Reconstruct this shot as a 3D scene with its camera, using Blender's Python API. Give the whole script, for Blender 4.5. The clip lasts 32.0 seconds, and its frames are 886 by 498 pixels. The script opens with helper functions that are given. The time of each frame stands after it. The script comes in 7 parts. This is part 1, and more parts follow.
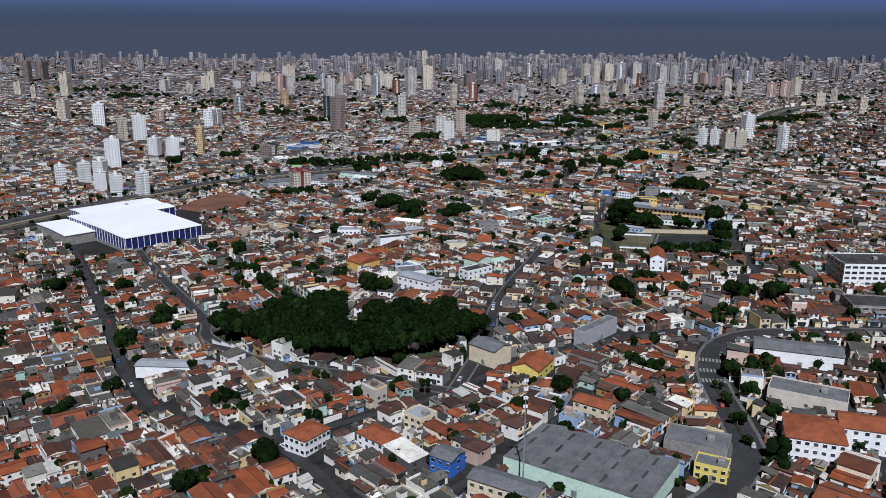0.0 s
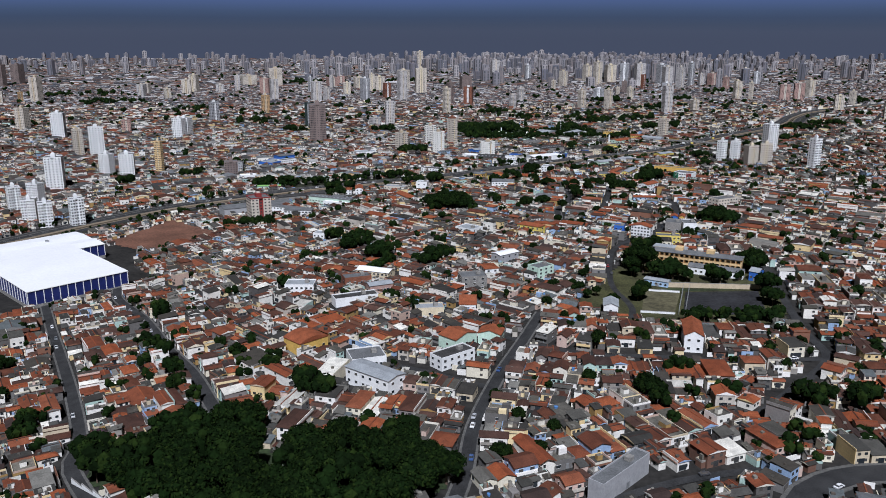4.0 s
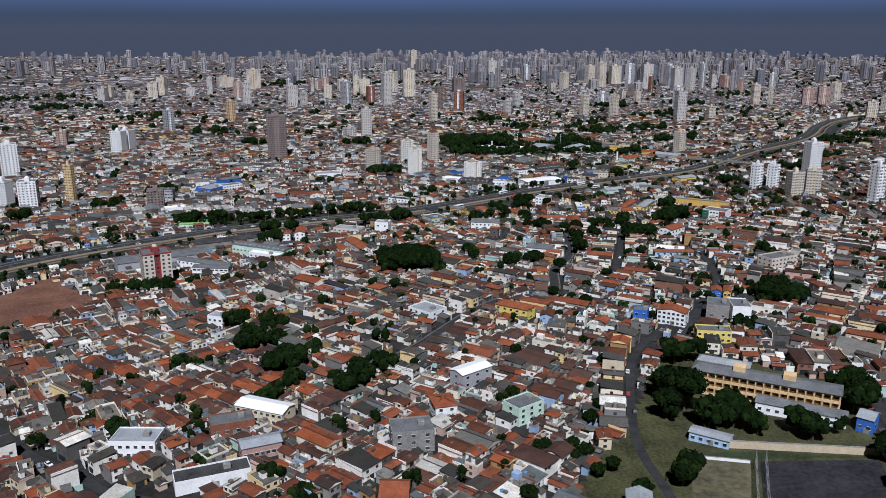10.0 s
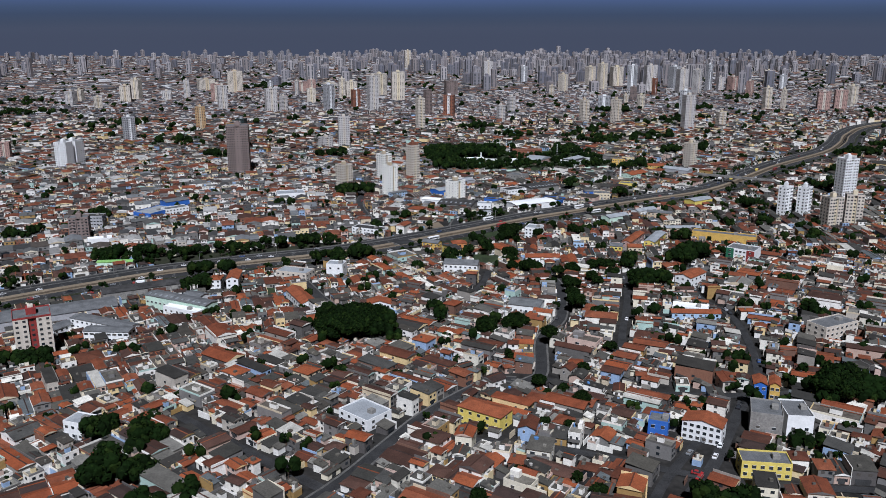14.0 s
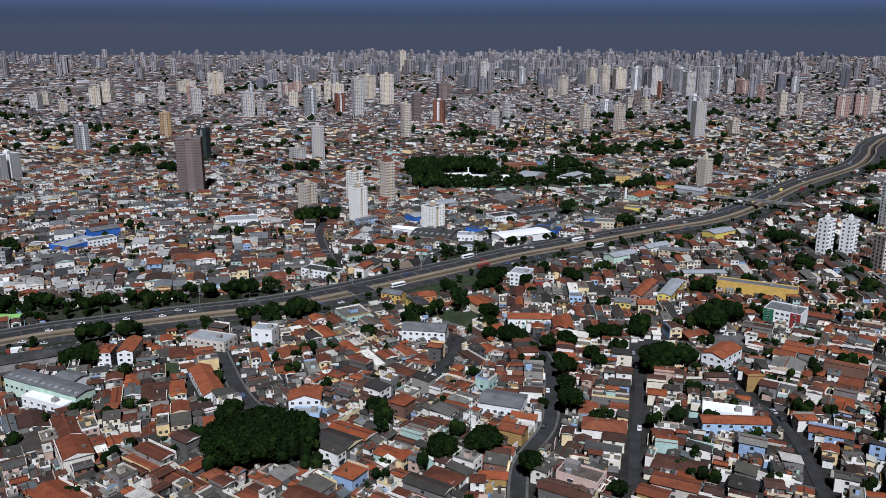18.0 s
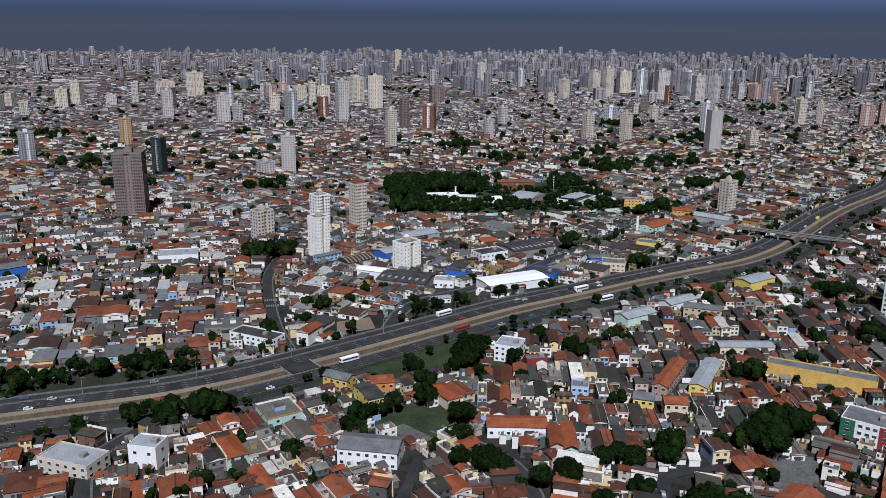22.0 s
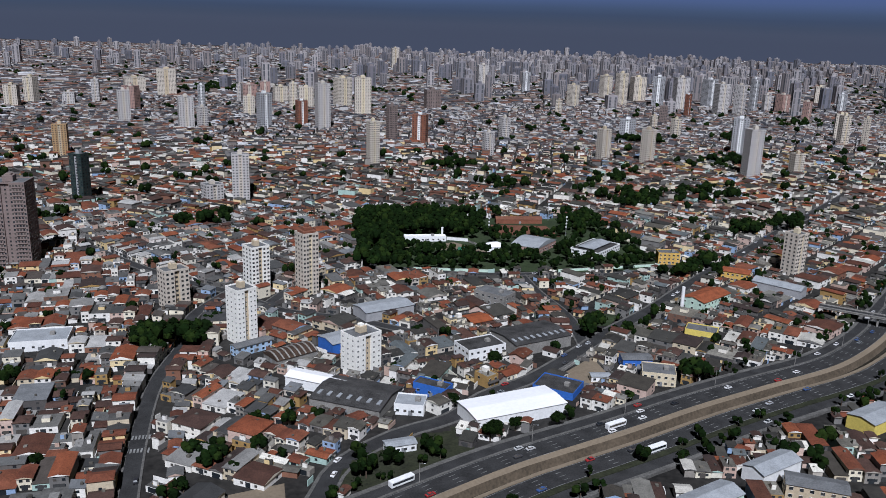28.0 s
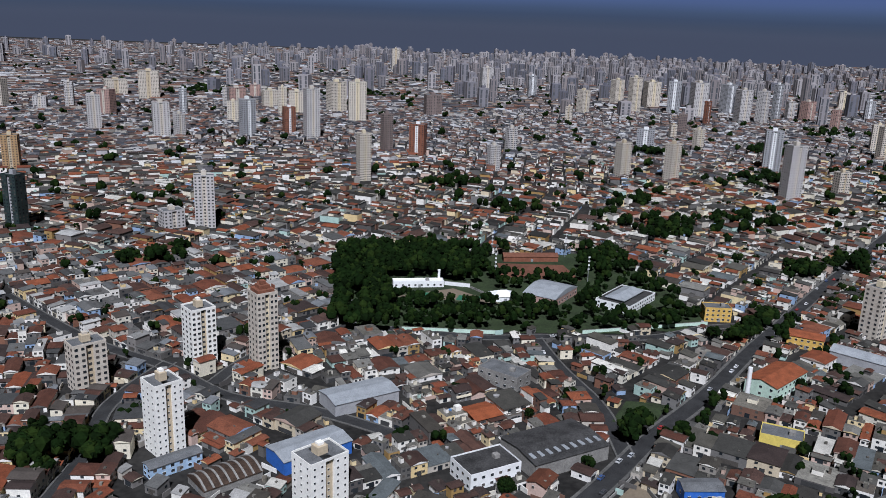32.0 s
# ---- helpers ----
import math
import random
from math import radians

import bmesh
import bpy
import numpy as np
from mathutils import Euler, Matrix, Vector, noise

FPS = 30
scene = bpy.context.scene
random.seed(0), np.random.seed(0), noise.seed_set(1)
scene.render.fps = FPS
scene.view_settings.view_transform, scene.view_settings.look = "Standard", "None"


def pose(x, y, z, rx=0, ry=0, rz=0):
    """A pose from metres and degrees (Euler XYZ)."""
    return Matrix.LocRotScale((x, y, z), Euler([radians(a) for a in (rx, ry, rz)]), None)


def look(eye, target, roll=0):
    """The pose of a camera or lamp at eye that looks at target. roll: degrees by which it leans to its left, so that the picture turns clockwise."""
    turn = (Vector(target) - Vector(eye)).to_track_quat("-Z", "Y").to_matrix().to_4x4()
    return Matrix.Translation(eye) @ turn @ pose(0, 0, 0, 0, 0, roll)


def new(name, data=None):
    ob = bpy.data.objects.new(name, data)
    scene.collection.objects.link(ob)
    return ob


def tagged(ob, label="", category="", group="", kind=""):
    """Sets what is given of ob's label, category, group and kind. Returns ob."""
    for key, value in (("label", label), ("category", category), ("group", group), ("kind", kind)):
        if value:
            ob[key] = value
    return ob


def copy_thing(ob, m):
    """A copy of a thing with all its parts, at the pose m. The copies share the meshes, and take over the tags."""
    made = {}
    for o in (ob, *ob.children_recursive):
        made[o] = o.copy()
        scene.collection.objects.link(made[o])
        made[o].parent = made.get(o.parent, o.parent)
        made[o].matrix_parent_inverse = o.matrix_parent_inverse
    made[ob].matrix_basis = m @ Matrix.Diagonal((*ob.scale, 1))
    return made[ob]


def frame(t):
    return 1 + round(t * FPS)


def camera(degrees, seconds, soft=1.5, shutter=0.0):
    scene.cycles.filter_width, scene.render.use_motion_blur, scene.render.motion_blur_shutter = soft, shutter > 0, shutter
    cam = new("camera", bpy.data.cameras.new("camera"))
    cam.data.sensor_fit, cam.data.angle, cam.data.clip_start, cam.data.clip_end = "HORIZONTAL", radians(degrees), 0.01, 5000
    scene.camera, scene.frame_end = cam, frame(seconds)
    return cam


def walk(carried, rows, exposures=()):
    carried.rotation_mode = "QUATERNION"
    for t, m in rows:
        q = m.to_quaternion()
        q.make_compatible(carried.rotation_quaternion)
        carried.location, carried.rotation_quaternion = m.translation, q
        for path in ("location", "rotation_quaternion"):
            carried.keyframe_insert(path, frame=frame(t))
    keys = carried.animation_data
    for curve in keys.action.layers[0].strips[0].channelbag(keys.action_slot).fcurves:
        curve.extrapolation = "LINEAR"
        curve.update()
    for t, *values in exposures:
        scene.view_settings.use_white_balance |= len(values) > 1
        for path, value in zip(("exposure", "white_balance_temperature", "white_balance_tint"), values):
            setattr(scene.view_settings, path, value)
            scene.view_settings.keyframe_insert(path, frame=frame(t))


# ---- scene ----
# One lens for the whole flight; the helicopter glides level, about 160 m over the roofs.
cam = camera(57.0, 32.0, 0.9)
PATH = [
    (0, (-0.039, -2.131, 177.811), (0.076, -0.203, 177.291), 0.3),
    (3, (18.204, 97.847, 180.074), (18.317, 99.774, 179.552), 0.1),
    (6, (36.963, 197.267, 180.47), (37.078, 199.194, 179.947), 0.0),
    (9, (58.783, 296.434, 180.727), (58.894, 298.361, 180.201), 0.0),
    (13, (91.167, 426.899, 179.894), (91.275, 428.825, 179.366), 0.1),
    (14, (98.488, 459.425, 179.828), (98.596, 461.351, 179.3), 0.0),
    (19, (136.731, 622.289, 178.867), (136.835, 624.215, 178.338), 0.2),
    (23, (159.857, 753.05, 178.725), (159.963, 754.974, 178.193), 0.7),
    (25, (169.097, 817.061, 179.284), (169.202, 818.985, 178.749), 1.0),
    (28, (179.535, 915.011, 178.744), (179.641, 916.934, 178.207), 1.8),
    (32, (188.936, 1041.141, 178.327), (189.037, 1043.065, 177.79), 2.1),
]
walk(cam, [(t, look(eye, target, roll)) for t, eye, target, roll in PATH], [(0, 0.02, 5450, 13), (32, 0.02, 5450, 13)])

# ------------------------------------------------------------------ light
SUN_EL, SUN_AZ = 52.0, 182.0          # degrees; azimuth clockwise from +y
world = bpy.data.worlds.new("world")
scene.world = world
world.use_nodes = True
wn, wl = world.node_tree.nodes, world.node_tree.links
wn.clear()
w_out = wn.new("ShaderNodeOutputWorld")
w_bg = wn.new("ShaderNodeBackground")
w_sky = wn.new("ShaderNodeTexSky")
w_sky.sky_type, w_sky.sun_disc = "NISHITA", False
w_sky.sun_elevation, w_sky.sun_rotation = radians(SUN_EL), radians(SUN_AZ)
w_sky.air_density, w_sky.dust_density = 1.2, 2.0
w_scale = wn.new("ShaderNodeVectorMath")
w_scale.operation = "SCALE"
w_scale.inputs["Scale"].default_value = 0.00078
# the smog layer over the city: a grey band a degree or two high along the horizon
w_tc = wn.new("ShaderNodeTexCoord")
w_sep = wn.new("ShaderNodeSeparateXYZ")
w_noise = wn.new("ShaderNodeTexNoise")
w_noise.inputs["Scale"].default_value = 5.0
w_add = wn.new("ShaderNodeMath")
w_add.operation = "MULTIPLY_ADD"
w_add.inputs[1].default_value = 0.006
w_smog = wn.new("ShaderNodeValToRGB")
w_map = wn.new("ShaderNodeMapRange")
w_map.inputs["From Min"].default_value, w_map.inputs["From Max"].default_value = -0.05, 0.15
e = w_smog.color_ramp.elements
# positions run from 2.9 degrees under the horizon to 8.6 over it
e[0].position, e[0].color = 0.20, (0.0662, 0.0736, 0.0994, 1)
e[1].position, e[1].color = 0.25, (0.0681, 0.0764, 0.103, 1)
for pos, col in ((0.285, (0.0607, 0.0727, 0.101, 1)), (0.325, (0.0552, 0.0718, 0.109, 1)), (0.36, (0.0626, 0.0846, 0.133, 1)), (0.40, (0.0754, 0.103, 0.18, 1)), (0.44, (0.0865, 0.118, 0.223, 1))):
    s = w_smog.color_ramp.elements.new(pos)
    s.color = col
w_fade = wn.new("ShaderNodeMapRange")
w_fade.inputs["From Min"].default_value, w_fade.inputs["From Max"].default_value = 0.03, 0.12
w_mix = wn.new("ShaderNodeMix")
w_mix.data_type = "RGBA"
wl.new(w_tc.outputs["Generated"], w_sep.inputs[0])
wl.new(w_tc.outputs["Generated"], w_noise.inputs["Vector"])
wl.new(w_noise.outputs["Fac"], w_add.inputs[0])
wl.new(w_sep.outputs["Z"], w_add.inputs[2])
wl.new(w_add.outputs[0], w_map.inputs["Value"])
wl.new(w_map.outputs["Result"], w_smog.inputs["Fac"])
wl.new(w_sep.outputs["Z"], w_fade.inputs["Value"])
wl.new(w_sky.outputs["Color"], w_scale.inputs[0])
wl.new(w_fade.outputs["Result"], w_mix.inputs["Factor"])
wl.new(w_smog.outputs["Color"], w_mix.inputs["A"])
wl.new(w_scale.outputs["Vector"], w_mix.inputs["B"])
wl.new(w_mix.outputs["Result"], w_bg.inputs["Color"])
w_bg.inputs["Strength"].default_value = 1.0
wl.new(w_bg.outputs[0], w_out.inputs[0])

sun_data = bpy.data.lights.new("sun", "SUN")
sun_data.energy, sun_data.angle, sun_data.color = 5.0, radians(0.6), (1.0, 0.95, 0.89)
sun = new("sun", sun_data)
az, el = radians(SUN_AZ), radians(SUN_EL)
sun_dir = Vector((math.sin(az) * math.cos(el), math.cos(az) * math.cos(el), math.sin(el)))
sun.matrix_world = Matrix.Translation((0, 0, 600)) @ sun_dir.to_track_quat("Z", "Y").to_matrix().to_4x4()


# ------------------------------------------------------------------ materials
def material(name, colors, rough=0.8, source="", metal=0.0, bump=0.3, fine=3.0, coarse=0.25, stain=0.35, spec=0.3):
    """A surface whose base colour is picked from colors (by object, by island or the first), with grain, stains and relief."""
    m = bpy.data.materials.new(name)
    m.use_nodes = True
    n, l = m.node_tree.nodes, m.node_tree.links
    bsdf = n["Principled BSDF"]
    bsdf.inputs["Roughness"].default_value, bsdf.inputs["Metallic"].default_value = rough, metal
    bsdf.inputs["Specular IOR Level"].default_value = spec
    ramp = n.new("ShaderNodeValToRGB")
    ramp.color_ramp.interpolation = "CONSTANT"
    el_ = ramp.color_ramp.elements
    for i, c in enumerate(colors):
        k = el_[0] if i == 0 else el_[1] if i == 1 else el_.new(i / len(colors))
        k.position, k.color = i / len(colors), (*c, 1)
    if len(colors) == 1:
        el_.remove(el_[1])
    if source == "object":
        l.new(n.new("ShaderNodeObjectInfo").outputs["Random"], ramp.inputs["Fac"])
    elif source == "island":
        l.new(n.new("ShaderNodeNewGeometry").outputs["Random Per Island"], ramp.inputs["Fac"])
    else:
        ramp.inputs["Fac"].default_value = 0.0
    pos_ = n.new("ShaderNodeNewGeometry").outputs["Position"]
    n1, n2 = n.new("ShaderNodeTexNoise"), n.new("ShaderNodeTexNoise")
    n1.inputs["Scale"].default_value, n2.inputs["Scale"].default_value = fine, coarse
    n2.inputs["Detail"].default_value = 4.0
    l.new(pos_, n1.inputs["Vector"])
    l.new(pos_, n2.inputs["Vector"])
    add = n.new("ShaderNodeMath")
    add.operation = "ADD"
    l.new(n1.outputs["Fac"], add.inputs[0])
    l.new(n2.outputs["Fac"], add.inputs[1])
    rng = n.new("ShaderNodeMapRange")
    rng.inputs["From Min"].default_value, rng.inputs["From Max"].default_value = 0.7, 1.3
    rng.inputs["To Min"].default_value, rng.inputs["To Max"].default_value = 1 - stain, 1 + 0.35 * stain
    l.new(add.outputs[0], rng.inputs["Value"])
    mul = n.new("ShaderNodeVectorMath")
    mul.operation = "SCALE"
    l.new(ramp.outputs["Color"], mul.inputs[0])
    l.new(rng.outputs["Result"], mul.inputs["Scale"])
    l.new(mul.outputs["Vector"], bsdf.inputs["Base Color"])
    if bump:
        b = n.new("ShaderNodeBump")
        b.inputs["Strength"].default_value, b.inputs["Distance"].default_value = bump, 0.08
        l.new(n1.outputs["Fac"], b.inputs["Height"])
        l.new(b.outputs["Normal"], bsdf.inputs["Normal"])
    return m


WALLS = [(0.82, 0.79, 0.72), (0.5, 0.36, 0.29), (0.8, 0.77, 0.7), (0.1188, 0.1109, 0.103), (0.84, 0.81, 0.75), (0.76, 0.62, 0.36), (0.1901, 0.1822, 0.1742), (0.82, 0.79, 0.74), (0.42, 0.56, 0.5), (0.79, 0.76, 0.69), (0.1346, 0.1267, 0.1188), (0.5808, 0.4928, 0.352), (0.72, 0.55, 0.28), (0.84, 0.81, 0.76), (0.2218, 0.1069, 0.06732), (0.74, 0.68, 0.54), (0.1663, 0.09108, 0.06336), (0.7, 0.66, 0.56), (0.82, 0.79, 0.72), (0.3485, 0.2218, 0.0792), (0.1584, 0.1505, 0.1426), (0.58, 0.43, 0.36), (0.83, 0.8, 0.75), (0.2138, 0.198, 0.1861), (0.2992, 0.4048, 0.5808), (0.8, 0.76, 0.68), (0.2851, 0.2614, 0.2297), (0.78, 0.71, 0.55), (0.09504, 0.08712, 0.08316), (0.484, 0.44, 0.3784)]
GREYS = [(0.05012, 0.04793, 0.04217), (0.07519, 0.07155, 0.062), (0.0358, 0.03404, 0.03006), (0.4692, 0.4475, 0.3959), (0.09666, 0.08963, 0.07535), (0.06087, 0.05702, 0.04792), (0.1862, 0.1779, 0.1565), (0.714, 0.6831, 0.6006), (0.04297, 0.04099, 0.03514), (0.08234, 0.07574, 0.06134), (0.03222, 0.02985, 0.02621), (0.06802, 0.06602, 0.06003), (0.1074, 0.1196, 0.1214), (0.0537, 0.04722, 0.03833), (0.03938, 0.03617, 0.03128), (0.1218, 0.1147, 0.099)]
SLABS = [(0.09621, 0.08768, 0.07419), (0.1307, 0.1211, 0.09999), (0.06977, 0.06486, 0.05564), (0.166, 0.1504, 0.1219), (0.1094, 0.09198, 0.07419), (0.2182, 0.2053, 0.1742)]
# brighter, fresher tiles on the near hill; duller ones beyond the highway
TILES_NEAR = [(0.2425, 0.06297, 0.02138), (0.09936, 0.03231, 0.01663), (0.194, 0.05169, 0.0198), (0.0563, 0.02717, 0.01901), (0.1616, 0.04682, 0.02059), (0.2667, 0.07436, 0.02693), (0.07286, 0.02938, 0.01822), (0.1858, 0.0549, 0.02376), (0.04306, 0.02644, 0.02218), (0.106, 0.03672, 0.01901), (0.2182, 0.06949, 0.03168), (0.06624, 0.03305, 0.02376), (0.08611, 0.04406, 0.03168)]
TILES_DULL = [tuple(0.8 * v + 0.008 for v in c) for c in TILES_NEAR]
M = {}
for src, tag in (("object", ""), ("island", "_many")):
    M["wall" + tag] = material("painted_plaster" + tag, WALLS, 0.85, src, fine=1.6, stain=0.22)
    M["tile" + tag] = material("clay_tile" + tag, TILES_NEAR, 0.85, src, bump=0.8, fine=2.2, coarse=0.25, stain=0.42)
    M["sheet" + tag] = material("fibre_cement" + tag, GREYS, 0.8, src, bump=0.4, fine=1.6, stain=0.4)
    M["slab" + tag] = material("concrete_slab" + tag, SLABS, 0.9, src, fine=1.2, stain=0.5)
    M["glass" + tag] = material("window_glass" + tag, [(0.035, 0.04, 0.045), (0.06, 0.06, 0.06), (0.02, 0.025, 0.03), (0.10, 0.09, 0.08)], 0.25, src, bump=0, spec=0.5)
M["tile_dull"] = material("dull_clay_tile", TILES_DULL, 0.9, "island", bump=0.6, fine=1.6, coarse=0.2, stain=0.45)
M["sheet_old"] = material("weathered_fibre_cement", [tuple(0.7 * v for v in c) for c in GREYS if max(c) < 0.45 or c[0] > 0.63], 0.9, "island", bump=0.4, fine=1.6, stain=0.5)
M["slab_old"] = material("weathered_slab", [tuple(0.75 * v for v in c) for c in SLABS], 0.9, "island", fine=1.2, stain=0.5)
M["sheet_light"] = material("pale_fibre_cement", [(0.1163, 0.115, 0.1102), (0.05508, 0.05508, 0.05382), (0.2203, 0.2142, 0.202), (0.08568, 0.08388, 0.07956), (0.396, 0.387, 0.369), (0.104, 0.104, 0.101), (0.04284, 0.04284, 0.04284), (0.1591, 0.1652, 0.1714), (0.06732, 0.06732, 0.06489), (0.342, 0.333, 0.315), (0.07344, 0.0612, 0.05202)], 0.8, "island", bump=0.4, fine=1.6, stain=0.35)
M["slab_light"] = material("pale_slab", [(0.135, 0.1316, 0.1215), (0.081, 0.0783, 0.07425), (0.2295, 0.2228, 0.2093), (0.108, 0.1046, 0.09783), (0.324, 0.3105, 0.288)], 0.9, "island", fine=1.2, stain=0.4)
# far houses: distance haze is mixed into these greyer, bluer base colours
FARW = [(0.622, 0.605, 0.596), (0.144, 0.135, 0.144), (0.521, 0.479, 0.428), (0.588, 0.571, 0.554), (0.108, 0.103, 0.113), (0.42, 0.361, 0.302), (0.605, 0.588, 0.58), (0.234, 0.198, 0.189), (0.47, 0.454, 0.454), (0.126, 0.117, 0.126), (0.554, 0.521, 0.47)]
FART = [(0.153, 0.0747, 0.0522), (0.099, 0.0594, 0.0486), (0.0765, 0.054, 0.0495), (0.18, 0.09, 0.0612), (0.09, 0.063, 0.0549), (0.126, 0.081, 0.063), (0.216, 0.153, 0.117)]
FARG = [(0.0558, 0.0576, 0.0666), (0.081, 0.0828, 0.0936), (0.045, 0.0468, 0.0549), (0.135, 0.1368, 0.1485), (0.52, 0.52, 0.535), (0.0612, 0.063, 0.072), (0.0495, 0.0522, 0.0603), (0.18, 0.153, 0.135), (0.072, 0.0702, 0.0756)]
M["wall_far"] = material("hazed_plaster_far", FARW, 0.9, "island", bump=0, coarse=0.05, fine=0.5, stain=0.3)
M["tile_far"] = material("hazed_tile_far", FART, 0.9, "island", bump=0, coarse=0.05, fine=0.5, stain=0.4)
M["sheet_far"] = material("hazed_sheet_far", FARG, 0.9, "island", bump=0, coarse=0.05, fine=0.5, stain=0.4)
M["ground"] = material("street_ground", [(0.0252, 0.02331, 0.02079)], 0.95, fine=0.35, coarse=0.05, stain=0.75)
M["asphalt"] = material("asphalt", [(0.0351, 0.03492, 0.03546)], 0.9, fine=2.0, coarse=0.15, stain=0.6)
M["dark_asphalt"] = material("patched_asphalt", [(0.0288, 0.0288, 0.03168)], 0.9, fine=0.6, coarse=0.08, stain=0.7)
M["pave"] = material("pavement_concrete", [(0.1148, 0.1109, 0.1033)], 0.9, fine=1.0, stain=0.4)
M["grass"] = material("dry_grass", [(0.0612, 0.0612, 0.02304)], 0.95, fine=0.9, coarse=0.08, stain=0.7, bump=0.6)
M["lawn"] = material("mown_grass", [(0.0315, 0.04725, 0.01764)], 0.95, fine=0.9, coarse=0.08, stain=0.6, bump=0.6)
M["verge"] = material("worn_verge", [(0.027, 0.03042, 0.01485)], 0.95, fine=0.9, coarse=0.2, stain=0.6, bump=0.6)
M["pitch"] = material("worn_pitch", [(0.1148, 0.1033, 0.05742)], 0.95, fine=0.5, coarse=0.07, stain=0.6)
M["earth"] = material("red_earth", [(0.1568, 0.07497, 0.04743)], 0.95, fine=0.5, coarse=0.06, stain=0.5, bump=0.8)
M["clay"] = material("clay_infield", [(0.1507, 0.06417, 0.03906)], 0.95, fine=0.5, coarse=0.06, stain=0.35)
M["bank"] = material("channel_bank", [(0.1913, 0.153, 0.1071)], 0.95, fine=0.8, coarse=0.03, stain=0.25)
M["water"] = material("channel_water", [(0.030, 0.028, 0.022)], 0.25, fine=0.6, coarse=0.06, bump=0.1, stain=0.5, spec=0.4)
M["concrete"] = material("concrete", [(0.2601, 0.2486, 0.2295)], 0.9, fine=1.5, stain=0.4)
M["white"] = material("white_paint", [(0.80, 0.80, 0.79)], 0.6, fine=1.0, stain=0.12, bump=0.1)
M["whiteroof"] = material("white_metal_roof", [(0.84, 0.84, 0.84)], 0.5, fine=0.6, coarse=0.05, stain=0.08, bump=0.05)
M["paint_line"] = material("road_paint", [(0.252, 0.252, 0.246)], 0.8, fine=2.0, stain=0.5, bump=0)
M["navy"] = material("navy_cladding", [(0.018, 0.026, 0.125)], 0.5, fine=0.8, stain=0.25, bump=0.1)
M["blue"] = material("blue_paint", [(0.045, 0.14, 0.48)], 0.6, fine=1.0, stain=0.2)
M["skyblue"] = material("pale_blue_paint", [(0.40, 0.54, 0.72)], 0.7, fine=1.0, stain=0.2)
M["cream"] = material("cream_paint", [(0.66, 0.57, 0.40)], 0.85, fine=1.2, stain=0.25)
M["ochre"] = material("ochre_paint", [(0.62, 0.40, 0.10)], 0.85, fine=1.2, stain=0.25)
M["yellow"] = material("yellow_paint", [(0.70, 0.56, 0.13)], 0.8, fine=1.2, stain=0.2)
M["orange"] = material("orange_paint", [(0.55, 0.23, 0.07)], 0.85, fine=1.2, stain=0.2)
M["green"] = material("green_paint", [(0.03, 0.14, 0.075)], 0.8, fine=1.2, stain=0.2)
M["mint"] = material("mint_paint", [(0.55, 0.70, 0.58)], 0.8, fine=1.2, stain=0.2)
M["redpaint"] = material("red_paint", [(0.243, 0.036, 0.0315)], 0.8, fine=1.2, stain=0.25)
M["tan"] = material("tan_paint", [(0.40, 0.26, 0.13)], 0.85, fine=1.2, stain=0.2)
M["pinkwall"] = material("pink_paint", [(0.40, 0.26, 0.22)], 0.85, fine=1.2, stain=0.25)
M["beige"] = material("beige_paint", [(0.58, 0.52, 0.44)], 0.85, fine=1.2, stain=0.2)
M["sand"] = material("sand_paint", [(0.52, 0.43, 0.30)], 0.85, fine=1.2, stain=0.2)
M["ivory"] = material("ivory_paint", [(0.86, 0.84, 0.78)], 0.85, fine=1.2, stain=0.15)
M["tanwall"] = material("tan_stained_concrete", [(0.10, 0.077, 0.052)], 0.9, fine=0.8, coarse=0.08, stain=0.5)
M["peach"] = material("peach_cream_paint", [(0.66, 0.47, 0.24)], 0.85, fine=1.2, stain=0.25)
M["limecanvas"] = material("lime_green_canvas", [(0.24, 0.46, 0.13)], 0.8, fine=0.8, stain=0.3)
M["rust"] = material("rusty_sheet_roof", [(0.06, 0.038, 0.026)], 0.85, fine=1.5, coarse=0.3, stain=0.6)
# white of distant towers with the haze put into its colour
M["pale"] = material("hazed_white_paint", [(0.50, 0.475, 0.46)], 0.85, fine=1.2, stain=0.2)
M["grey"] = material("grey_paint", [(0.36, 0.36, 0.37)], 0.85, fine=1.2, stain=0.2)
M["taupe"] = material("taupe_paint", [(0.216, 0.168, 0.152)], 0.85, fine=1.2, stain=0.2)
M["brick"] = material("red_brick", [(0.2295, 0.0918, 0.05355)], 0.9, fine=2.0, stain=0.4)
M["darkgreen"] = material("dark_green_cladding", [(0.022, 0.038, 0.036)], 0.6, fine=1.2, stain=0.2)
M["roof_tile"] = material("terracotta_roof", [(0.2592, 0.0756, 0.03024)], 0.85, fine=2.6, coarse=0.3, stain=0.45, bump=0.8)
M["roof_grey"] = material("grey_sheet_roof", [(0.144, 0.1476, 0.1512)], 0.75, fine=1.8, coarse=0.2, stain=0.45)
M["roof_dark"] = material("sooty_sheet_roof", [(0.05742, 0.05535, 0.054)], 0.8, fine=1.5, coarse=0.18, stain=0.7)
M["roof_pale"] = material("pale_sheet_roof", [(0.306, 0.323, 0.34)], 0.7, fine=1.5, coarse=0.2, stain=0.3)
M["steel"] = material("galvanised_steel", [(0.42, 0.43, 0.44)], 0.5, metal=0.6, fine=3.0, stain=0.2)
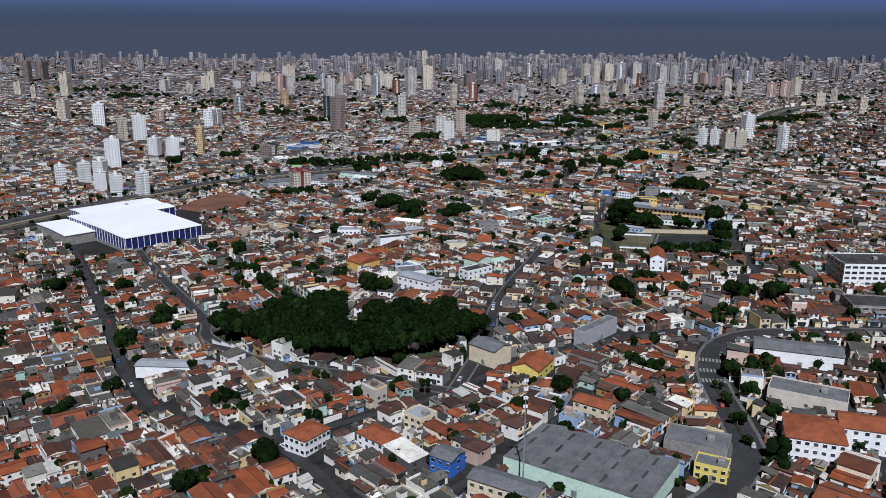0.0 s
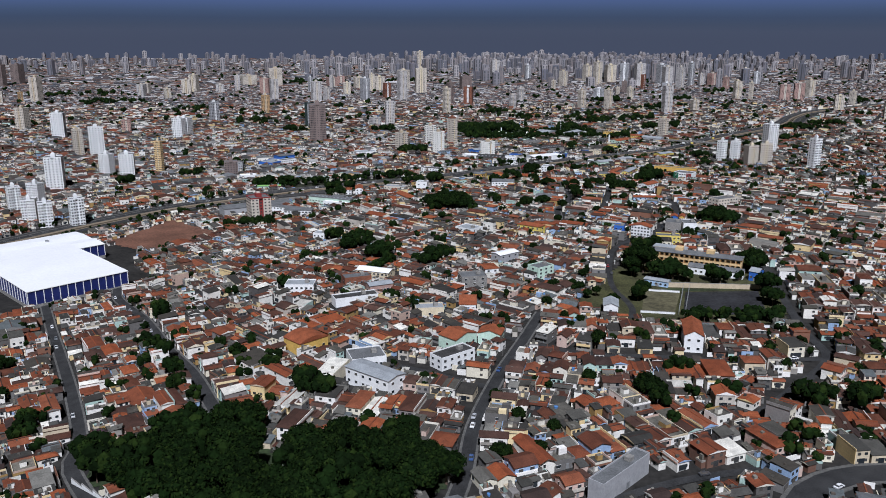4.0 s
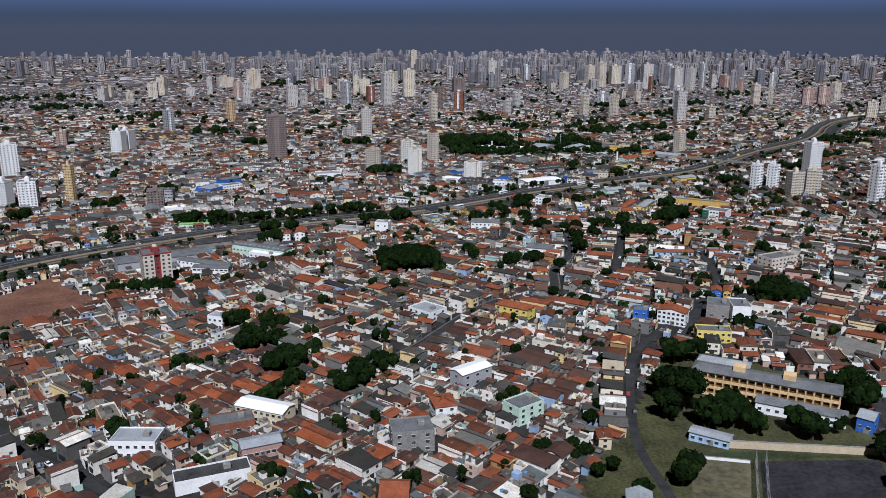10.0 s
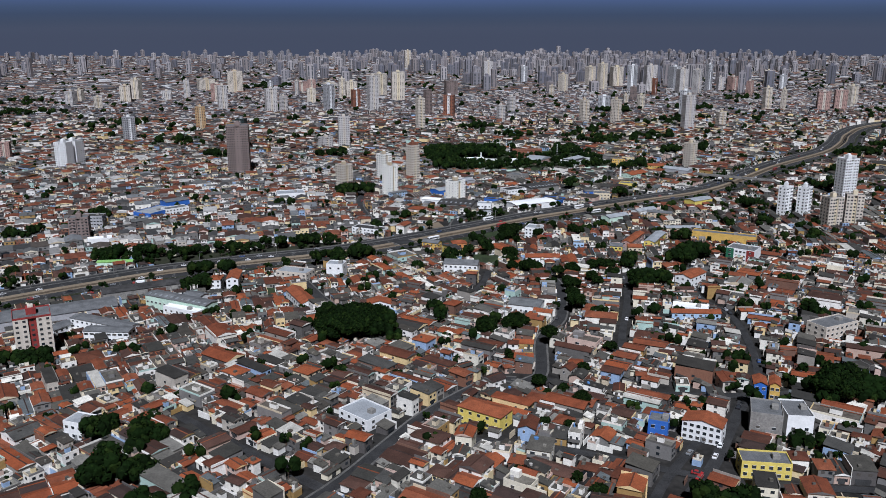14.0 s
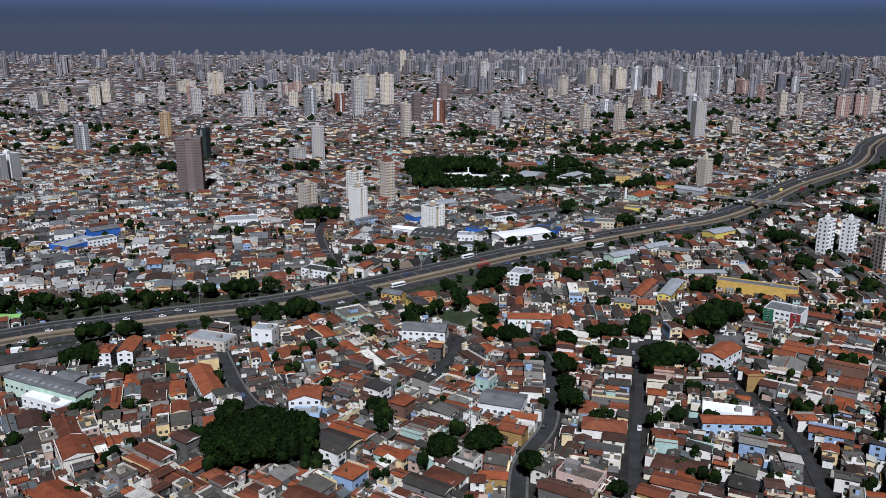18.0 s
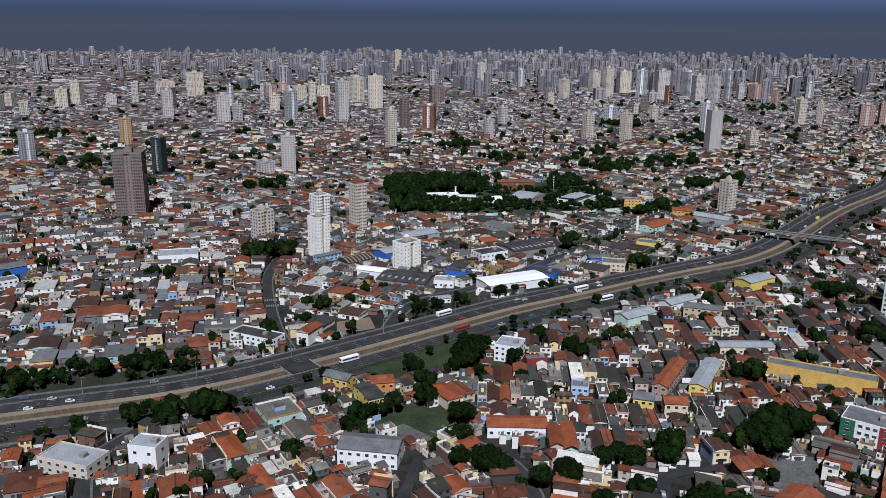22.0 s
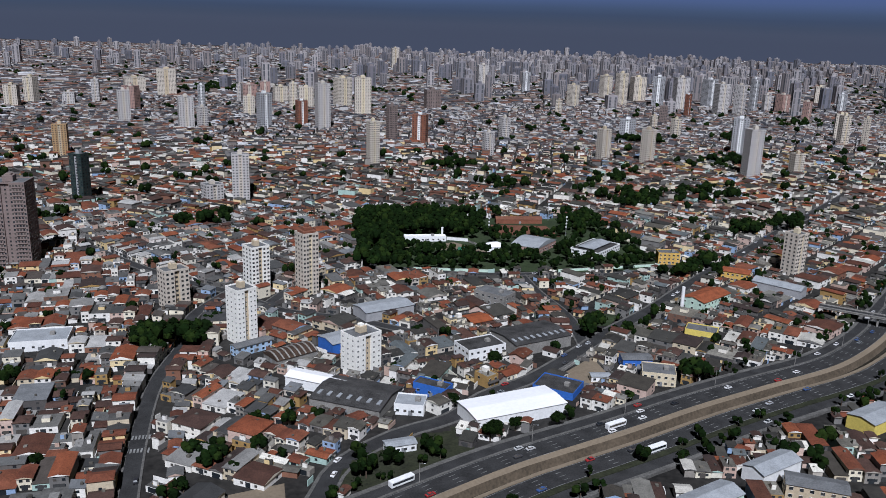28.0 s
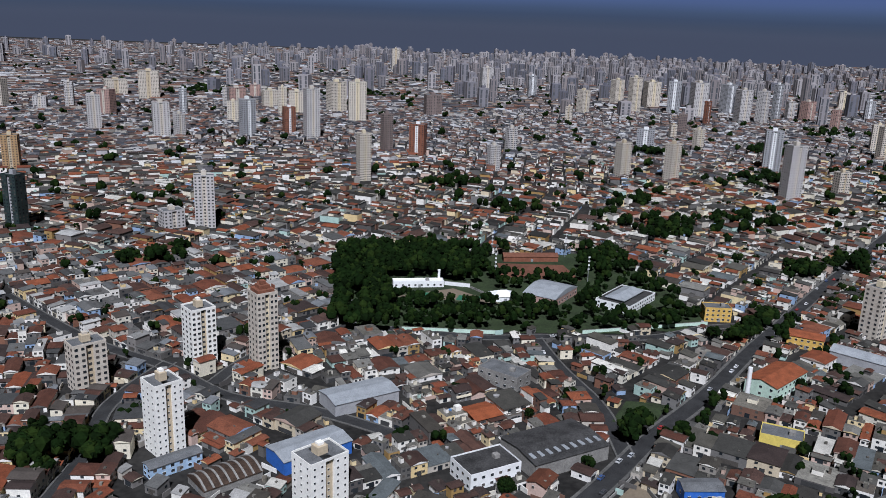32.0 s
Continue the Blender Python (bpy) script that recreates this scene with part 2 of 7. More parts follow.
M["tank"] = material("water_tank_plastic", [(0.10, 0.22, 0.46), (0.34, 0.33, 0.32), (0.40, 0.38, 0.35), (0.14, 0.26, 0.5), (0.3, 0.3, 0.3)], 0.6, "object", stain=0.2)
M["bark"] = material("bark", [(0.10, 0.07, 0.05)], 0.95, fine=4.0, stain=0.4)
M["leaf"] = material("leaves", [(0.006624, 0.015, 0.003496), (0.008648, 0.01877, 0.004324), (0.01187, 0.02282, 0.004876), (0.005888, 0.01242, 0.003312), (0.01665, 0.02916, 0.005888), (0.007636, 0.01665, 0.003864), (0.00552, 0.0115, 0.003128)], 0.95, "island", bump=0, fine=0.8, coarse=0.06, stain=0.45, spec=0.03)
M["blossom"] = material("purple_blossom", [(0.085, 0.035, 0.055), (0.06, 0.030, 0.045), (0.03, 0.045, 0.02)], 0.8, "island", bump=0, stain=0.2)
M["car"] = material("car_paint", [(0.74, 0.74, 0.74), (0.03, 0.03, 0.035), (0.42, 0.43, 0.45), (0.70, 0.70, 0.71), (0.06, 0.06, 0.065), (0.32, 0.03, 0.03), (0.20, 0.21, 0.22), (0.76, 0.76, 0.75), (0.05, 0.09, 0.22), (0.5, 0.5, 0.5)], 0.3, "object", bump=0, stain=0.05, spec=0.5)
M["rubber"] = material("rubber", [(0.02, 0.02, 0.02)], 0.9, bump=0)


# ------------------------------------------------------------------ ground form
def sig(u):
    return 1.0 / (1.0 + np.exp(-np.clip(u, -40, 40)))


def land(x, y):
    """Height of the natural ground: a low hill that falls to the valley of the highway and to the west."""
    x, y = np.asarray(x, float), np.asarray(y, float)
    return 34.5 * sig((x + 81 + 40 * sig((640 - y) / 60)) / 35) * sig((885 + 0.59 * x - y) / 180) - 4.5


def smooth(points, step=8.0):
    """A polyline rounded off by a Catmull-Rom curve, as an array of x, y."""
    p = np.array([points[0], *points, points[-1]], float)
    out = []
    for i in range(1, len(p) - 2):
        k = max(2, int(np.hypot(*(p[i + 1] - p[i])) / step))
        for s in np.arange(k) / k:
            a, b, c, d = p[i - 1:i + 3]
            out.append(0.5 * (2 * b + (c - a) * s + (2 * a - 5 * b + 4 * c - d) * s ** 2 + (3 * b - a - 3 * c + d) * s ** 3))
    out.append(p[-2])
    return np.array(out)


def sides(line):
    """Unit normals, to the left of the way, at each point of a polyline."""
    t = np.gradient(line, axis=0)
    t /= np.linalg.norm(t, axis=1)[:, None]
    return np.stack([-t[:, 1], t[:, 0]], 1)


def distance(x, y, line):
    """Distance from points to a polyline."""
    p = np.stack([np.ravel(x), np.ravel(y)], 1).astype(float)
    best = np.full(len(p), 1e9)
    for a, b in zip(line[:-1], line[1:]):
        ab = b - a
        s = np.clip(((p - a) @ ab) / max(ab @ ab, 1e-9), 0, 1)
        best = np.minimum(best, np.hypot(*(p - a - s[:, None] * ab).T))
    return best


def inside(x, y, poly):
    x, y = np.ravel(x), np.ravel(y)
    r = np.zeros(len(x), bool)
    for (ax, ay), (bx, by) in zip(poly, poly[1:] + poly[:1]):
        c = (ay > y) != (by > y)
        r ^= c & (x < (bx - ax) * (y - ay) / (by - ay + 1e-12) + ax)
    return r


CHANNEL = smooth([(-470, 600), (-370, 765), (-337, 815), (-257, 930), (-187, 1002), (-101, 1050), (-43, 1063), (5, 1073), (39, 1081), (70, 1094), (99, 1111), (156, 1150), (222, 1197), (247, 1212), (285, 1233), (327, 1258), (371, 1281), (423, 1308),
                  (471, 1349), (512, 1396), (600, 1495), (730, 1618), (810, 1722), (880, 1830), (1000, 1960), (1300, 2150)], 10)
STREETS = [
    ([(-290, 720), (-241, 618), (-206, 544), (-177, 481), (-148, 414), (-124, 365), (-97, 322), (-75, 302), (-49, 283), (-32, 262), (0, 205)], 4.8),
    ([(-228, 700), (-198, 637), (-161, 562), (-134, 505), (-110, 450), (-103, 422), (-66, 370), (-12, 337), (24, 318)], 5.2),
    ([(-182, 725), (-171, 686), (-136, 628), (-99, 549), (-76, 505), (-58, 464), (-48, 442)], 5.6),
    ([(105, 560), (86, 512), (69, 470), (54, 424), (45, 380), (24, 318)], 5.2),
    ([(-30, 290), (-10, 300), (24, 318), (51, 344), (112, 375), (152, 384)], 4),
    ([(18, 240), (40, 263), (67, 293), (78, 312)], 3.8),
    ([(80, 215), (105, 230), (126, 256), (132, 280), (137, 313), (143, 337), (155, 360), (172, 374), (201, 379), (280, 372)], 10.5),
    ([(80, 522), (114, 497), (149, 490), (191, 481), (229, 482)], 4.4),
    ([(270, 640), (253, 582), (236, 519), (229, 482), (195, 448), (170, 425)], 4.8),
    ([(152, 545), (157, 560), (158, 576), (157, 591), (158, 610), (163, 634), (170, 661), (184, 700), (215, 742)], 3.8),
    ([(-165, 730), (-129, 692), (-103, 659), (-78, 631), (-56, 612), (-38, 593), (-14, 581), (8, 565), (24, 549)], 4),
    ([(-47, 546), (0, 508), (57, 466), (66, 460)], 4.8),
    ([(40, 680), (72, 716), (92, 748), (110, 777), (139, 808), (152, 809)], 5.2),
    ([(0, 792), (22, 767), (54, 734), (72, 716)], 4.8),
    ([(150, 806), (164, 812), (174, 863), (190, 895), (197, 925), (203, 965), (198, 1005), (170, 1040)], 5.6),
    ([(166, 808), (188, 793), (250, 780), (330, 790)], 4.8),
    ([(195, 700), (211, 719), (227, 744), (250, 780)], 4.8),
    ([(120, 752), (165, 736), (212, 711), (263, 699)], 4.4),
    ([(212, 845), (221, 875), (234, 914), (247, 958), (257, 990), (300, 996)], 4),
    ([(257, 785), (271, 818), (284, 867), (287, 899), (283, 919), (287, 954), (304, 995)], 4),
    ([(84, 890), (68, 922), (55, 945), (40, 984), (29, 1022), (40, 1050)], 6.4),
    ([(120, 925), (144, 958), (155, 983), (162, 1013)], 4.4),
    ([(92, 1149), (80, 1186), (66, 1248), (58, 1300), (58, 1353), (52, 1400), (66, 1453)], 6.6),
    ([(146, 1165), (152, 1195), (158, 1216), (179, 1240), (205, 1257), (223, 1281), (250, 1303), (280, 1338), (306, 1371), (345, 1414), (395, 1477), (447, 1538), (514, 1617), (588, 1702), (700, 1830)], 8),
    ([(-70, 1560), (10, 1484), (66, 1446), (105, 1411), (150, 1395), (190, 1370)], 6.5),
    ([(95, 1425), (105, 1454), (128, 1488), (156, 1510), (160, 1560)], 6.5),
    ([(156, 1508), (186, 1506), (236, 1494), (274, 1496), (340, 1496), (385, 1515), (430, 1520)], 6.5),
    ([(287, 1350), (287, 1400), (276, 1450), (270, 1494)], 6.5),
]
ROADS = [(smooth(p), w) for p, w in STREETS]


def ground_height(x, y):
    d = distance(x, y, CHANNEL).reshape(np.shape(x))
    return land(x, y) - 6.0 * np.clip((27 - d) / 8, 0, 1) - 0.12


def z_at(x, y):
    return float(land(x, y))


# ------------------------------------------------------------------ mesh helpers
class Soup:
    """Collects many small pieces into one mesh, each an island of its own."""

    def __init__(self):
        self.v, self.l, self.n, self.m, self.count = [], [], [], [], 0

    def add(self, verts, faces, mats):
        verts = np.asarray(verts, float)
        k, per = verts.shape[:2]
        if not k:
            return
        base = self.count + np.arange(k)[:, None] * per
        self.v.append(verts.reshape(-1, 3))
        self.count += k * per
        for size in (3, 4):
            sel = [i for i, f in enumerate(faces) if len(f) == size]
            if sel:
                idx = np.array([faces[i] for i in sel])
                self.l.append((base[:, :, None] + idx[None]).reshape(-1))
                self.n.append(np.full(k * len(sel), size))
                self.m.append(np.tile([mats[i] for i in sel], k))

    def build(self, name, materials):
        me = bpy.data.meshes.new(name)
        v, l, n, m = (np.concatenate(a) for a in (self.v, self.l, self.n, self.m))
        me.vertices.add(len(v))
        me.vertices.foreach_set("co", v.ravel())
        me.loops.add(len(l))
        me.loops.foreach_set("vertex_index", l.astype(np.int32))
        me.polygons.add(len(n))
        me.polygons.foreach_set("loop_start", np.concatenate([[0], np.cumsum(n)[:-1]]).astype(np.int32))
        me.polygons.foreach_set("material_index", m.astype(np.int32))
        for mt in materials:
            me.materials.append(mt)
        me.update(calc_edges=True)
        me.validate()
        me.shade_flat()
        return new(name, me)


BOX = [(0, 1, 5, 4), (1, 2, 6, 5), (2, 3, 7, 6), (3, 0, 4, 7), (4, 5, 6, 7)]
SQ = np.array([(-1, -1), (1, -1), (1, 1), (-1, 1)], float)


def frame_of(cx, cy, ang, u, v, z):
    """World places of local u, v, z (arrays k x n) of pieces at cx, cy turned by ang."""
    c, s = np.cos(ang)[:, None], np.sin(ang)[:, None]
    return np.stack([cx[:, None] + u * c - v * s, cy[:, None] + u * s + v * c, z], 2)


def boxes(cx, cy, ang, w, d, z0, z1):
    """Upright boxes, as k x 8 x 3 places."""
    u = np.concatenate([SQ[:, 0], SQ[:, 0]])[None] * w[:, None] / 2
    v = np.concatenate([SQ[:, 1], SQ[:, 1]])[None] * d[:, None] / 2
    z = np.concatenate([np.repeat(z0[:, None], 4, 1), np.repeat(z1[:, None], 4, 1)], 1)
    return frame_of(cx, cy, ang, u, v, z)


def part(name, bm, mat, parent=None, label=""):
    """Links a bmesh as one mesh object under a thing or a part."""
    me = bpy.data.meshes.new(name)
    bmesh.ops.recalc_face_normals(bm, faces=bm.faces)
    bm.to_mesh(me)
    bm.free()
    for mt in (mat if isinstance(mat, (list, tuple)) else [mat]):
        me.materials.append(mt)
    ob = new(name, me)
    if parent:
        ob.parent = parent
    if label:
        ob["label"] = label
    return ob


def more(name, ob, parent, m):
    """One more object on the same mesh."""
    o = new(name, ob.data)
    o.parent = parent
    o.matrix_local = m
    return o


def box(bm, x0, y0, z0, x1, y1, z1, mi=0, bevel=0.0):
    r = bmesh.ops.create_cube(bm, size=1.0)
    bmesh.ops.scale(bm, vec=(x1 - x0, y1 - y0, z1 - z0), verts=r["verts"])
    bmesh.ops.translate(bm, vec=((x0 + x1) / 2, (y0 + y1) / 2, (z0 + z1) / 2), verts=r["verts"])
    fs = {f for v in r["verts"] for f in v.link_faces}
    for f in fs:
        f.material_index = mi
    if bevel:
        bmesh.ops.bevel(bm, geom=list({e_ for f in fs for e_ in f.edges}), offset=bevel, segments=1, affect="EDGES")
    return bm


def tub(bm, x0, y0, x1, y1, z0, z1, t=0.25, drop=0.7):
    """A block with a parapet round its sunken top, all one piece."""
    o, i = [(x0, y0), (x1, y0), (x1, y1), (x0, y1)], [(x0 + t, y0 + t), (x1 - t, y0 + t), (x1 - t, y1 - t), (x0 + t, y1 - t)]
    r = [[bm.verts.new((*p, z)) for p in q] for q, z in ((o, z0), (o, z1), (i, z1), (i, z1 - drop))]
    for a, b in zip(r[:-1], r[1:]):
        for k in range(4):
            bm.faces.new((a[k], a[(k + 1) % 4], b[(k + 1) % 4], b[k]))
    bm.faces.new(r[0][::-1]), bm.faces.new(r[3])
    return bm


def gabled(bm, x0, y0, x1, y1, z0, h, rise):
    """Walls with their gables, the ridge along x, all one piece."""
    prof = [(y0, z0), (y1, z0), (y1, h), ((y0 + y1) / 2, h + rise), (y0, h)]
    a, b = ([bm.verts.new((x, *p)) for p in prof] for x in (x0, x1))
    bm.faces.new(a[::-1]), bm.faces.new(b)
    for k in range(5):
        bm.faces.new((a[k], a[(k + 1) % 5], b[(k + 1) % 5], b[k]))
    return bm


def cyl(bm, x, y, z0, z1, r0, r1=None, n=10):
    r = bmesh.ops.create_cone(bm, cap_ends=True, segments=n, radius1=r0, radius2=r0 if r1 is None else r1, depth=z1 - z0)
    bmesh.ops.translate(bm, vec=(x, y, (z0 + z1) / 2), verts=r["verts"])
    return bm


def poly_prism(bm, pts, z0, z1, mi=0):
    lo, hi = [bm.verts.new((x, y, z0)) for x, y in pts], [bm.verts.new((x, y, z1)) for x, y in pts]
    k = len(pts)
    fs = [bm.faces.new(lo[::-1]), bm.faces.new(hi)] + [bm.faces.new((lo[i], lo[(i + 1) % k], hi[(i + 1) % k], hi[i])) for i in range(k)]
    for f in fs:
        f.material_index = mi
    return bm


def gable(bm, x0, y0, x1, y1, z, rise, over=0.4, thick=0.14, hip=0.0, along="x"):
    """A pitched roof of two slabs (or four, hipped), its ridge along x or y."""
    if along == "y":
        before = set(bm.verts)
        gable(bm, y0, x0, y1, x1, z, rise, over, thick, hip)
        for v in set(bm.verts) - before:
            v.co.x, v.co.y = v.co.y, v.co.x
        return bm
    x0, y0, x1, y1 = x0 - over, y0 - over, x1 + over, y1 + over
    ym, hp = (y0 + y1) / 2, hip * (y1 - y0) / 2
    c = [(x0, y0, z), (x1, y0, z), (x1, y1, z), (x0, y1, z), (x0 + hp, ym, z + rise), (x1 - hp, ym, z + rise)]
    lo = [bm.verts.new(p) for p in c]
    hi = [bm.verts.new((p[0], p[1], p[2] + thick)) for p in c]
    tops = [(0, 1, 5, 4), (2, 3, 4, 5)] + ([(1, 2, 5), (3, 0, 4)] if hip else [])
    for t in tops:
        bm.faces.new([hi[i] for i in t])
        bm.faces.new([lo[i] for i in reversed(t)])
    rim = [(0, 1), (1, 2), (2, 3), (3, 0)] if hip else [(0, 1), (2, 3), (1, 5), (5, 2), (3, 4), (4, 0)]
    for a, b in rim:
        bm.faces.new((lo[a], lo[b], hi[b], hi[a]))
    return bm


def empty(name, x, y, z=None, ang=0.0):
    ob = new(name)
    ob.matrix_world = pose(x, y, z_at(x, y) if z is None else z, 0, 0, ang)
    return ob


# ------------------------------------------------------------------ ground, roads, highway
def sheet(name, vs, fs, mat, label="", category="", kind="structure"):
    me = bpy.data.meshes.new(name)
    me.from_pydata([tuple(v) for v in vs], [], fs)
    me.materials.append(mat)
    me.update()
    return tagged(new(name, me), label, category, "", kind)


def axis(fine0, fine1, step, lo, hi):
    out, s = list(np.arange(fine0, fine1 + 0.1, step)), step
    while out[-1] < hi:
        s *= 1.35
        out.append(out[-1] + s)
    s = step
    while out[0] > lo:
        s *= 1.35
        out.insert(0, out[0] - s)
    return np.array(out)


gx, gy = axis(-480, 720, 6.0, -9000, 9000), axis(160, 1460, 6.0, -3000, 14000)
GX, GY = np.meshgrid(gx, gy)
GZ = ground_height(GX, GY) - 0.12
nx, ny = len(gx), len(gy)
sheet("ground", np.stack([GX.ravel(), GY.ravel(), GZ.ravel()], 1).tolist(),
      [(j * nx + i, j * nx + i + 1, (j + 1) * nx + i + 1, (j + 1) * nx + i) for j in range(ny - 1) for i in range(nx - 1)],
      M["ground"], "worn grey-brown city ground of yards, lanes and bare concrete", "ground")


def ribbon(name, line, o0, o1, z0, z1, mat, label, category, skirt=0.0, level=False):
    """A strip along a line from the offset o0 to o1 (to the left), raised by z0 and z1 at its edges."""
    n = sides(line)
    a, b = line + n * o0, line + n * o1
    if level:
        za = zb = land(line[:, 0], line[:, 1])
    else:
        za, zb = land(a[:, 0], a[:, 1]), land(b[:, 0], b[:, 1])
    k = len(line)
    vs = [(*p, z + z0) for p, z in zip(a, za)] + [(*p, z + z1) for p, z in zip(b, zb)]
    fs = [(i + 1, i, k + i, k + i + 1) if o1 > o0 else (i, i + 1, k + i + 1, k + i) for i in range(k - 1)]
    if skirt:
        vs += [(*p, z + z0 - skirt) for p, z in zip(a, za)] + [(*p, z + z1 - skirt) for p, z in zip(b, zb)]
        fs += [(i, i + 1, 2 * k + i + 1, 2 * k + i) for i in range(k - 1)] + [(k + i + 1, k + i, 3 * k + i, 3 * k + i + 1) for i in range(k - 1)]
    return sheet(name, vs, fs, mat, label, category)


def level_at(line, o, z):
    n = sides(line)
    p = line + n * o
    return np.column_stack([p, land(line[:, 0], line[:, 1]) + z]), n


for line, w in ROADS:
    far = line[:, 1].min() > 1500
    ribbon("road", line, -w / 2, w / 2, 0.06, 0.06, M["asphalt"], "dark grey asphalt street between the houses", "road")
    for s in (-1, 1) if w > 5 else ():
        ribbon("pavement", line, s * w / 2, s * (w / 2 + (1.0 if w < 7 else 1.5)), 0.20, 0.20, M["pave"], "narrow grey concrete pavement with a kerb", "pavement", skirt=0.4)

AVENUE = ROADS[6][0]
mid = AVENUE[(AVENUE[:, 1] > 262) & (AVENUE[:, 1] < 318)]
ribbon("pavement", mid, -0.8, 0.8, 0.25, 0.25, M["verge"], "planted central strip of the avenue", "verge", skirt=0.4)

C0 = CHANNEL
hw_label = "dark asphalt carriageway of the highway with worn lane marks"
ribbon("road", C0, 8.0, 18.5, 0.45, 0.45, M["asphalt"], hw_label, "highway", 3.0, True)
ribbon("road", C0, 19.7, 25.2, 0.25, 0.25, M["asphalt"], "asphalt service road beside the highway", "road", 3.0, True)
ribbon("road", C0, -13.6, -3.2, 0.45, 0.45, M["asphalt"], hw_label, "highway", 3.0, True)
ribbon("road", C0, -22.5, -16.6, 0.25, 0.25, M["asphalt"], "asphalt service road beside the highway", "road", 3.0, True)
ribbon("pavement", C0, 18.5, 19.7, 0.62, 0.62, M["pave"], "narrow concrete divider beside the service road", "verge", 2.0, True)
ribbon("pavement", C0, -16.6, -13.6, 0.62, 0.62, M["verge"], "planted green verge beside the lower carriageway", "verge", 2.0, True)
ribbon("pavement", C0, 25.2, 27.4, 0.42, 0.42, M["pave"], "concrete pavement along the service road", "pavement", 3.0, True)
ribbon("pavement", C0, -24.6, -22.5, 0.42, 0.42, M["pave"], "concrete pavement along the service road", "pavement", 3.0, True)
ribbon("bank", C0, 8.0, 5.2, 0.85, 0.1, M["bank"], "bare tan earth bank of the drainage channel", "bank", 2.0, True)
ribbon("channel_wall", C0, 5.2, 3.6, 0.1, -3.8, M["tanwall"], "stained tan concrete channel wall", "channel wall", 0.0, True)
ribbon("water", C0, 4.0, -1.4, -3.4, -3.4, M["water"], "dark murky water in the drainage channel", "water", 0.0, True)
ribbon("channel_wall", C0, -1.2, -1.5, -3.6, 0.5, M["bank"], "stained concrete channel wall", "channel wall", 0.0, True)
ribbon("pavement", C0, -1.4, -3.2, 0.75, 0.75, M["bank"], "pale tan strip along the channel", "pavement", 0.6, True)

# lane marks
marks = Soup()
for off in (10.6, 13.2, 15.8, -5.8, -8.4, -11.0):
    dense = smooth([tuple(p) for p in C0[::3]], 3.0)
    P, N = level_at(dense, off, 0.475)
    sel = np.arange(len(P)) % 4 == 0
    p, t = P[sel], np.stack([N[sel][:, 1], -N[sel][:, 0]], 1)
    ang = np.arctan2(t[:, 1], t[:, 0])
    marks.add(boxes(p[:, 0], p[:, 1], ang, np.full(len(p), 3.2), np.full(len(p), 0.16), p[:, 2] - 0.05, p[:, 2] + 0.02), BOX, [0] * 5)
for off in (8.4, 18.1, -3.6, -13.2):
    dense = smooth([tuple(p) for p in C0[::3]], 6.0)
    P, N = level_at(dense, off, 0.475)
    t = np.stack([N[:, 1], -N[:, 0]], 1)
    marks.add(boxes(P[:, 0], P[:, 1], np.arctan2(t[:, 1], t[:, 0]), np.full(len(P), 6.6), np.full(len(P), 0.14), P[:, 2] - 0.05, P[:, 2] + 0.01), BOX, [0] * 5)


def zebra(x, y, ang, width, length, n):
    """Stripes of a crossing; ang is the way of the stripes in degrees."""
    a = radians(ang)
    s = (np.arange(n) - (n - 1) / 2) * width / n
    cx, cy = x - s * math.sin(a), y + s * math.cos(a)
    z = land(cx, cy) + 0.09
    marks.add(boxes(cx, cy, np.full(n, a), np.full(n, length), np.full(n, width / n * 0.55), z - 0.1, z + 0.01), BOX, [0] * 5)


zebra(142, 333, 75, 14, 4, 9)
zebra(146, 345, 70, 14, 4, 9)
zebra(139, 322, 78, 14, 4, 9)
zebra(71, 1228, 100, 10, 4, 7)
zebra(68, 1240, 100, 10, 4, 7)
zebra(92, 1146, 105, 10, 3.5, 7)
tagged(marks.build("road_marking", [M["paint_line"]]), "worn white painted lane marks and crossings", "road marking", "", "stuff")

# the level bridge that carries the crossing street over the channel, and the viaduct further on
def deck(name, a, b, width, z, thick, mat, label, posts=0, rail=1.0):
    a, b = np.array(a, float), np.array(b, float)
    L, ang = np.hypot(*(b - a)), math.degrees(math.atan2(*(b - a)[::-1]))
    c = (a + b) / 2
    root = empty(name, c[0], c[1], z, ang)
    part("deck", box(bmesh.new(), -L / 2, -width / 2, -thick, L / 2, width / 2, 0, bevel=0.05), mat, root)
    part("asphalt_top", box(bmesh.new(), -L / 2, -width / 2 + 0.5, 0.004, L / 2, width / 2 - 0.5, 0.06), M["asphalt"], root, "dark asphalt surface")
    for s in (-1, 1):
        part("parapet", box(bmesh.new(), -L / 2, s * width / 2 - 0.2, 0.0, L / 2, s * width / 2 + 0.2, rail, bevel=0.04), mat, root)
    for i in range(posts):
        x = -L / 2 + L * (i + 0.5) / posts
        part("pier", box(bmesh.new(), x - 0.6, -width / 3, -9, x + 0.6, width / 3, -thick, bevel=0.1), M["concrete"], root)
    return tagged(root, label, "bridge")


deck("bridge", (99.3, 1122.6), (106.3, 1112.1), 17, z_at(103, 1117) + 0.95, 1.2, M["concrete"], "wide low road bridge over the drainage channel", 0, 0.25)
deck("viaduct", (448, 1396), (524, 1346), 6.5, z_at(480, 1370) + 7.2, 0.9, M["concrete"], "pale concrete viaduct crossing over the highway", 4, 0.7)


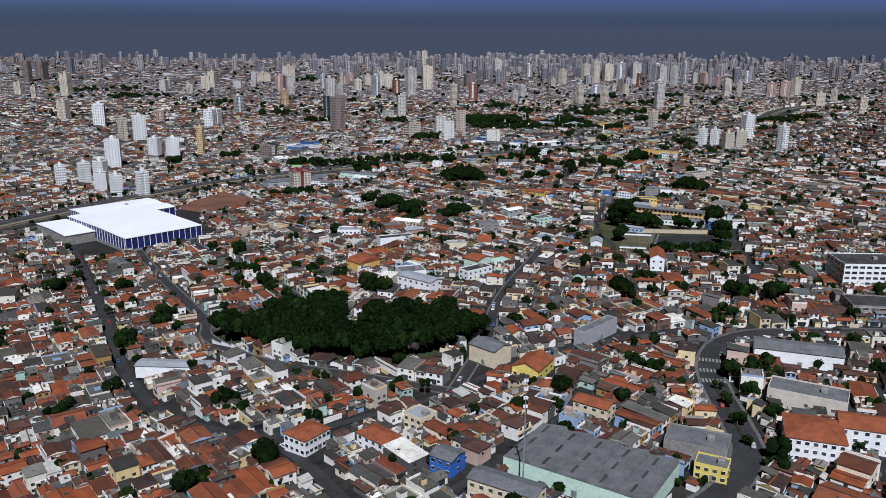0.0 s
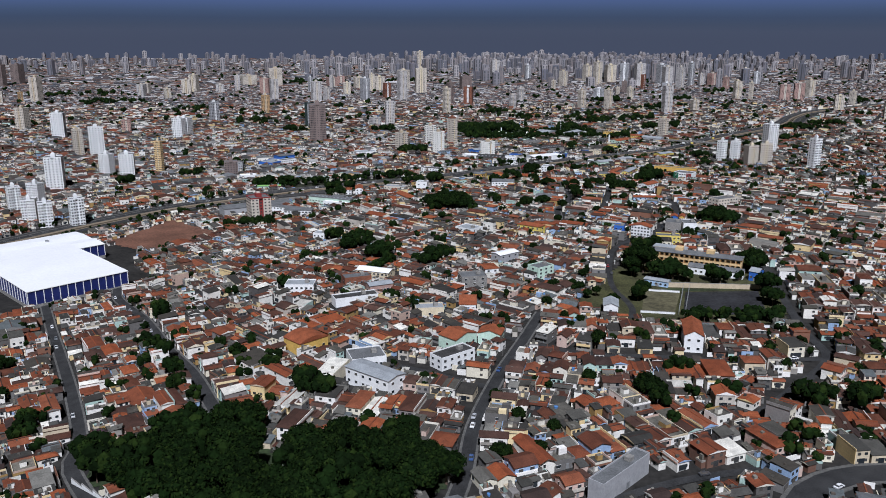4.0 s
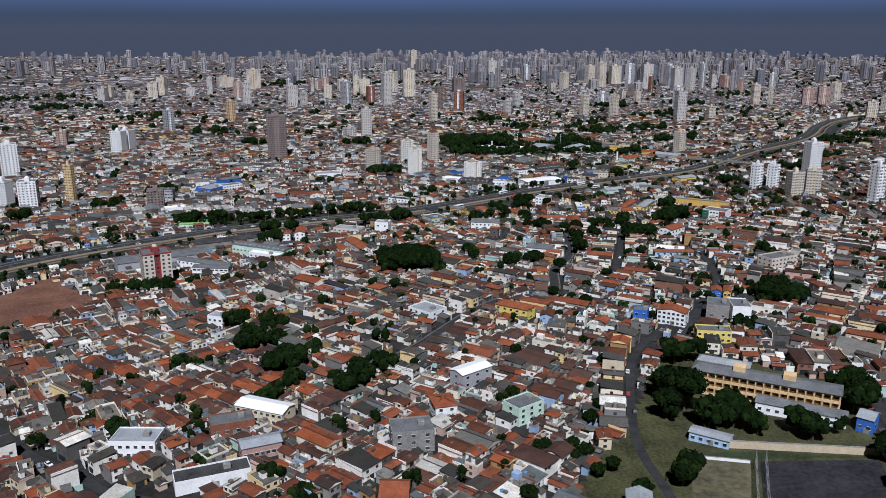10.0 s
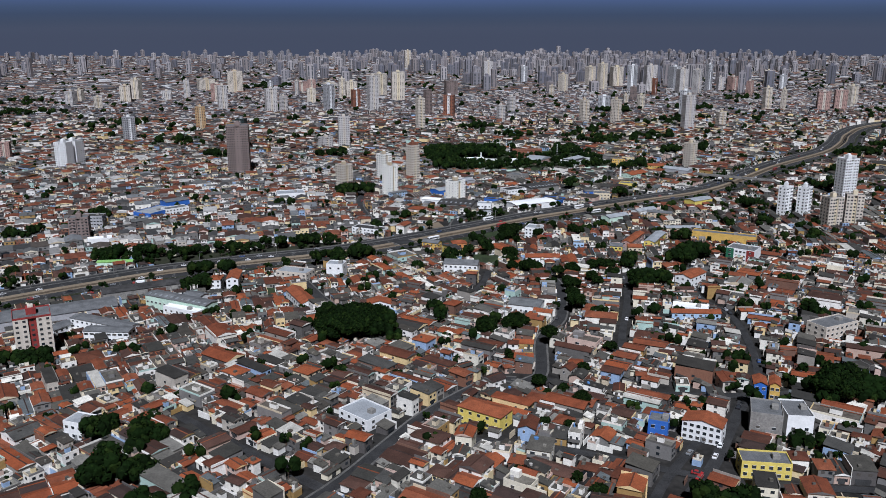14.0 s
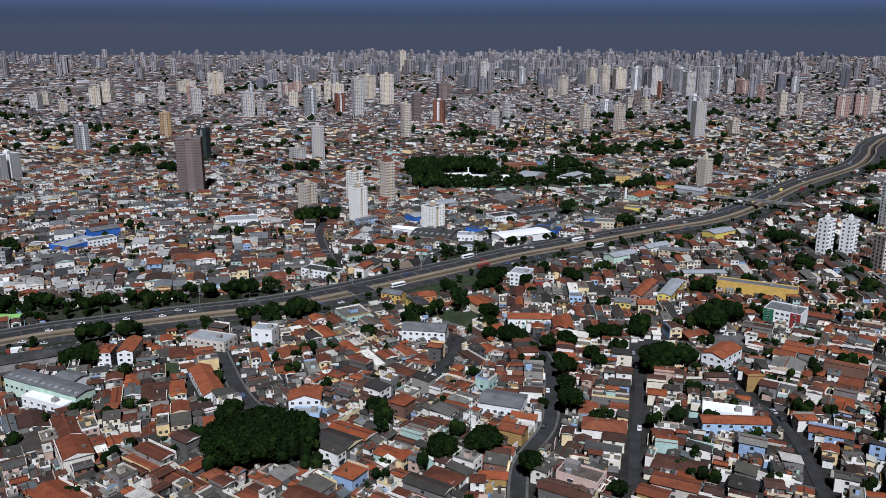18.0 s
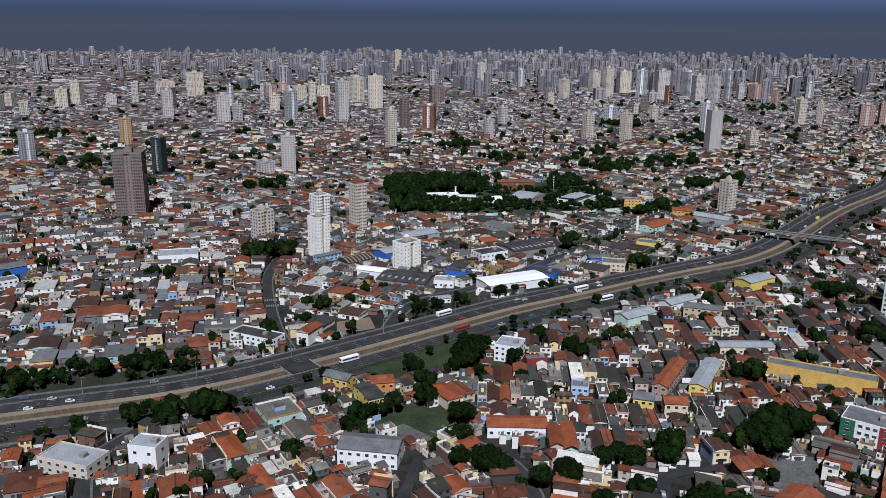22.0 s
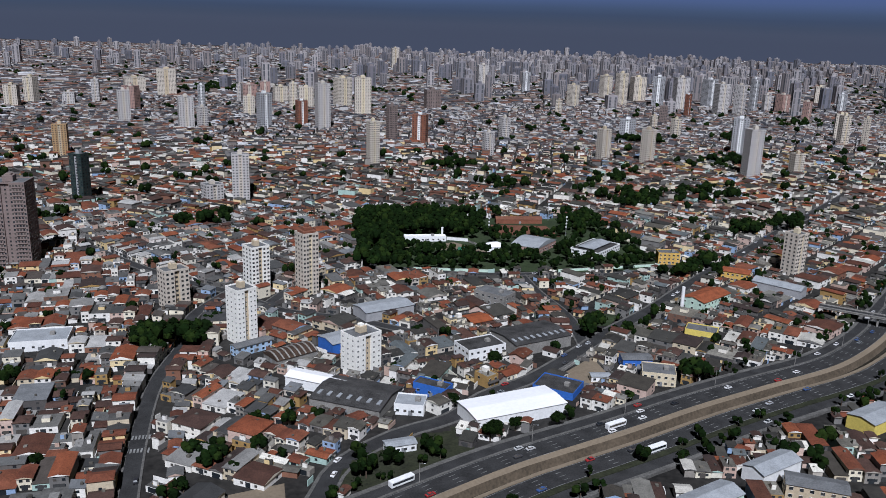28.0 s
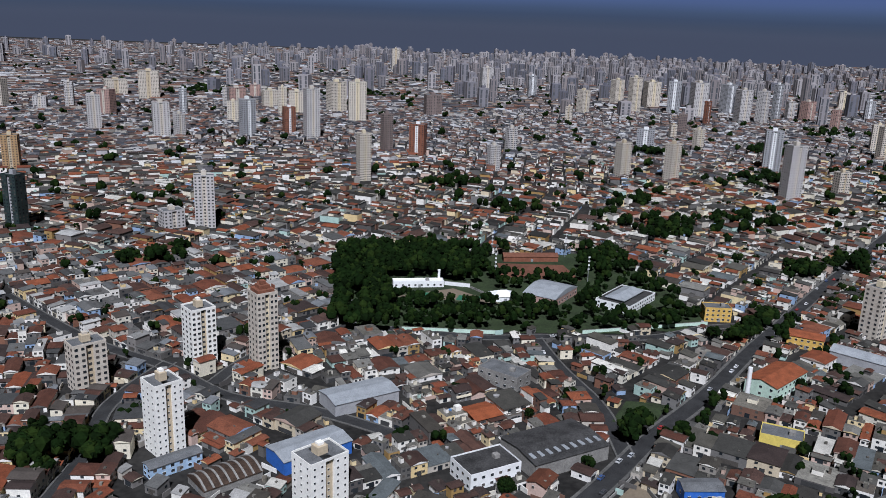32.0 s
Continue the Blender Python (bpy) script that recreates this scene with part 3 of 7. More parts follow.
def patch(name, corners, mat, label, category, lift=0.08, n=10):
    """A flat piece of ground between four corners, laid on the land."""
    a, b, c, d = (np.array(p, float) for p in corners)
    vs, fs = [], []
    for j in range(n + 1):
        for i in range(n + 1):
            s, t = i / n, j / n
            p = (a * (1 - s) + b * s) * (1 - t) + (d * (1 - s) + c * s) * t
            vs.append((p[0], p[1], z_at(*p) + lift))
    for j in range(n):
        for i in range(n):
            q = j * (n + 1) + i
            fs.append((q, q + 1, q + n + 2, q + n + 1))
    ob = sheet(name, vs, fs, mat, label, category)
    if ob.data.polygons[0].normal.z < 0:
        ob.data.flip_normals()
    return ob


def meadow(name, poly, mat, label, category, lift=0.05, cell=3.0):
    """Uneven-edged ground cover over a polygon."""
    xs, ys = [p[0] for p in poly], [p[1] for p in poly]
    ax, ay = np.arange(min(xs), max(xs) + cell, cell), np.arange(min(ys), max(ys) + cell, cell)
    X, Y = np.meshgrid(ax, ay)
    jx, jy = (np.sin(X * 1.7 + Y * 2.3) * 0.9, np.cos(X * 2.1 - Y * 1.3) * 0.9)
    ok = inside(X + cell / 2, Y + cell / 2, poly).reshape(X.shape)
    X, Y = X + jx, Y + jy
    vs = np.stack([X.ravel(), Y.ravel(), (land(X, Y) + lift).ravel()], 1)
    k = len(ax)
    fs = [(j * k + i, j * k + i + 1, (j + 1) * k + i + 1, (j + 1) * k + i) for j in range(len(ay) - 1) for i in range(k - 1) if ok[j, i]]
    used = sorted({i for f in fs for i in f})
    ren = {u: i for i, u in enumerate(used)}
    return sheet(name, [vs[u] for u in used], [tuple(ren[i] for i in f) for f in fs], mat, label, category)


SCHOOL_YARD = [(136, 590), (127, 572), (147, 543), (176, 533), (230, 527), (246, 556), (247, 592), (266, 650), (214, 702), (192, 694), (176, 655)]
GROVE = [(-97, 420), (-80, 424), (-68, 435), (-52, 437), (-32, 431), (-20, 404), (-10, 405), (3, 408), (27, 412), (41, 382), (26, 362), (-8, 346), (-30, 356), (-57, 374), (-90, 407)]
PARK = [(151, 1492), (148, 1530), (134, 1672), (184, 1684), (267, 1684), (295, 1676), (364, 1696), (384, 1592), (388, 1530), (359, 1505), (289, 1503), (220, 1502)]
EARTH = [(-235, 850), (-200, 940), (-130, 866), (-185, 815)]
ISLAND = [(158, 1198), (160, 1215), (180, 1232), (205, 1246), (214, 1222), (190, 1208), (168, 1190)]
GREEN_A = [(137, 1112), (153, 1126), (182, 1152), (204, 1145), (199, 1116), (177, 1104), (145, 1100)]
GREEN_B = [(140, 1057), (166, 1068), (185, 1046), (186, 1032), (167, 1020), (146, 1034)]
meadow("ground_cover", GREEN_A, M["lawn"], "green strip with trees beside the highway crossing", "grass")
meadow("ground_cover", GREEN_B, M["lawn"], "small wooded square round a grey court", "grass")
meadow("ground_cover", SCHOOL_YARD, M["grass"], "dry olive grass slope around the sports field", "grass")
meadow("ground_cover", GROVE, M["lawn"], "shaded grass under the grove of trees", "grass")
meadow("ground_cover", PARK, M["lawn"], "shaded grass of the wooded sports park", "grass", cell=5.0)
VERGE = [(-115, 1086), (-45, 1092), (8, 1102), (52, 1115), (46, 1132), (0, 1122), (-50, 1116), (-118, 1114)]
meadow("ground_cover", VERGE, M["verge"], "green planted verge with trees beside the highway", "grass")
meadow("ground_cover", EARTH, M["earth"], "bare red-brown earth of a cleared lot", "earth")
meadow("ground_cover", ISLAND, M["verge"], "worn grass island beside the slip road", "grass", lift=0.1)
meadow("ground_cover", [(-60, 1125), (40, 1150), (70, 1160), (66, 1190), (10, 1175), (-70, 1150)], M["lawn"], "grass strip with shrubs beside the highway", "grass")
meadow("ground_cover", [(140, 1060), (175, 1062), (215, 1110), (205, 1135), (160, 1110), (125, 1085)], M["lawn"], "overgrown green slope below the highway", "grass")
patch("sports_field", [(161, 556), (178, 551), (194, 588), (174, 594)], M["pitch"], "worn sandy-green small football pitch", "pitch", 0.12)
patch("sports_field", [(183, 551), (228, 544), (242, 588), (198, 590)], M["dark_asphalt"], "dark patched asphalt yard beside the pitch", "yard", 0.12)
patch("sports_field", [(176, 596), (190, 598), (240, 590), (200, 592)], M["lawn"], "strip of green grass behind the pitch", "grass", 0.14)
patch("sports_field", [(258, 1618), (322, 1612), (316, 1652), (264, 1654)], M["clay"], "red clay baseball infield in the park", "field", 0.12)
patch("sports_field", [(250, 1636), (264, 1636), (264, 1654), (252, 1654)], M["lawn"], "green outfield turf of the baseball ground", "field", 0.16)
patch("sports_field", [(183, 1568), (224, 1562), (256, 1556), (226, 1588)], M["bank"], "sandy terrace round the park swimming pools", "terrace", 0.12)
patch("swimming_pool", [(200, 1568), (216, 1567), (217, 1577), (202, 1578)], M["green"], "green-tinted water of a curved park pool", "pool", 0.18)
patch("swimming_pool", [(226, 1562), (242, 1560), (244, 1570), (229, 1573)], M["green"], "green-tinted water of a curved park pool", "pool", 0.18)
patch("sports_field", [(289, 1384), (309, 1382), (322, 1403), (302, 1407)], M["lawn"], "small green square between the streets", "grass", 0.12)
patch("sports_field", [(118, 1168), (140, 1178), (136, 1200), (116, 1192)], M["bank"], "bare tan building lot beside the crossing", "lot", 0.12)
patch("sports_field", [(4, 979), (18, 972), (16, 994), (5, 997)], M["lawn"], "small fenced green lawn between the houses", "grass", 0.12)
patch("sports_field", [(287, 973), (306, 975), (318, 999), (299, 1006)], M["pave"], "bare grey court on the slope below the shop", "yard", 0.12)
patch("sports_field", [(149, 1041), (156, 1046), (169, 1030), (162, 1026)], M["pave"], "grey concrete court in the small wooded square", "court", 0.14)
patch("sports_field", [(271, 1291), (291, 1300), (287, 1331), (264, 1305)], M["bank"], "fenced brown gravel yard", "yard", 0.12)


# ------------------------------------------------------------------ large single buildings
def pane_mesh(w, h):
    """A window: a light frame round dark glass."""
    bm = bmesh.new()
    box(bm, -w / 2, -0.10, 0, w / 2, 0.10, h, 0)
    box(bm, -w / 2 - 0.12, -0.06, -0.12, w / 2 + 0.12, 0.12, 0, 1)
    box(bm, -w / 2 - 0.08, -0.06, h, w / 2 + 0.08, 0.12, h + 0.08, 1)
    return bm


PANES = {}


def window_on(parent, x, y, z, face, w, h, name="window", trim="white"):
    """A window in a wall whose outward way is face degrees from local -y."""
    key = (round(w, 2), round(h, 2), trim)
    m = pose(x, y, z, 0, 0, face)
    if key not in PANES:
        ob = part(name, pane_mesh(w, h), [M["glass"], M[trim]], parent)
        ob.matrix_local = m
        PANES[key] = ob
        return ob
    return more(name, PANES[key], parent, m)


def facade(parent, x0, x1, y, face, floors, bays, storey, w, h, first=1.0, turn=None, trim="white"):
    """Windows along one wall. face 0: front (-y), 180: back, 90: right (+x), -90: left."""
    for f in range(floors):
        for b in range(bays):
            s = x0 + (x1 - x0) * (b + 0.5) / bays
            z = first + f * storey
            if face in (0, 180):
                window_on(parent, s, y, z, face, w, h, trim=trim)
            else:
                window_on(parent, y, s, z, face, w, h, trim=trim)


def block(name, label, category, x, y, ang, w, d, h, wall, roof="flat", roofmat="roof_grey", floors=0, bays=0, side=0, rise=1.8, along="x", ww=1.4, wh=1.2, sink=3.0, lights=0, trim="white"):
    """A plain larger building: walls, a roof of its own kind, its windows one by one."""
    root = empty(name, x, y, None, ang)
    X, Y = w / 2, d / 2
    bm = bmesh.new()
    if roof == "flat":
        part("wall", tub(bm, -X, -Y, X, Y, -sink, h), M[wall], root)
        top = part("roof", box(bmesh.new(), -X + 0.25, -Y + 0.25, h - 0.7 + 0.004, X - 0.25, Y - 0.25, h - 0.55), M[roofmat], root)
        part("water_tank", box(bmesh.new(), X * 0.3, -1.2, h - 0.55, X * 0.3 + 2.6, 1.4, h + 1.2, bevel=0.1), M["concrete"], top)
    elif roof == "arch":
        part("wall", box(bm, -X, -Y, -sink, X, Y, h), M[wall], root)
        bm = bmesh.new()
        n = 10
        R = [(-X - 0.3 + (w + 0.6) * i / n, h + 0.01 + rise * math.sin(math.pi * i / n)) for i in range(n + 1)]
        rows = [[bm.verts.new((px, s, pz + t)) for px, pz in R] for s in (-Y - 0.3, Y + 0.3) for t in (0, 0.2)]
        for i in range(n):
            bm.faces.new((rows[1][i], rows[1][i + 1], rows[3][i + 1], rows[3][i]))
            bm.faces.new((rows[0][i], rows[2][i], rows[2][i + 1], rows[0][i + 1]))
            bm.faces.new((rows[0][i], rows[0][i + 1], rows[1][i + 1], rows[1][i]))
            bm.faces.new((rows[2][i], rows[3][i], rows[3][i + 1], rows[2][i + 1]))
        bm.faces.new([rows[0][0]] + rows[0][1:])
        bm.faces.new([rows[2][0]] + rows[2][1:])
        part("roof", bm, M[roofmat], root)
    elif roof == "saw":
        part("wall", box(bm, -X, -Y, -sink, X, Y, h), M[wall], root)
        n = max(2, int(w / 9))
        for i in range(n):
            a, b = -X + w * i / n, -X + w * (i + 1) / n
            bm = bmesh.new()
            vs = [bm.verts.new(p) for s in (-Y, Y) for p in ((a, s, h + 0.01), (b, s, h + 0.01), (b - 0.6, s, h + rise))]
            for f in ((0, 1, 2), (3, 5, 4), (0, 2, 5, 3), (1, 4, 5, 2), (0, 3, 4, 1)):
                bm.faces.new([vs[q] for q in f])
            bay = part("roof", bm, M[roofmat], root)
            for j in range(3):
                yy = -Y + d * (j + 0.5) / 3
                part("skylight", box(bmesh.new(), a + w / n * 0.30, yy - d * 0.09, h + rise * 0.30, a + w / n * 0.40, yy + d * 0.09, h + rise * 0.46), M["roof_pale" if roofmat == "roof_dark" else "roof_dark"], bay)
    else:
        if roof == "gable":
            gabled(bm, -X if along == "x" else -Y, -Y if along == "x" else -X, X if along == "x" else Y, Y if along == "x" else X, -sink, h, rise * 0.93)
            if along == "y":
                for v in bm.verts:
                    v.co.x, v.co.y = v.co.y, v.co.x
        else:
            box(bm, -X, -Y, -sink, X, Y, h)
        part("wall", bm, M[wall], root)
        part("roof", gable(bmesh.new(), -X, -Y, X, Y, h + 0.01, rise, 0.4, 0.15, 0.9 if roof == "hip" else 0.0, along), M[roofmat], root)
    for i in range(lights):
        s = -X + w * (i + 0.5) / lights
        part("skylight", box(bmesh.new(), s - 0.8, -Y * 0.7, h + 0.1, s + 0.8, -Y * 0.2, h + rise * 0.55 + 0.25, bevel=0.05), M["roof_pale"], root)
    if floors:
        st = (h - 0.6) / floors if roof == "flat" else h / floors
        facade(root, -X, X, -Y, 0, floors, bays, st, min(ww, w / bays * 0.7), min(wh, st * 0.5), st * 0.32, trim=trim)
        if side:
            for s, f in ((-X, -90), (X, 90)):
                facade(root, -Y, Y, s, f, floors, side, st, min(ww, d / side * 0.7), min(wh, st * 0.5), st * 0.32, trim=trim)
    part("door", box(bmesh.new(), -0.2, -Y - 0.06, 0, 1.8, -Y + 0.04, 2.4), M["steel"], root, "grey metal door")
    return tagged(root, label, category)


def at_corner(a, b, d, right=True):
    """Middle, turn and length of a building whose front runs from a to b, d deep behind it."""
    a, b = np.array(a, float), np.array(b, float)
    t = (b - a) / np.hypot(*(b - a))
    n = np.array([-t[1], t[0]])
    c = (a + b) / 2 + n * d / 2
    return c[0], c[1], math.degrees(math.atan2(t[1], t[0])), float(np.hypot(*(b - a)))


# the great depot: white flat roofs over navy walls with white pilasters on a concrete plinth
def depot():
    ang = math.degrees(math.atan2(47, 52))
    root = empty("depot_hall", -225, 670, -4.5, ang)
    for nm, (x0, y0, x1, y1, top) in (("main", (0, 0, 70, 118, 13.0)), ("rear", (14, 118.05, 93, 150, 12.2)), ("link", (58, 92, 93, 118, 12.2)), ("side", (-26, 60, -0.05, 125, 9.0))):
        part("plinth", box(bmesh.new(), x0, y0, -2, x1, y1, 2.6), M["concrete"], root, "grey concrete plinth")
        part("wall", box(bmesh.new(), x0 + 0.15, y0 + 0.15, 2.6, x1 - 0.15, y1 - 0.15, top - 0.5), M["navy" if nm != "side" else "concrete"], root)
        bm = bmesh.new()
        gable(bm, x0, y0, x1, y1, top - 0.5, 0.9, 0.5, 0.5)
        part("roof", bm, M["whiteroof"], root, "bright white metal roof")
        if nm == "side":
            continue
        n = int((x1 - x0) / 5.2)
        pil = None
        for i in range(n + 1):
            x = x0 + (x1 - x0) * i / n
            if pil is None:
                pil = part("pilaster", box(bmesh.new(), -0.22, -0.2, 2.6, 0.22, 0.16, top - 0.5), M["white"], root, "white pilaster")
                pil.matrix_local = pose(x, y0, 0)
            else:
                more("pilaster", pil, root, pose(x, y0, 0))
        for s, f in ((x0, -90), (x1, 90)):
            k = int((y1 - y0) / 5.2)
            for i in range(k):
                more("pilaster", pil, root, pose(s, y0 + (y1 - y0) * (i + 0.5) / k, 0, 0, 0, f))
    part("vent", box(bmesh.new(), 60, 128, 12.3, 62.5, 130.5, 14.2, bevel=0.1), M["steel"], root)
    return tagged(root, "huge warehouse with white roof and navy walls with white pilasters", "warehouse")


depot()

# school: three storeys, cream, with deep shaded galleries
def school():
    cx, cy, ang, L = at_corner((195, 651.5), (244.5, 623), 11)
    root = empty("school_building", cx, cy, z_at(215, 650), ang)
    X, Y, H = L / 2 + 1, 5.5, 10.4
    part("wall", box(bmesh.new(), -X, -Y + 2.2, -4, X, Y, H), M["peach"], root)
    part("roof", gable(bmesh.new(), -X, -Y, X, Y, H + 0.01, 1.5, 0.5, 0.15, 0.4), M["roof_grey"], root)
    for f in range(4):
        z = f * 3.4 if f < 3 else H - 0.35
        part("gallery_slab", box(bmesh.new(), -X, -Y, z - 0.35, X, -Y + 2.2, z, bevel=0.03), M["peach"], root)
        if f < 3:
            part("balustrade", box(bmesh.new(), -X, -Y, z, X, -Y + 0.2, z + 1.0), M["peach"], root)
    n = 18
    col = None
    for i in range(n + 1):
        x = -X + 0.3 + (2 * X - 0.6) * i / n
        if col is None:
            col = part("column", box(bmesh.new(), -0.25, -0.2, 0, 0.25, 0.25, H - 0.3), M["peach"], root)
            col.matrix_local = pose(x, -Y + 0.1, 0)
        else:
            more("column", col, root, pose(x, -Y + 0.1, 0))
    for f in range(3):
        for i in range(n):
            x = -X + 0.3 + (2 * X - 0.6) * (i + 0.5) / n
            window_on(root, x, -Y + 2.2, f * 3.4 + 1.0, 0, 2.0, 1.7, trim="steel")
    for x in (-X * 0.36, X * 0.32):
        part("stair_head", box(bmesh.new(), x - 2.5, -2, H + 0.4, x + 2.5, 3.0, H + 3.4, bevel=0.05), M["peach"], root)
    part("rear_roof", gable(bmesh.new(), -X + 0.5, Y + 0.6, -X * 0.25, Y + 7.0, H + 0.3, 1.2, 0.5, 0.15, 0.4), M["roof_pale"], root, "pale blue-grey sheet roof")
    part("rear_wing", box(bmesh.new(), -X + 1, Y + 0.02, -4, -X * 0.25 - 0.4, Y + 6.6, H + 0.3), M["peach"], root)
    tagged(root, "long peach-cream three-storey school with shaded galleries and grey roof", "school")


school()
block("gymnasium", "low white school annex with grey roof and blue end", "school", *at_corner((213, 630), (243, 612), 8)[:3], 34, 8, 4.5, "white", "gable", "roof_grey", 1, 10, 2)
block("gymnasium", "small blue school porch building", "school", 251, 612, -44, 6, 9, 6, "blue", "shed", "roof_pale", 1, 2, 1)
block("changing_room", "long low blue hut with pale roof beside the pitch", "hut", *at_corner((178, 608), (190, 599.5), 6)[:3], 15, 6, 3.6, "skyblue", "gable", "roof_pale", 1, 5, 1, rise=0.6)


def low_wall(a, b, h, mat, label, thick=0.3, name="boundary_wall"):
    a, b = np.array(a, float), np.array(b, float)
    k = max(1, int(np.hypot(*(b - a)) / 8))
    ang = math.degrees(math.atan2(*(b - a)[::-1]))
    c = (a + b) / 2
    root = empty(name, c[0], c[1], None, ang)
    z0 = z_at(*c)
    L = np.hypot(*(b - a))
    panel = cap = None
    for i in range(k):
        s = -L / 2 + L * (i + 0.5) / k
        p = a + (b - a) * (i + 0.5) / k
        z = z_at(*p) - z0
        m = pose(s, 0, z)
        if panel is None:
            panel = part("panel", box(bmesh.new(), -L / k / 2, -thick / 2, -1.2, L / k / 2, thick / 2, h - 0.12), M[mat], root)
            cap = part("coping", box(bmesh.new(), -L / k / 2, -thick / 2 - 0.06, h - 0.12, L / k / 2, thick / 2 + 0.06, h), M["concrete"], root)
            panel.matrix_local, cap.matrix_local = m, m
        else:
            more("panel", panel, root, m)
            more("coping", cap, root, m)
    return tagged(root, label, "wall")


low_wall((191, 601), (244, 591), 3.2, "sand", "tan retaining wall stained with earth above the yard", 0.6)
low_wall((173, 595), (194, 589), 1.4, "white", "low white wall at the end of the pitch")
low_wall((160, 555), (178, 550), 1.4, "white", "low white wall at the end of the pitch")
low_wall((158, 537), (231, 523), 1.6, "white", "low white wall along the lane below the field")
low_wall((-98, 410), (-60, 371), 1.8, "white", "low white wall round the wooded square")
low_wall((-60, 371), (-8, 342), 1.8, "white", "low white wall round the wooded square")
low_wall((262, 1305), (285, 1333), 1.2, "concrete", "low pale wall round the fenced gravel yard")
low_wall((286, 1333), (297, 1290), 1.2, "concrete", "low pale wall round the fenced gravel yard")
low_wall((190, 1505), (250, 1500), 2.2, "mint", "pale green wall of the sports park")
low_wall((300, 1502), (384, 1520), 2.2, "mint", "pale green wall of the sports park")


def fence(a, b, h=5.0, n=8):
    a, b = np.array(a, float), np.array(b, float)
    c, L = (a + b) / 2, np.hypot(*(b - a))
    root = empty("ball_fence", c[0], c[1], None, math.degrees(math.atan2(*(b - a)[::-1])))
    post = None
    for i in range(n + 1):
        x = -L / 2 + L * i / n
        if post is None:
            post = part("post", cyl(bmesh.new(), 0, 0, -0.5, h, 0.12, n=6), M["steel"], root)
            post.matrix_local = pose(x, 0, 0)
        else:
            more("post", post, root, pose(x, 0, 0))
    for z in (0.3, h / 2, h):
        part("rail", box(bmesh.new(), -L / 2, -0.05, z - 0.05, L / 2, 0.05, z + 0.05), M["steel"], root)
    tagged(root, "tall steel ball fence between pitch and yard", "fence")


fence((180, 550), (196, 589))
fence((183.5, 549.5), (199.5, 588.5))

# warehouses and larger houses of the first slope
block("warehouse", "long grey sheet-roofed factory with rows of skylights", "factory", 66, 246, 38 - 75, 52, 30, 6.5, "mint", "saw", "roof_grey", 0, 0, 0, rise=1.4)
block("warehouse", "two-storey yellowish factory office with grey roof", "office", 35, 232, -34, 24, 9, 7.5, "cream", "gable", "roof_grey", 2, 7, 2, rise=1.3)
block("warehouse", "grey concrete warehouse with flat stained roof", "warehouse", 109, 261, -28, 22, 14, 6, "concrete", "flat", "roof_grey")
block("shop", "yellow corner shop with flat roof beside the avenue", "shop", 108, 244, -30, 11, 8, 6, "yellow", "flat", "roof_grey", 2, 4, 2)
block("warehouse", "long white-walled hall with dull grey roof", "warehouse", 186, 342, -22, 38, 15, 7, "white", "gable", "roof_grey", 0, 0, 0, rise=1.6)
block("warehouse", "beige blind-walled depot behind the avenue", "warehouse", 168, 296, -32, 30, 14, 7.5, "beige", "flat", "roof_grey", 1, 3, 0)
block("factory", "three-storey white factory with orange tiled roof", "factory", 151, 259, -22, 20, 20, 9, "white", "hip", "roof_tile", 3, 7, 5, rise=2.4)
block("factory", "three-storey white factory wing with orange tiled roof", "factory", 174, 262, -22, 22, 14, 9, "white", "gable", "roof_tile", 3, 6, 4, rise=2.4)
block("office_building", "white four-storey office block with strip windows", "office", 288, 466, -6, 34, 26, 14, "white", "flat", "roof_dark", 4, 8, 5, ww=3.0, wh=1.5)
block("garage", "open-sided grey parking hall", "garage", 268, 408, -12, 40, 20, 6, "concrete", "flat", "roof_dark", 2, 9, 3, ww=3.0)
block("warehouse", "low white hall with curved wall beside the street", "hall", *at_corner((-128.8, 378.3), (-90.6, 374.0), 9), 9, 3.4, "white", "gable", "roof_pale", 0, 0, 0, rise=0.7)
block("apartment_house", "long white two-storey building with pale blue sheet roof", "house", 14, 468, -42, 26, 11, 7.5, "white", "gable", "roof_pale", 2, 6, 2, rise=1.0)
block("hall", "small hall with orange and cream curved front", "hall", -22, 520, 42, 17, 14, 6.5, "ochre", "arch", "roof_tile", 1, 3, 0, rise=2.2, along="y")
block("chapel", "dark grey gabled shed beside the lane", "shed", 144, 559, 76, 13, 8, 5, "white", "gable", "roof_pale", 1, 3, 1)
block("chapel", "tall white gabled hall with orange tiled roof", "hall", 171, 505, 74, 22, 9, 8.5, "white", "gable", "roof_tile", 2, 5, 2, rise=2.6)
# middle slope
block("school_building", "white two-storey court building with grey roofs", "building", -79, 932, -27, 46, 9, 6.5, "white", "gable", "roof_grey", 2, 12, 2, rise=0.9)
block("school_building", "white two-storey court wing with ribbon windows", "building", -70, 914, -8, 27, 9, 6.5, "white", "gable", "roof_grey", 2, 8, 2, rise=0.9, ww=2.4)
block("school_building", "short white court wing with grey roof", "building", -107, 934, 63, 15, 9, 6, "white", "gable", "roof_grey", 2, 4, 2, rise=0.9)
block("house", "small white house on the grass island", "house", 181, 1226.5, 17, 13, 6, 3.6, "white", "gable", "roof_pale", 1, 4, 1, rise=0.8)
block("house", "white stepped house among the low roofs", "house", -37, 781, -22, 10, 9, 8, "white", "flat", "roof_pale", 2, 3, 2)
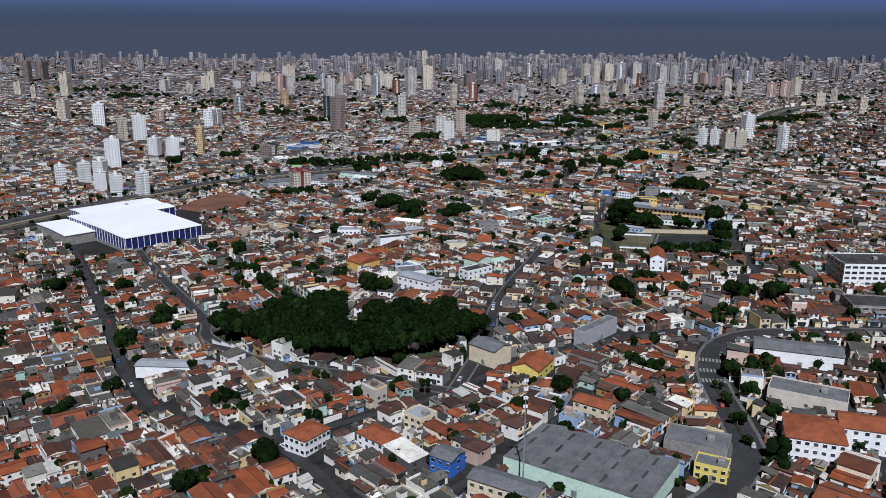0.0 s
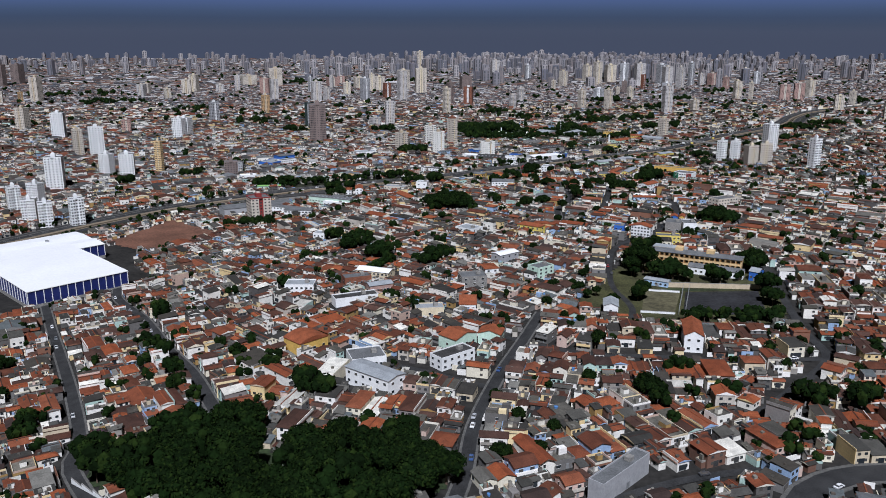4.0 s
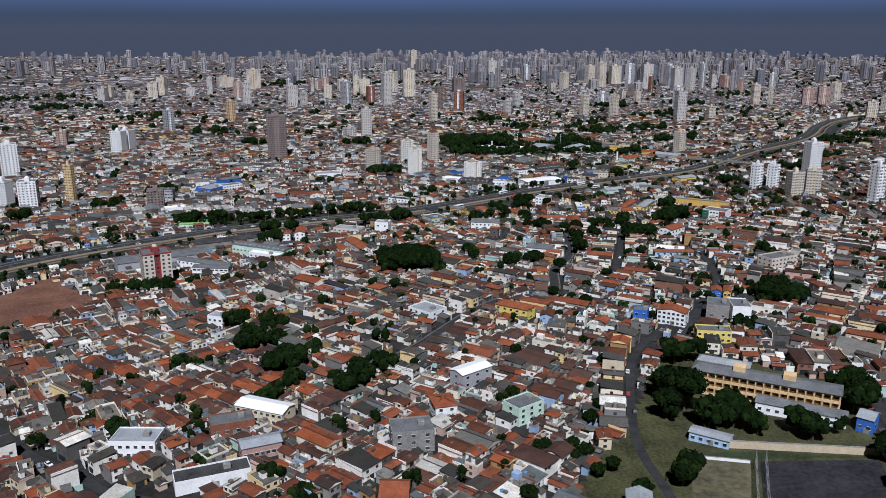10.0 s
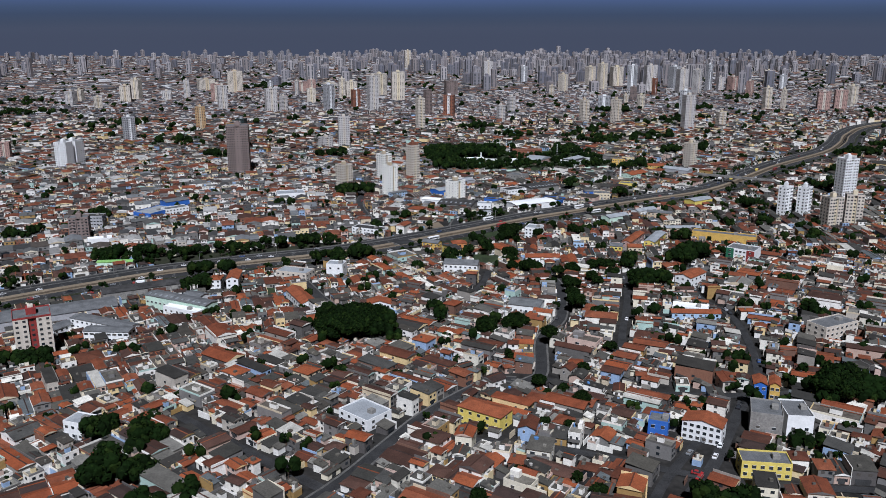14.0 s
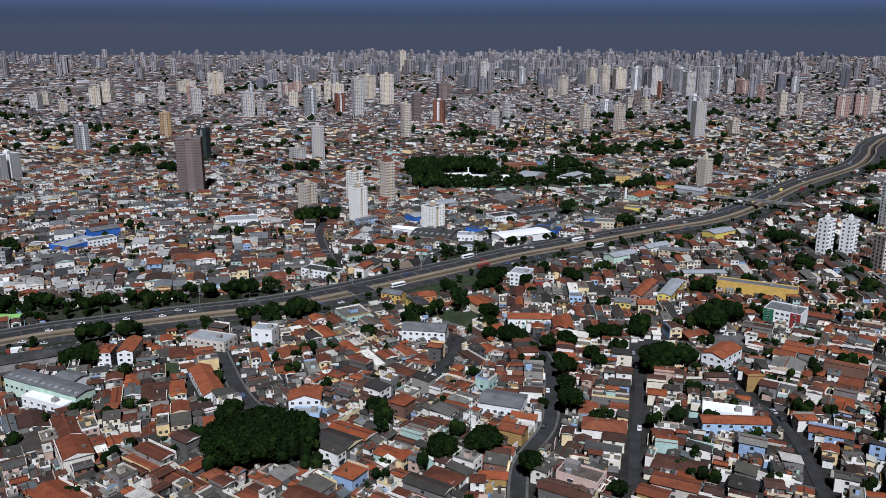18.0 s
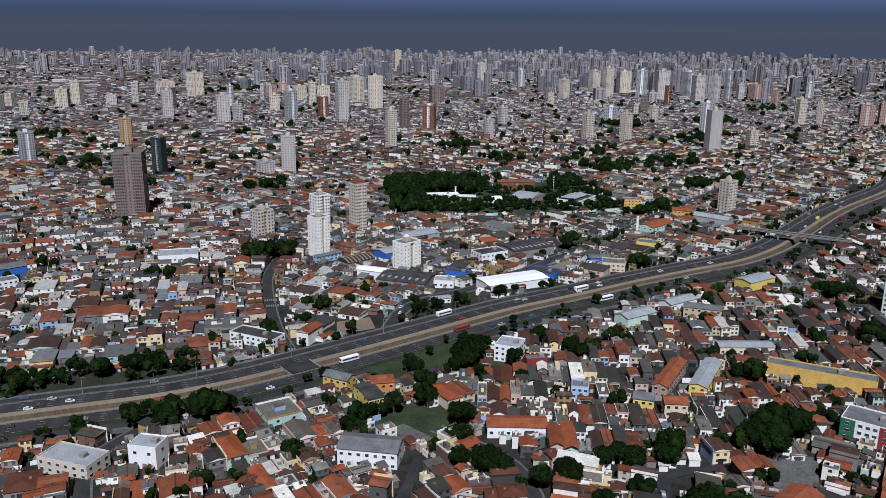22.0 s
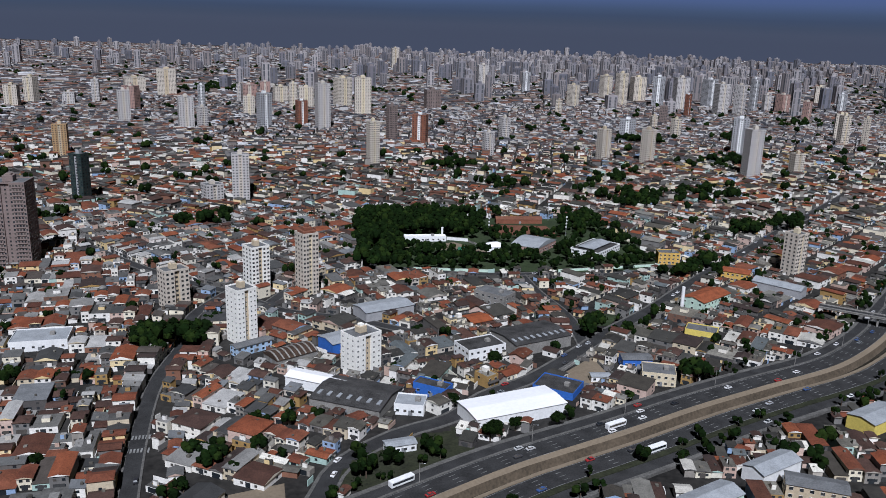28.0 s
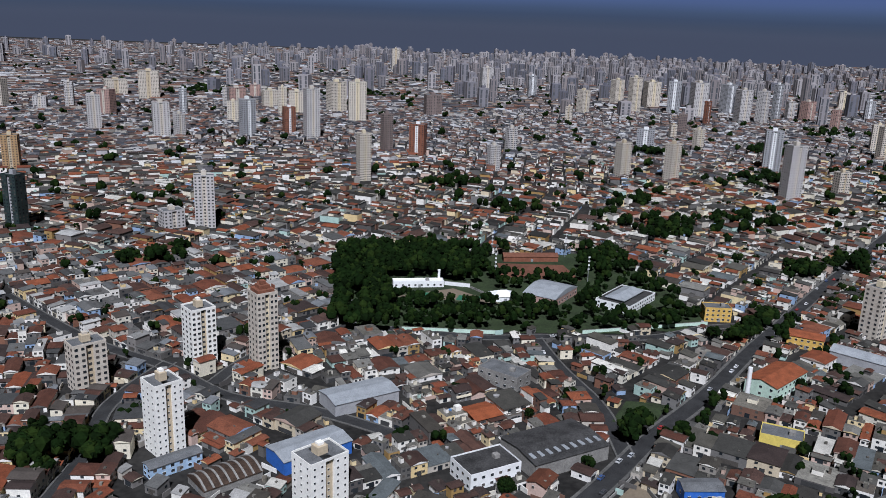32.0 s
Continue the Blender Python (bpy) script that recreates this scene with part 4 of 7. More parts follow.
block("factory", "long pale green-white factory with grey skylit roof", "factory", *at_corner((-66, 971), (-22, 946), 11), 11, 7, "mint", "gable", "roof_grey", 1, 14, 2, rise=1.0, lights=11)
block("factory", "low white factory wing before the long hall", "factory", *at_corner((-50, 953), (-26, 940), 6), 6, 4.5, "white", "flat", "whiteroof", 1, 6, 1)
block("warehouse", "white gabled store with grey roof behind the factory", "warehouse", -34, 972, -30, 14, 10, 6, "white", "gable", "roof_grey", 1, 4, 1, rise=1.2)
block("house", "long white hall with a bright orange tiled roof", "hall", 36, 957, -66, 34, 10, 4.5, "white", "gable", "roof_tile", 1, 8, 2, rise=2.2)
block("house", "low pale blue house with flat roof below the villa", "house", 88.5, 914, -5, 12, 7, 5, "skyblue", "flat", "roof_pale", 1, 4, 1)
block("house", "white house with orange roof above the street bend", "house", *at_corner((277, 955), (284, 947), 20)[:3], 11, 20, 7, "white", "gable", "roof_tile", 2, 3, 4, along="y")
block("apartment_house", "beige three-storey building with arched windows", "building", *at_corner((315, 838), (338, 848), 12)[:3], 24, 12, 9, "beige", "flat", "roof_grey", 3, 7, 3)
block("house", "white twin house with orange tiled roof beside trees", "house", -26.5, 1002, 0, 7, 11, 8.5, "white", "hip", "roof_tile", 3, 2, 3, rise=1.6)
block("warehouse", "grey sheet-roofed warehouse beside the highway", "warehouse", -120, 965, 25, 70, 22, 7, "grey", "gable", "roof_grey", 0, 0, 0, rise=1.6)
block("warehouse", "grey sheet-roofed warehouse beside the highway", "warehouse", -75, 1008, 25, 60, 14, 6, "concrete", "gable", "roof_dark", 0, 0, 0, rise=1.4)
block("hall", "tall white cube-shaped house standing above the roofs", "house", 54, 1020, -14, 12, 10, 10, "white", "flat", "roof_pale", 2, 2, 1)
block("villa", "white house with orange roof and pale blue base", "house", 86, 929, 3, 14, 10, 5.5, "white", "gable", "roof_tile", 2, 4, 3, rise=2.4, along="y")
block("apartment_house", "white three-storey house with balcony bands", "house", -36, 624, -4, 18, 12, 7.5, "white", "flat", "roof_pale", 2, 6, 3)
block("hall", "white two-storey house with dark long roof", "house", *at_corner((130, 1010), (153, 1005), 13)[:3], 24, 13, 7.5, "white", "gable", "roof_grey", 2, 7, 1, rise=2)
block("villa", "long white three-storey house with orange roof beside trees", "house", -15, 1004, 2, 8, 20, 9, "white", "gable", "roof_tile", 3, 2, 5, rise=1.6, along="y")
block("warehouse", "ochre-walled depot with grey roof", "warehouse", 355, 1070, -30, 48, 9, 8.5, "ochre", "flat", "roof_grey")
shop = block("shop", "white shop building with green and red facade panels", "shop", *at_corner((334, 1014), (349, 1001), 15)[:3], 20, 15, 10, "white", "flat", "roof_grey")
for px, mt, lab in ((-7.4, "green", "dark green facade panel"), (7.0, "redpaint", "dark red facade panel")):
    part("facade_panel", box(bmesh.new(), px - 2.6, -7.6, -2, px + 2.9, -7.45, 9.6), M[mt], shop, lab)
for f in range(3):
    for px in (-7.4, -2.6, 0.2, 2.9, 7.0):
        window_on(shop, px, -7.5 if abs(px) < 4 else -7.62, 1.3 + 3 * f, 0, 1.6, 1.2)
block("house", "long pink-walled house with bright orange tiled roof", "house", 285, 1079, 57, 36, 7, 6, "pinkwall", "gable", "roof_tile", 2, 9, 2, rise=1.4)
block("house", "long yellow-walled house with pale ribbed roof", "house", 302, 1077, 58, 36, 8, 6, "yellow", "gable", "roof_pale", 2, 9, 2, rise=1.2)
block("house", "bright blue two-storey house with flat roof", "house", 239, 1069, -14, 8, 8, 6.5, "skyblue", "flat", "roof_grey", 2, 3, 2)
block("apartment_house", "white three-storey house with square windows", "house", *at_corner((204, 1119), (216, 1113.5), 14)[:3], 13, 14, 9.5, "white", "flat", "roof_pale", 3, 4, 4)
block("house", "dark red-walled workshop beside the lane", "workshop", 225, 1112, 10, 11, 6, 4.5, "redpaint", "flat", "roof_grey")
block("house", "tan two-storey house with a grey roof", "house", *at_corner((327, 1182), (348, 1174), 10)[:3], 22, 10, 6, "sand", "gable", "roof_grey", 2, 6, 2, rise=1.2)
block("house", "row house with yellow and cream fronts", "house", 276, 1045, -8, 10, 8, 6.5, "cream", "gable", "roof_tile", 2, 3, 2)
block("house", "bright yellow two-storey row house", "house", 264, 1051, -20, 9, 8, 6.5, "yellow", "gable", "roof_grey", 2, 3, 2)
block("warehouse", "long white hall with ribbed pale roof", "hall", *at_corner((324, 1114), (352, 1113), 9)[:3], 29, 9, 4.5, "cream", "gable", "roof_pale", 1, 9, 1, rise=1.0)
block("shop", "low white shop row with a red tiled roof", "shop", *at_corner((191, 1029), (216, 1027), 10)[:3], 25, 10, 5, "white", "gable", "roof_tile", 1, 7, 2, rise=1.6)
block("house", "beige stepped building with broad terraces", "house", *at_corner((11, 1017), (34, 1008), 13)[:3], 24, 13, 6.5, "beige", "flat", "roof_pale", 2, 6, 3)
block("shop", "white corner shop with blue band beside the junction", "shop", *at_corner((57, 1163), (84, 1148), 12)[:3], 30, 12, 6, "white", "flat", "roof_dark", 2, 8, 3)
block("house", "bright orange two-storey house with tiled roof", "house", 146, 1082, 8, 11, 9, 7, "orange", "hip", "roof_tile", 2, 3, 2)
block("house", "yellow house with grey sheet roof beside the slope", "house", 125, 1090, -30, 14, 8, 6.5, "ochre", "gable", "roof_grey", 2, 4, 2)
block("warehouse", "long white workshop with blue-grey sheet roof", "workshop", *at_corner((162.4, 911.6), (179.6, 904.5), 14), 14, 5.5, "white", "gable", "roof_grey", 1, 6, 1, rise=1.6)
block("house", "long pale blue terrace with orange roofs and white chimneys", "house", *at_corner((250, 881), (277, 878), 7)[:3], 27, 7, 5.5, "skyblue", "gable", "roof_tile", 2, 6, 1, rise=1.2)
block("warehouse", "white flat-roofed store behind the blue terrace", "warehouse", 265, 893, -22, 20, 9, 6, "white", "flat", "whiteroof")
block("apartment_house", "tall white blind-walled building with grey roof", "building", 244, 749, -22, 12, 14, 9.5, "concrete", "flat", "roof_grey", 1, 2, 0)
block("apartment_house", "grey-white warehouse with sheet roof", "building", 255.5, 748, -10, 10, 15, 9, "white", "flat", "roof_grey", 1, 2, 1)
# single houses that stand out between the rows: where the front runs, how deep and high
LANDMARKS = [
    ("house", "tall cream house with a blind gable wall and grey-tan roof", (33.7, 353.1), (44.1, 341.7), 12, 8, "cream", "gable", "roof_grey", 0, 0, 0, 1.8, "x"),
    ("shop", "white corner building with arched windows and red tiled roof", (-34.0, 268.8), (-25.5, 278.9), 11, 6.5, "white", "hip", "roof_tile", 2, 6, 4, 1.6, "x"),
    ("house", "white two-storey house with a hipped red tile roof", (-15.3, 274.4), (-5.3, 263.9), 9.3, 5.5, "white", "hip", "roof_tile", 2, 4, 3, 1.8, "x"),
    ("house", "pale yellow two-storey house with a flat stained roof", (2.2, 287.7), (9.0, 280.9), 9, 6.5, "cream", "flat", "roof_pale", 2, 3, 2, 1, "x"),
    ("house", "bright blue two-storey house with a grey sheet roof", (10.9, 254.0), (18.1, 248.4), 9, 6, "blue", "gable", "roof_grey", 2, 3, 1, 1.2, "x"),
    ("hall", "yellow gabled hall with a wide orange tiled roof", (50.8, 331.9), (61.5, 325.0), 18, 5, "yellow", "gable", "roof_tile", 1, 4, 3, 2.8, "y"),
    ("building", "grey blind-walled two-storey building", (90.8, 364.6), (112.2, 384.4), 6, 8, "grey", "flat", "roof_grey", 0, 0, 0, 1, "x"),
    ("house", "long yellow-walled house with an orange tiled roof", (70.0, 293.5), (81.4, 284.0), 8, 6, "cream", "gable", "roof_tile", 2, 4, 2, 1.6, "x"),
    ("house", "mint green gabled house with a wide red tile roof", (52.8, 504.8), (64.1, 515.0), 12, 6, "mint", "gable", "roof_tile", 1, 3, 1, 2.2, "y"),
    ("house", "mint green corner house with a red tile roof", (64.6, 514.9), (75.6, 511.2), 10, 5.5, "mint", "gable", "roof_tile", 1, 2, 2, 2.0, "y"),
    ("house", "cream cube-shaped house with a flat pale roof", (34.3, 557.2), (50.1, 557.8), 9, 6, "cream", "flat", "roof_pale", 1, 3, 1, 1, "x"),
    ("house", "white house under a steep orange tiled roof", (59.4, 567.2), (68.7, 566.3), 14, 4, "white", "gable", "roof_tile", 1, 3, 2, 3.6, "x"),
    ("house", "low white building with stepped grey flat roof", (3.0, 485.2), (18.9, 489.4), 14, 6, "white", "flat", "roof_grey", 1, 3, 1, 1, "x"),
    ("house", "long white house with a sooty flat roof", (44.5, 480.9), (61.0, 492.9), 9, 6.5, "white", "flat", "roof_dark", 2, 5, 2, 1, "x"),
    ("building", "tall unpainted concrete cube with small windows", (63.8, 606.3), (79.7, 608.4), 12, 9, "concrete", "flat", "roof_grey", 3, 3, 2, 1, "x"),
    ("house", "white two-storey house with a small red roof", (81.3, 633.4), (90.3, 635.2), 12, 6, "white", "hip", "roof_tile", 2, 2, 3, 1.4, "x"),
    ("building", "sage green three-storey house with white terraces", (114.4, 625.2), (125.9, 633.0), 10, 8, "mint", "flat", "roof_grey", 3, 3, 1, 1, "x"),
    ("house", "slate grey house with a bright white roof", (94.9, 663.6), (109.0, 673.8), 9, 7, "grey", "gable", "whiteroof", 2, 3, 1, 1.0, "x"),
    ("house", "row of cream houses under white sheet roofs", (-2.0, 645.3), (18.7, 635.5), 10, 6, "cream", "gable", "whiteroof", 2, 8, 1, 1.4, "x"),
    ("workshop", "raw brick building with a flat stained roof", (-8.5, 627.7), (8.1, 632.9), 10, 6, "brick", "flat", "roof_grey", 1, 4, 1, 1, "x"),
    ("warehouse", "long white-walled shed with a dark flat roof", (-11.6, 585.3), (13.3, 594.2), 9, 5, "white", "flat", "roof_dark", 0, 0, 0, 1, "x"),
    ("house", "long pink row house with a pale sheet roof", (7.8, 606.5), (21.8, 611.8), 8, 5.5, "pinkwall", "gable", "roof_pale", 1, 7, 1, 1.2, "x"),
    ("house", "white house with terraces and small red roofs", (72.3, 773.5), (84.5, 761.3), 14, 5.5, "white", "flat", "roof_pale", 2, 4, 2, 1, "x"),
    ("house", "yellow house with a hipped red roof behind a wall", (121.9, 767.7), (138.1, 755.4), 10, 6.5, "yellow", "hip", "roof_tile", 2, 5, 1, 1.8, "x"),
    ("house", "narrow bright blue tower-like house", (195.0, 744.9), (201.9, 741.8), 8, 8, "blue", "flat", "roof_grey", 2, 2, 1, 1, "x"),
    ("building", "white gabled three-storey house with a red roof", (208.1, 743.6), (220.7, 735.4), 9, 7.5, "white", "gable", "roof_tile", 3, 6, 1, 1.8, "y"),
    ("house", "pale yellow row house with balconies and grey roof", (218.8, 712.1), (235.7, 708.7), 9, 6.5, "yellow", "flat", "roof_grey", 2, 6, 1, 1, "x"),
    ("house", "blue terraced house with two windows", (251.2, 776.5), (256.2, 774.8), 9, 7, "blue", "gable", "roof_tile", 2, 2, 1, 1.4, "y"),
    ("house", "ochre terraced house with a tiled roof", (257.4, 774.7), (261.2, 773.1), 9, 7, "ochre", "gable", "roof_tile", 2, 2, 1, 1.4, "y"),
    ("house", "yellow long house with a dark blue-grey roof", (132.7, 1077.5), (140.3, 1060.8), 8, 6, "yellow", "gable", "roof_dark", 2, 2, 6, 1.0, "y"),
    ("building", "grey concrete three-storey block with stained roof", (229.9, 1431.7), (248.4, 1416.9), 14, 8, "concrete", "flat", "roof_grey", 2, 5, 2, 1, "x"),
]
for nm, lab, a, b, d, h, wall, roof, rm, fl, ba, si, rise, al in LANDMARKS:
    x, y, ang, L = at_corner(a, b, d)
    block(nm, lab, nm, x, y, ang, L, d, h, wall, roof, rm, fl, ba, si, rise=rise, along=al)
# beyond the highway
block("market_hall", "low hall with a pale green canvas roof", "hall", *at_corner((-138, 1087), (-111, 1088), 7)[:3], 27, 7, 4, "mint", "gable", "limecanvas", rise=0.8)
block("warehouse", "long white flat hall above the highway", "hall", *at_corner((-169, 1156), (-151, 1163), 10)[:3], 20, 10, 6, "white", "flat", "whiteroof")
block("office_building", "grey four-storey office block with strip windows", "office", *at_corner((-198, 1219), (-178, 1219), 12)[:3], 20, 12, 13, "grey", "flat", "roof_dark", 4, 7, 3, ww=1.9)
block("supermarket", "white flat-roofed shop hall with pale ribbed walls", "supermarket", *at_corner((215, 1242), (259, 1260), 20)[:3], 47, 20, 6.0, "white", "gable", "whiteroof", 0, 0, 0, rise=0.8)
block("workshop", "blue-walled yard building with sooty roof", "workshop", 260, 1287, -30, 21, 17, 4, "blue", "flat", "roof_dark")
block("house", "small white hut on the fenced gravel yard", "hut", 284, 1299, 0, 10, 5, 3, "white", "gable", "roof_pale", 1, 3, 1, rise=0.6)
block("shop", "blue-walled workshop beside the slip road", "workshop", 308, 1319, 0, 16, 9, 5, "blue", "gable", "roof_grey", 1, 4, 1, rise=1.0)
block("warehouse", "dark sooty sheet-roofed workshop with pale patches", "warehouse", 160, 1276, -22, 36, 28, 4.5, "concrete", "gable", "roof_dark", 0, 0, 0, rise=2.2, lights=7)
block("warehouse", "long white gabled shed with ribbed roof", "warehouse", 142, 1292, -24, 36, 11, 5, "white", "gable", "whiteroof", 0, 0, 0, rise=1.2)
block("shop", "blue and white yard shop with small tower", "shop", 197, 1284, -28, 18, 8, 6, "blue", "flat", "roof_dark", 1, 3, 1)
block("workshop", "white low workshop beside the slip road", "workshop", 186, 1266, -10, 14, 12, 5.5, "white", "flat", "roof_pale", 1, 4, 1)
block("warehouse", "grey concrete warehouse with flat dark roof", "warehouse", 256, 1352, 27, 38, 26, 7, "concrete", "gable", "roof_dark", 0, 0, 0, rise=1.5, lights=9)
block("office_building", "white two-storey office with dark roof terrace", "office", 225, 1336, 27, 24, 16, 7.5, "white", "flat", "roof_dark", 2, 6, 4)
block("shop", "cream corner shop with blue base and grey roof", "shop", 314, 1298, -14, 17, 14, 7, "cream", "flat", "roof_grey", 2, 5, 3)
block("school_building", "pale green school with bright orange tiled roof", "school", 385, 1424, 40, 34, 17, 7, "mint", "gable", "roof_tile", 2, 8, 3, rise=2.2)
block("warehouse", "yellow blind-walled hall with grey roof", "hall", 360, 1362, -28, 18, 12, 6, "yellow", "flat", "roof_grey")
block("apartment_house", "ochre three-storey apartment house", "apartments", 393, 1531, -5, 17, 11, 9.5, "ochre", "flat", "roof_grey", 3, 5, 2)
block("apartment_house", "ochre two-storey house with dark red roof", "house", 430, 1484, -30, 20, 13, 7, "ochre", "gable", "roof_tile", 2, 6, 3)
block("hall", "pale grey barrel-roofed hall beside the street", "hall", 448, 1452, 45, 12, 34, 6, "grey", "arch", "roof_pale", 0, 0, 0, rise=2.5)
block("warehouse", "long blue workshop with pale roof beside the tower", "workshop", 152, 1352, 36, 32, 16, 6, "blue", "gable", "roof_pale", 0, 0, 0, rise=1.4)
barrel = block("hall", "brown barrel-roofed shed with white ribs", "shed", 121, 1333, -52, 15, 25, 3, "concrete", "arch", "rust", 0, 0, 0, rise=2.6)
for i in range(8):
    bm = bmesh.new()
    arc = [(-7.8 + 15.6 * j / 12, 3.06 + 2.6 * math.sin(math.pi * j / 12)) for j in range(13)]
    rings = [[bm.verts.new((px, yy, pz + up)) for px, pz in arc] for yy in (-12.3 + 3.4 * i, -11.5 + 3.4 * i) for up in (0.1, 0.45)]
    for j in range(12):
        for a_, b_ in ((0, 1), (1, 3), (3, 2), (2, 0)):
            bm.faces.new((rings[a_][j], rings[a_][j + 1], rings[b_][j + 1], rings[b_][j]))
    part("rib", bm, M["concrete"], barrel, "pale roof rib")
block("house", "small blue two-storey house below the tower", "house", 98, 1342, 40, 22, 7, 5, "skyblue", "gable", "roof_grey", 2, 6, 2, rise=1)
block("workshop", "long grey workshop with yellow wall beside the highway", "workshop", 398, 1243, 30, 26, 13, 6, "yellow", "gable", "roof_pale", 0, 0, 0, rise=1.4)
block("workshop", "long grey workshop beside the highway", "workshop", 330, 1200, 30, 24, 10, 5.5, "white", "gable", "roof_pale")
block("workshop", "pale grey sheet-roofed workshop beside the highway", "workshop", 296, 1176, 30, 24, 11, 5.5, "mint", "gable", "roof_pale")
block("warehouse", "grey factory hall with pale wall in the street grid", "factory", 170, 1405, 30, 34, 18, 6, "grey", "gable", "roof_pale", 0, 0, 0, rise=1.4)
block("shop", "bright blue shed behind the houses", "shed", *at_corner((-140, 1299), (-121, 1314), 16)[:3], 25, 16, 8, "blue", "gable", "roof_grey", rise=1.2)
block("shop", "blue-fronted supermarket with pale roof", "supermarket", *at_corner((-164, 1266), (-145, 1256), 36)[:3], 22, 36, 6, "blue", "flat", "roof_pale")
block("shop", "white two-storey shop row with dark windows", "shop", -128, 1284, 38, 24, 12, 6.5, "white", "flat", "roof_grey", 2, 7, 3)
block("shop", "white low shop block with pale roof", "shop", -20, 1352, 12, 30, 20, 6, "white", "flat", "roof_pale", 1, 6, 2)
# the wooded park's buildings
block("grandstand", "long white stand building beside the pools", "stand", 201, 1593, 6, 36, 8, 4.6, "white", "flat", "whiteroof", 1, 8, 0)
low_wall((220, 1596), (238, 1591), 3.0, "white", "white wall running on from the park stand")
low_wall((238, 1590), (256, 1562), 1.6, "concrete", "grey wall round the pool terrace")
block("grandstand", "low red-roofed stand of the baseball ground", "stand", 291.5, 1664, 4, 44, 8, 4, "brick", "gable", "clay", 0, 0, 0, rise=2.4)
block("gymnasium", "grey barrel-roofed sports hall with salmon walls", "gymnasium", 292, 1571.5, 55, 36, 24, 5.5, "pinkwall", "arch", "roof_pale", 1, 8, 4, rise=3.4)
pavilion = block("gymnasium", "white two-storey pavilion with grey vaulted roof", "pavilion", 341.7, 1560.6, 50, 40, 25, 6, "white", "flat", "roof_dark", 2, 11, 5)
part("upper_roof", gable(bmesh.new(), -15, -6, 15, 8, 6.6, 2.2, 0.3, 0.5, 0.5), M["roof_pale"], pavilion, "raised grey roof over the hall")
block("marquee", "white peaked marquee beside the pools", "tent", 258, 1566, 10, 16, 12, 3.6, "white", "hip", "whiteroof", 0, 0, 0, rise=3)
bm = bmesh.new()
cyl(bm, 0, 0, 0, 10, 0.9, n=14)
cyl(bm, 0, 0, 10, 10.8, 1.1, n=14)
wt_root = empty("water_tower", 216, 1598)
part("shaft", bm, M["white"], wt_root)
tagged(wt_root, "slim white cylindrical water tower in the park", "water tower")
ch_root = empty("chimney", 364, 1410)
part("shaft", cyl(bmesh.new(), 0, 0, -1, 17, 1.3, 1.1, 12), M["white"], ch_root)
tagged(ch_root, "slim white chimney tower beside the green school", "chimney")


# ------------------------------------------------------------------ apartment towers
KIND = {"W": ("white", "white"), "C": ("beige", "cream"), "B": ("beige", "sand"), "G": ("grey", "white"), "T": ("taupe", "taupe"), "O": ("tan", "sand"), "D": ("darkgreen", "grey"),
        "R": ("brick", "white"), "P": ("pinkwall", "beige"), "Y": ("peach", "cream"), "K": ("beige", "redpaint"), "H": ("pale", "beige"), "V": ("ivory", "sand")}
KIND_LABEL = {"W": "white", "C": "cream", "B": "beige", "G": "grey", "T": "taupe-brown", "O": "orange-brown", "D": "dark green", "R": "dark red and white", "P": "dull pink", "Y": "pale yellow", "K": "sand and red", "H": "pale grey-white", "V": "ivory"}


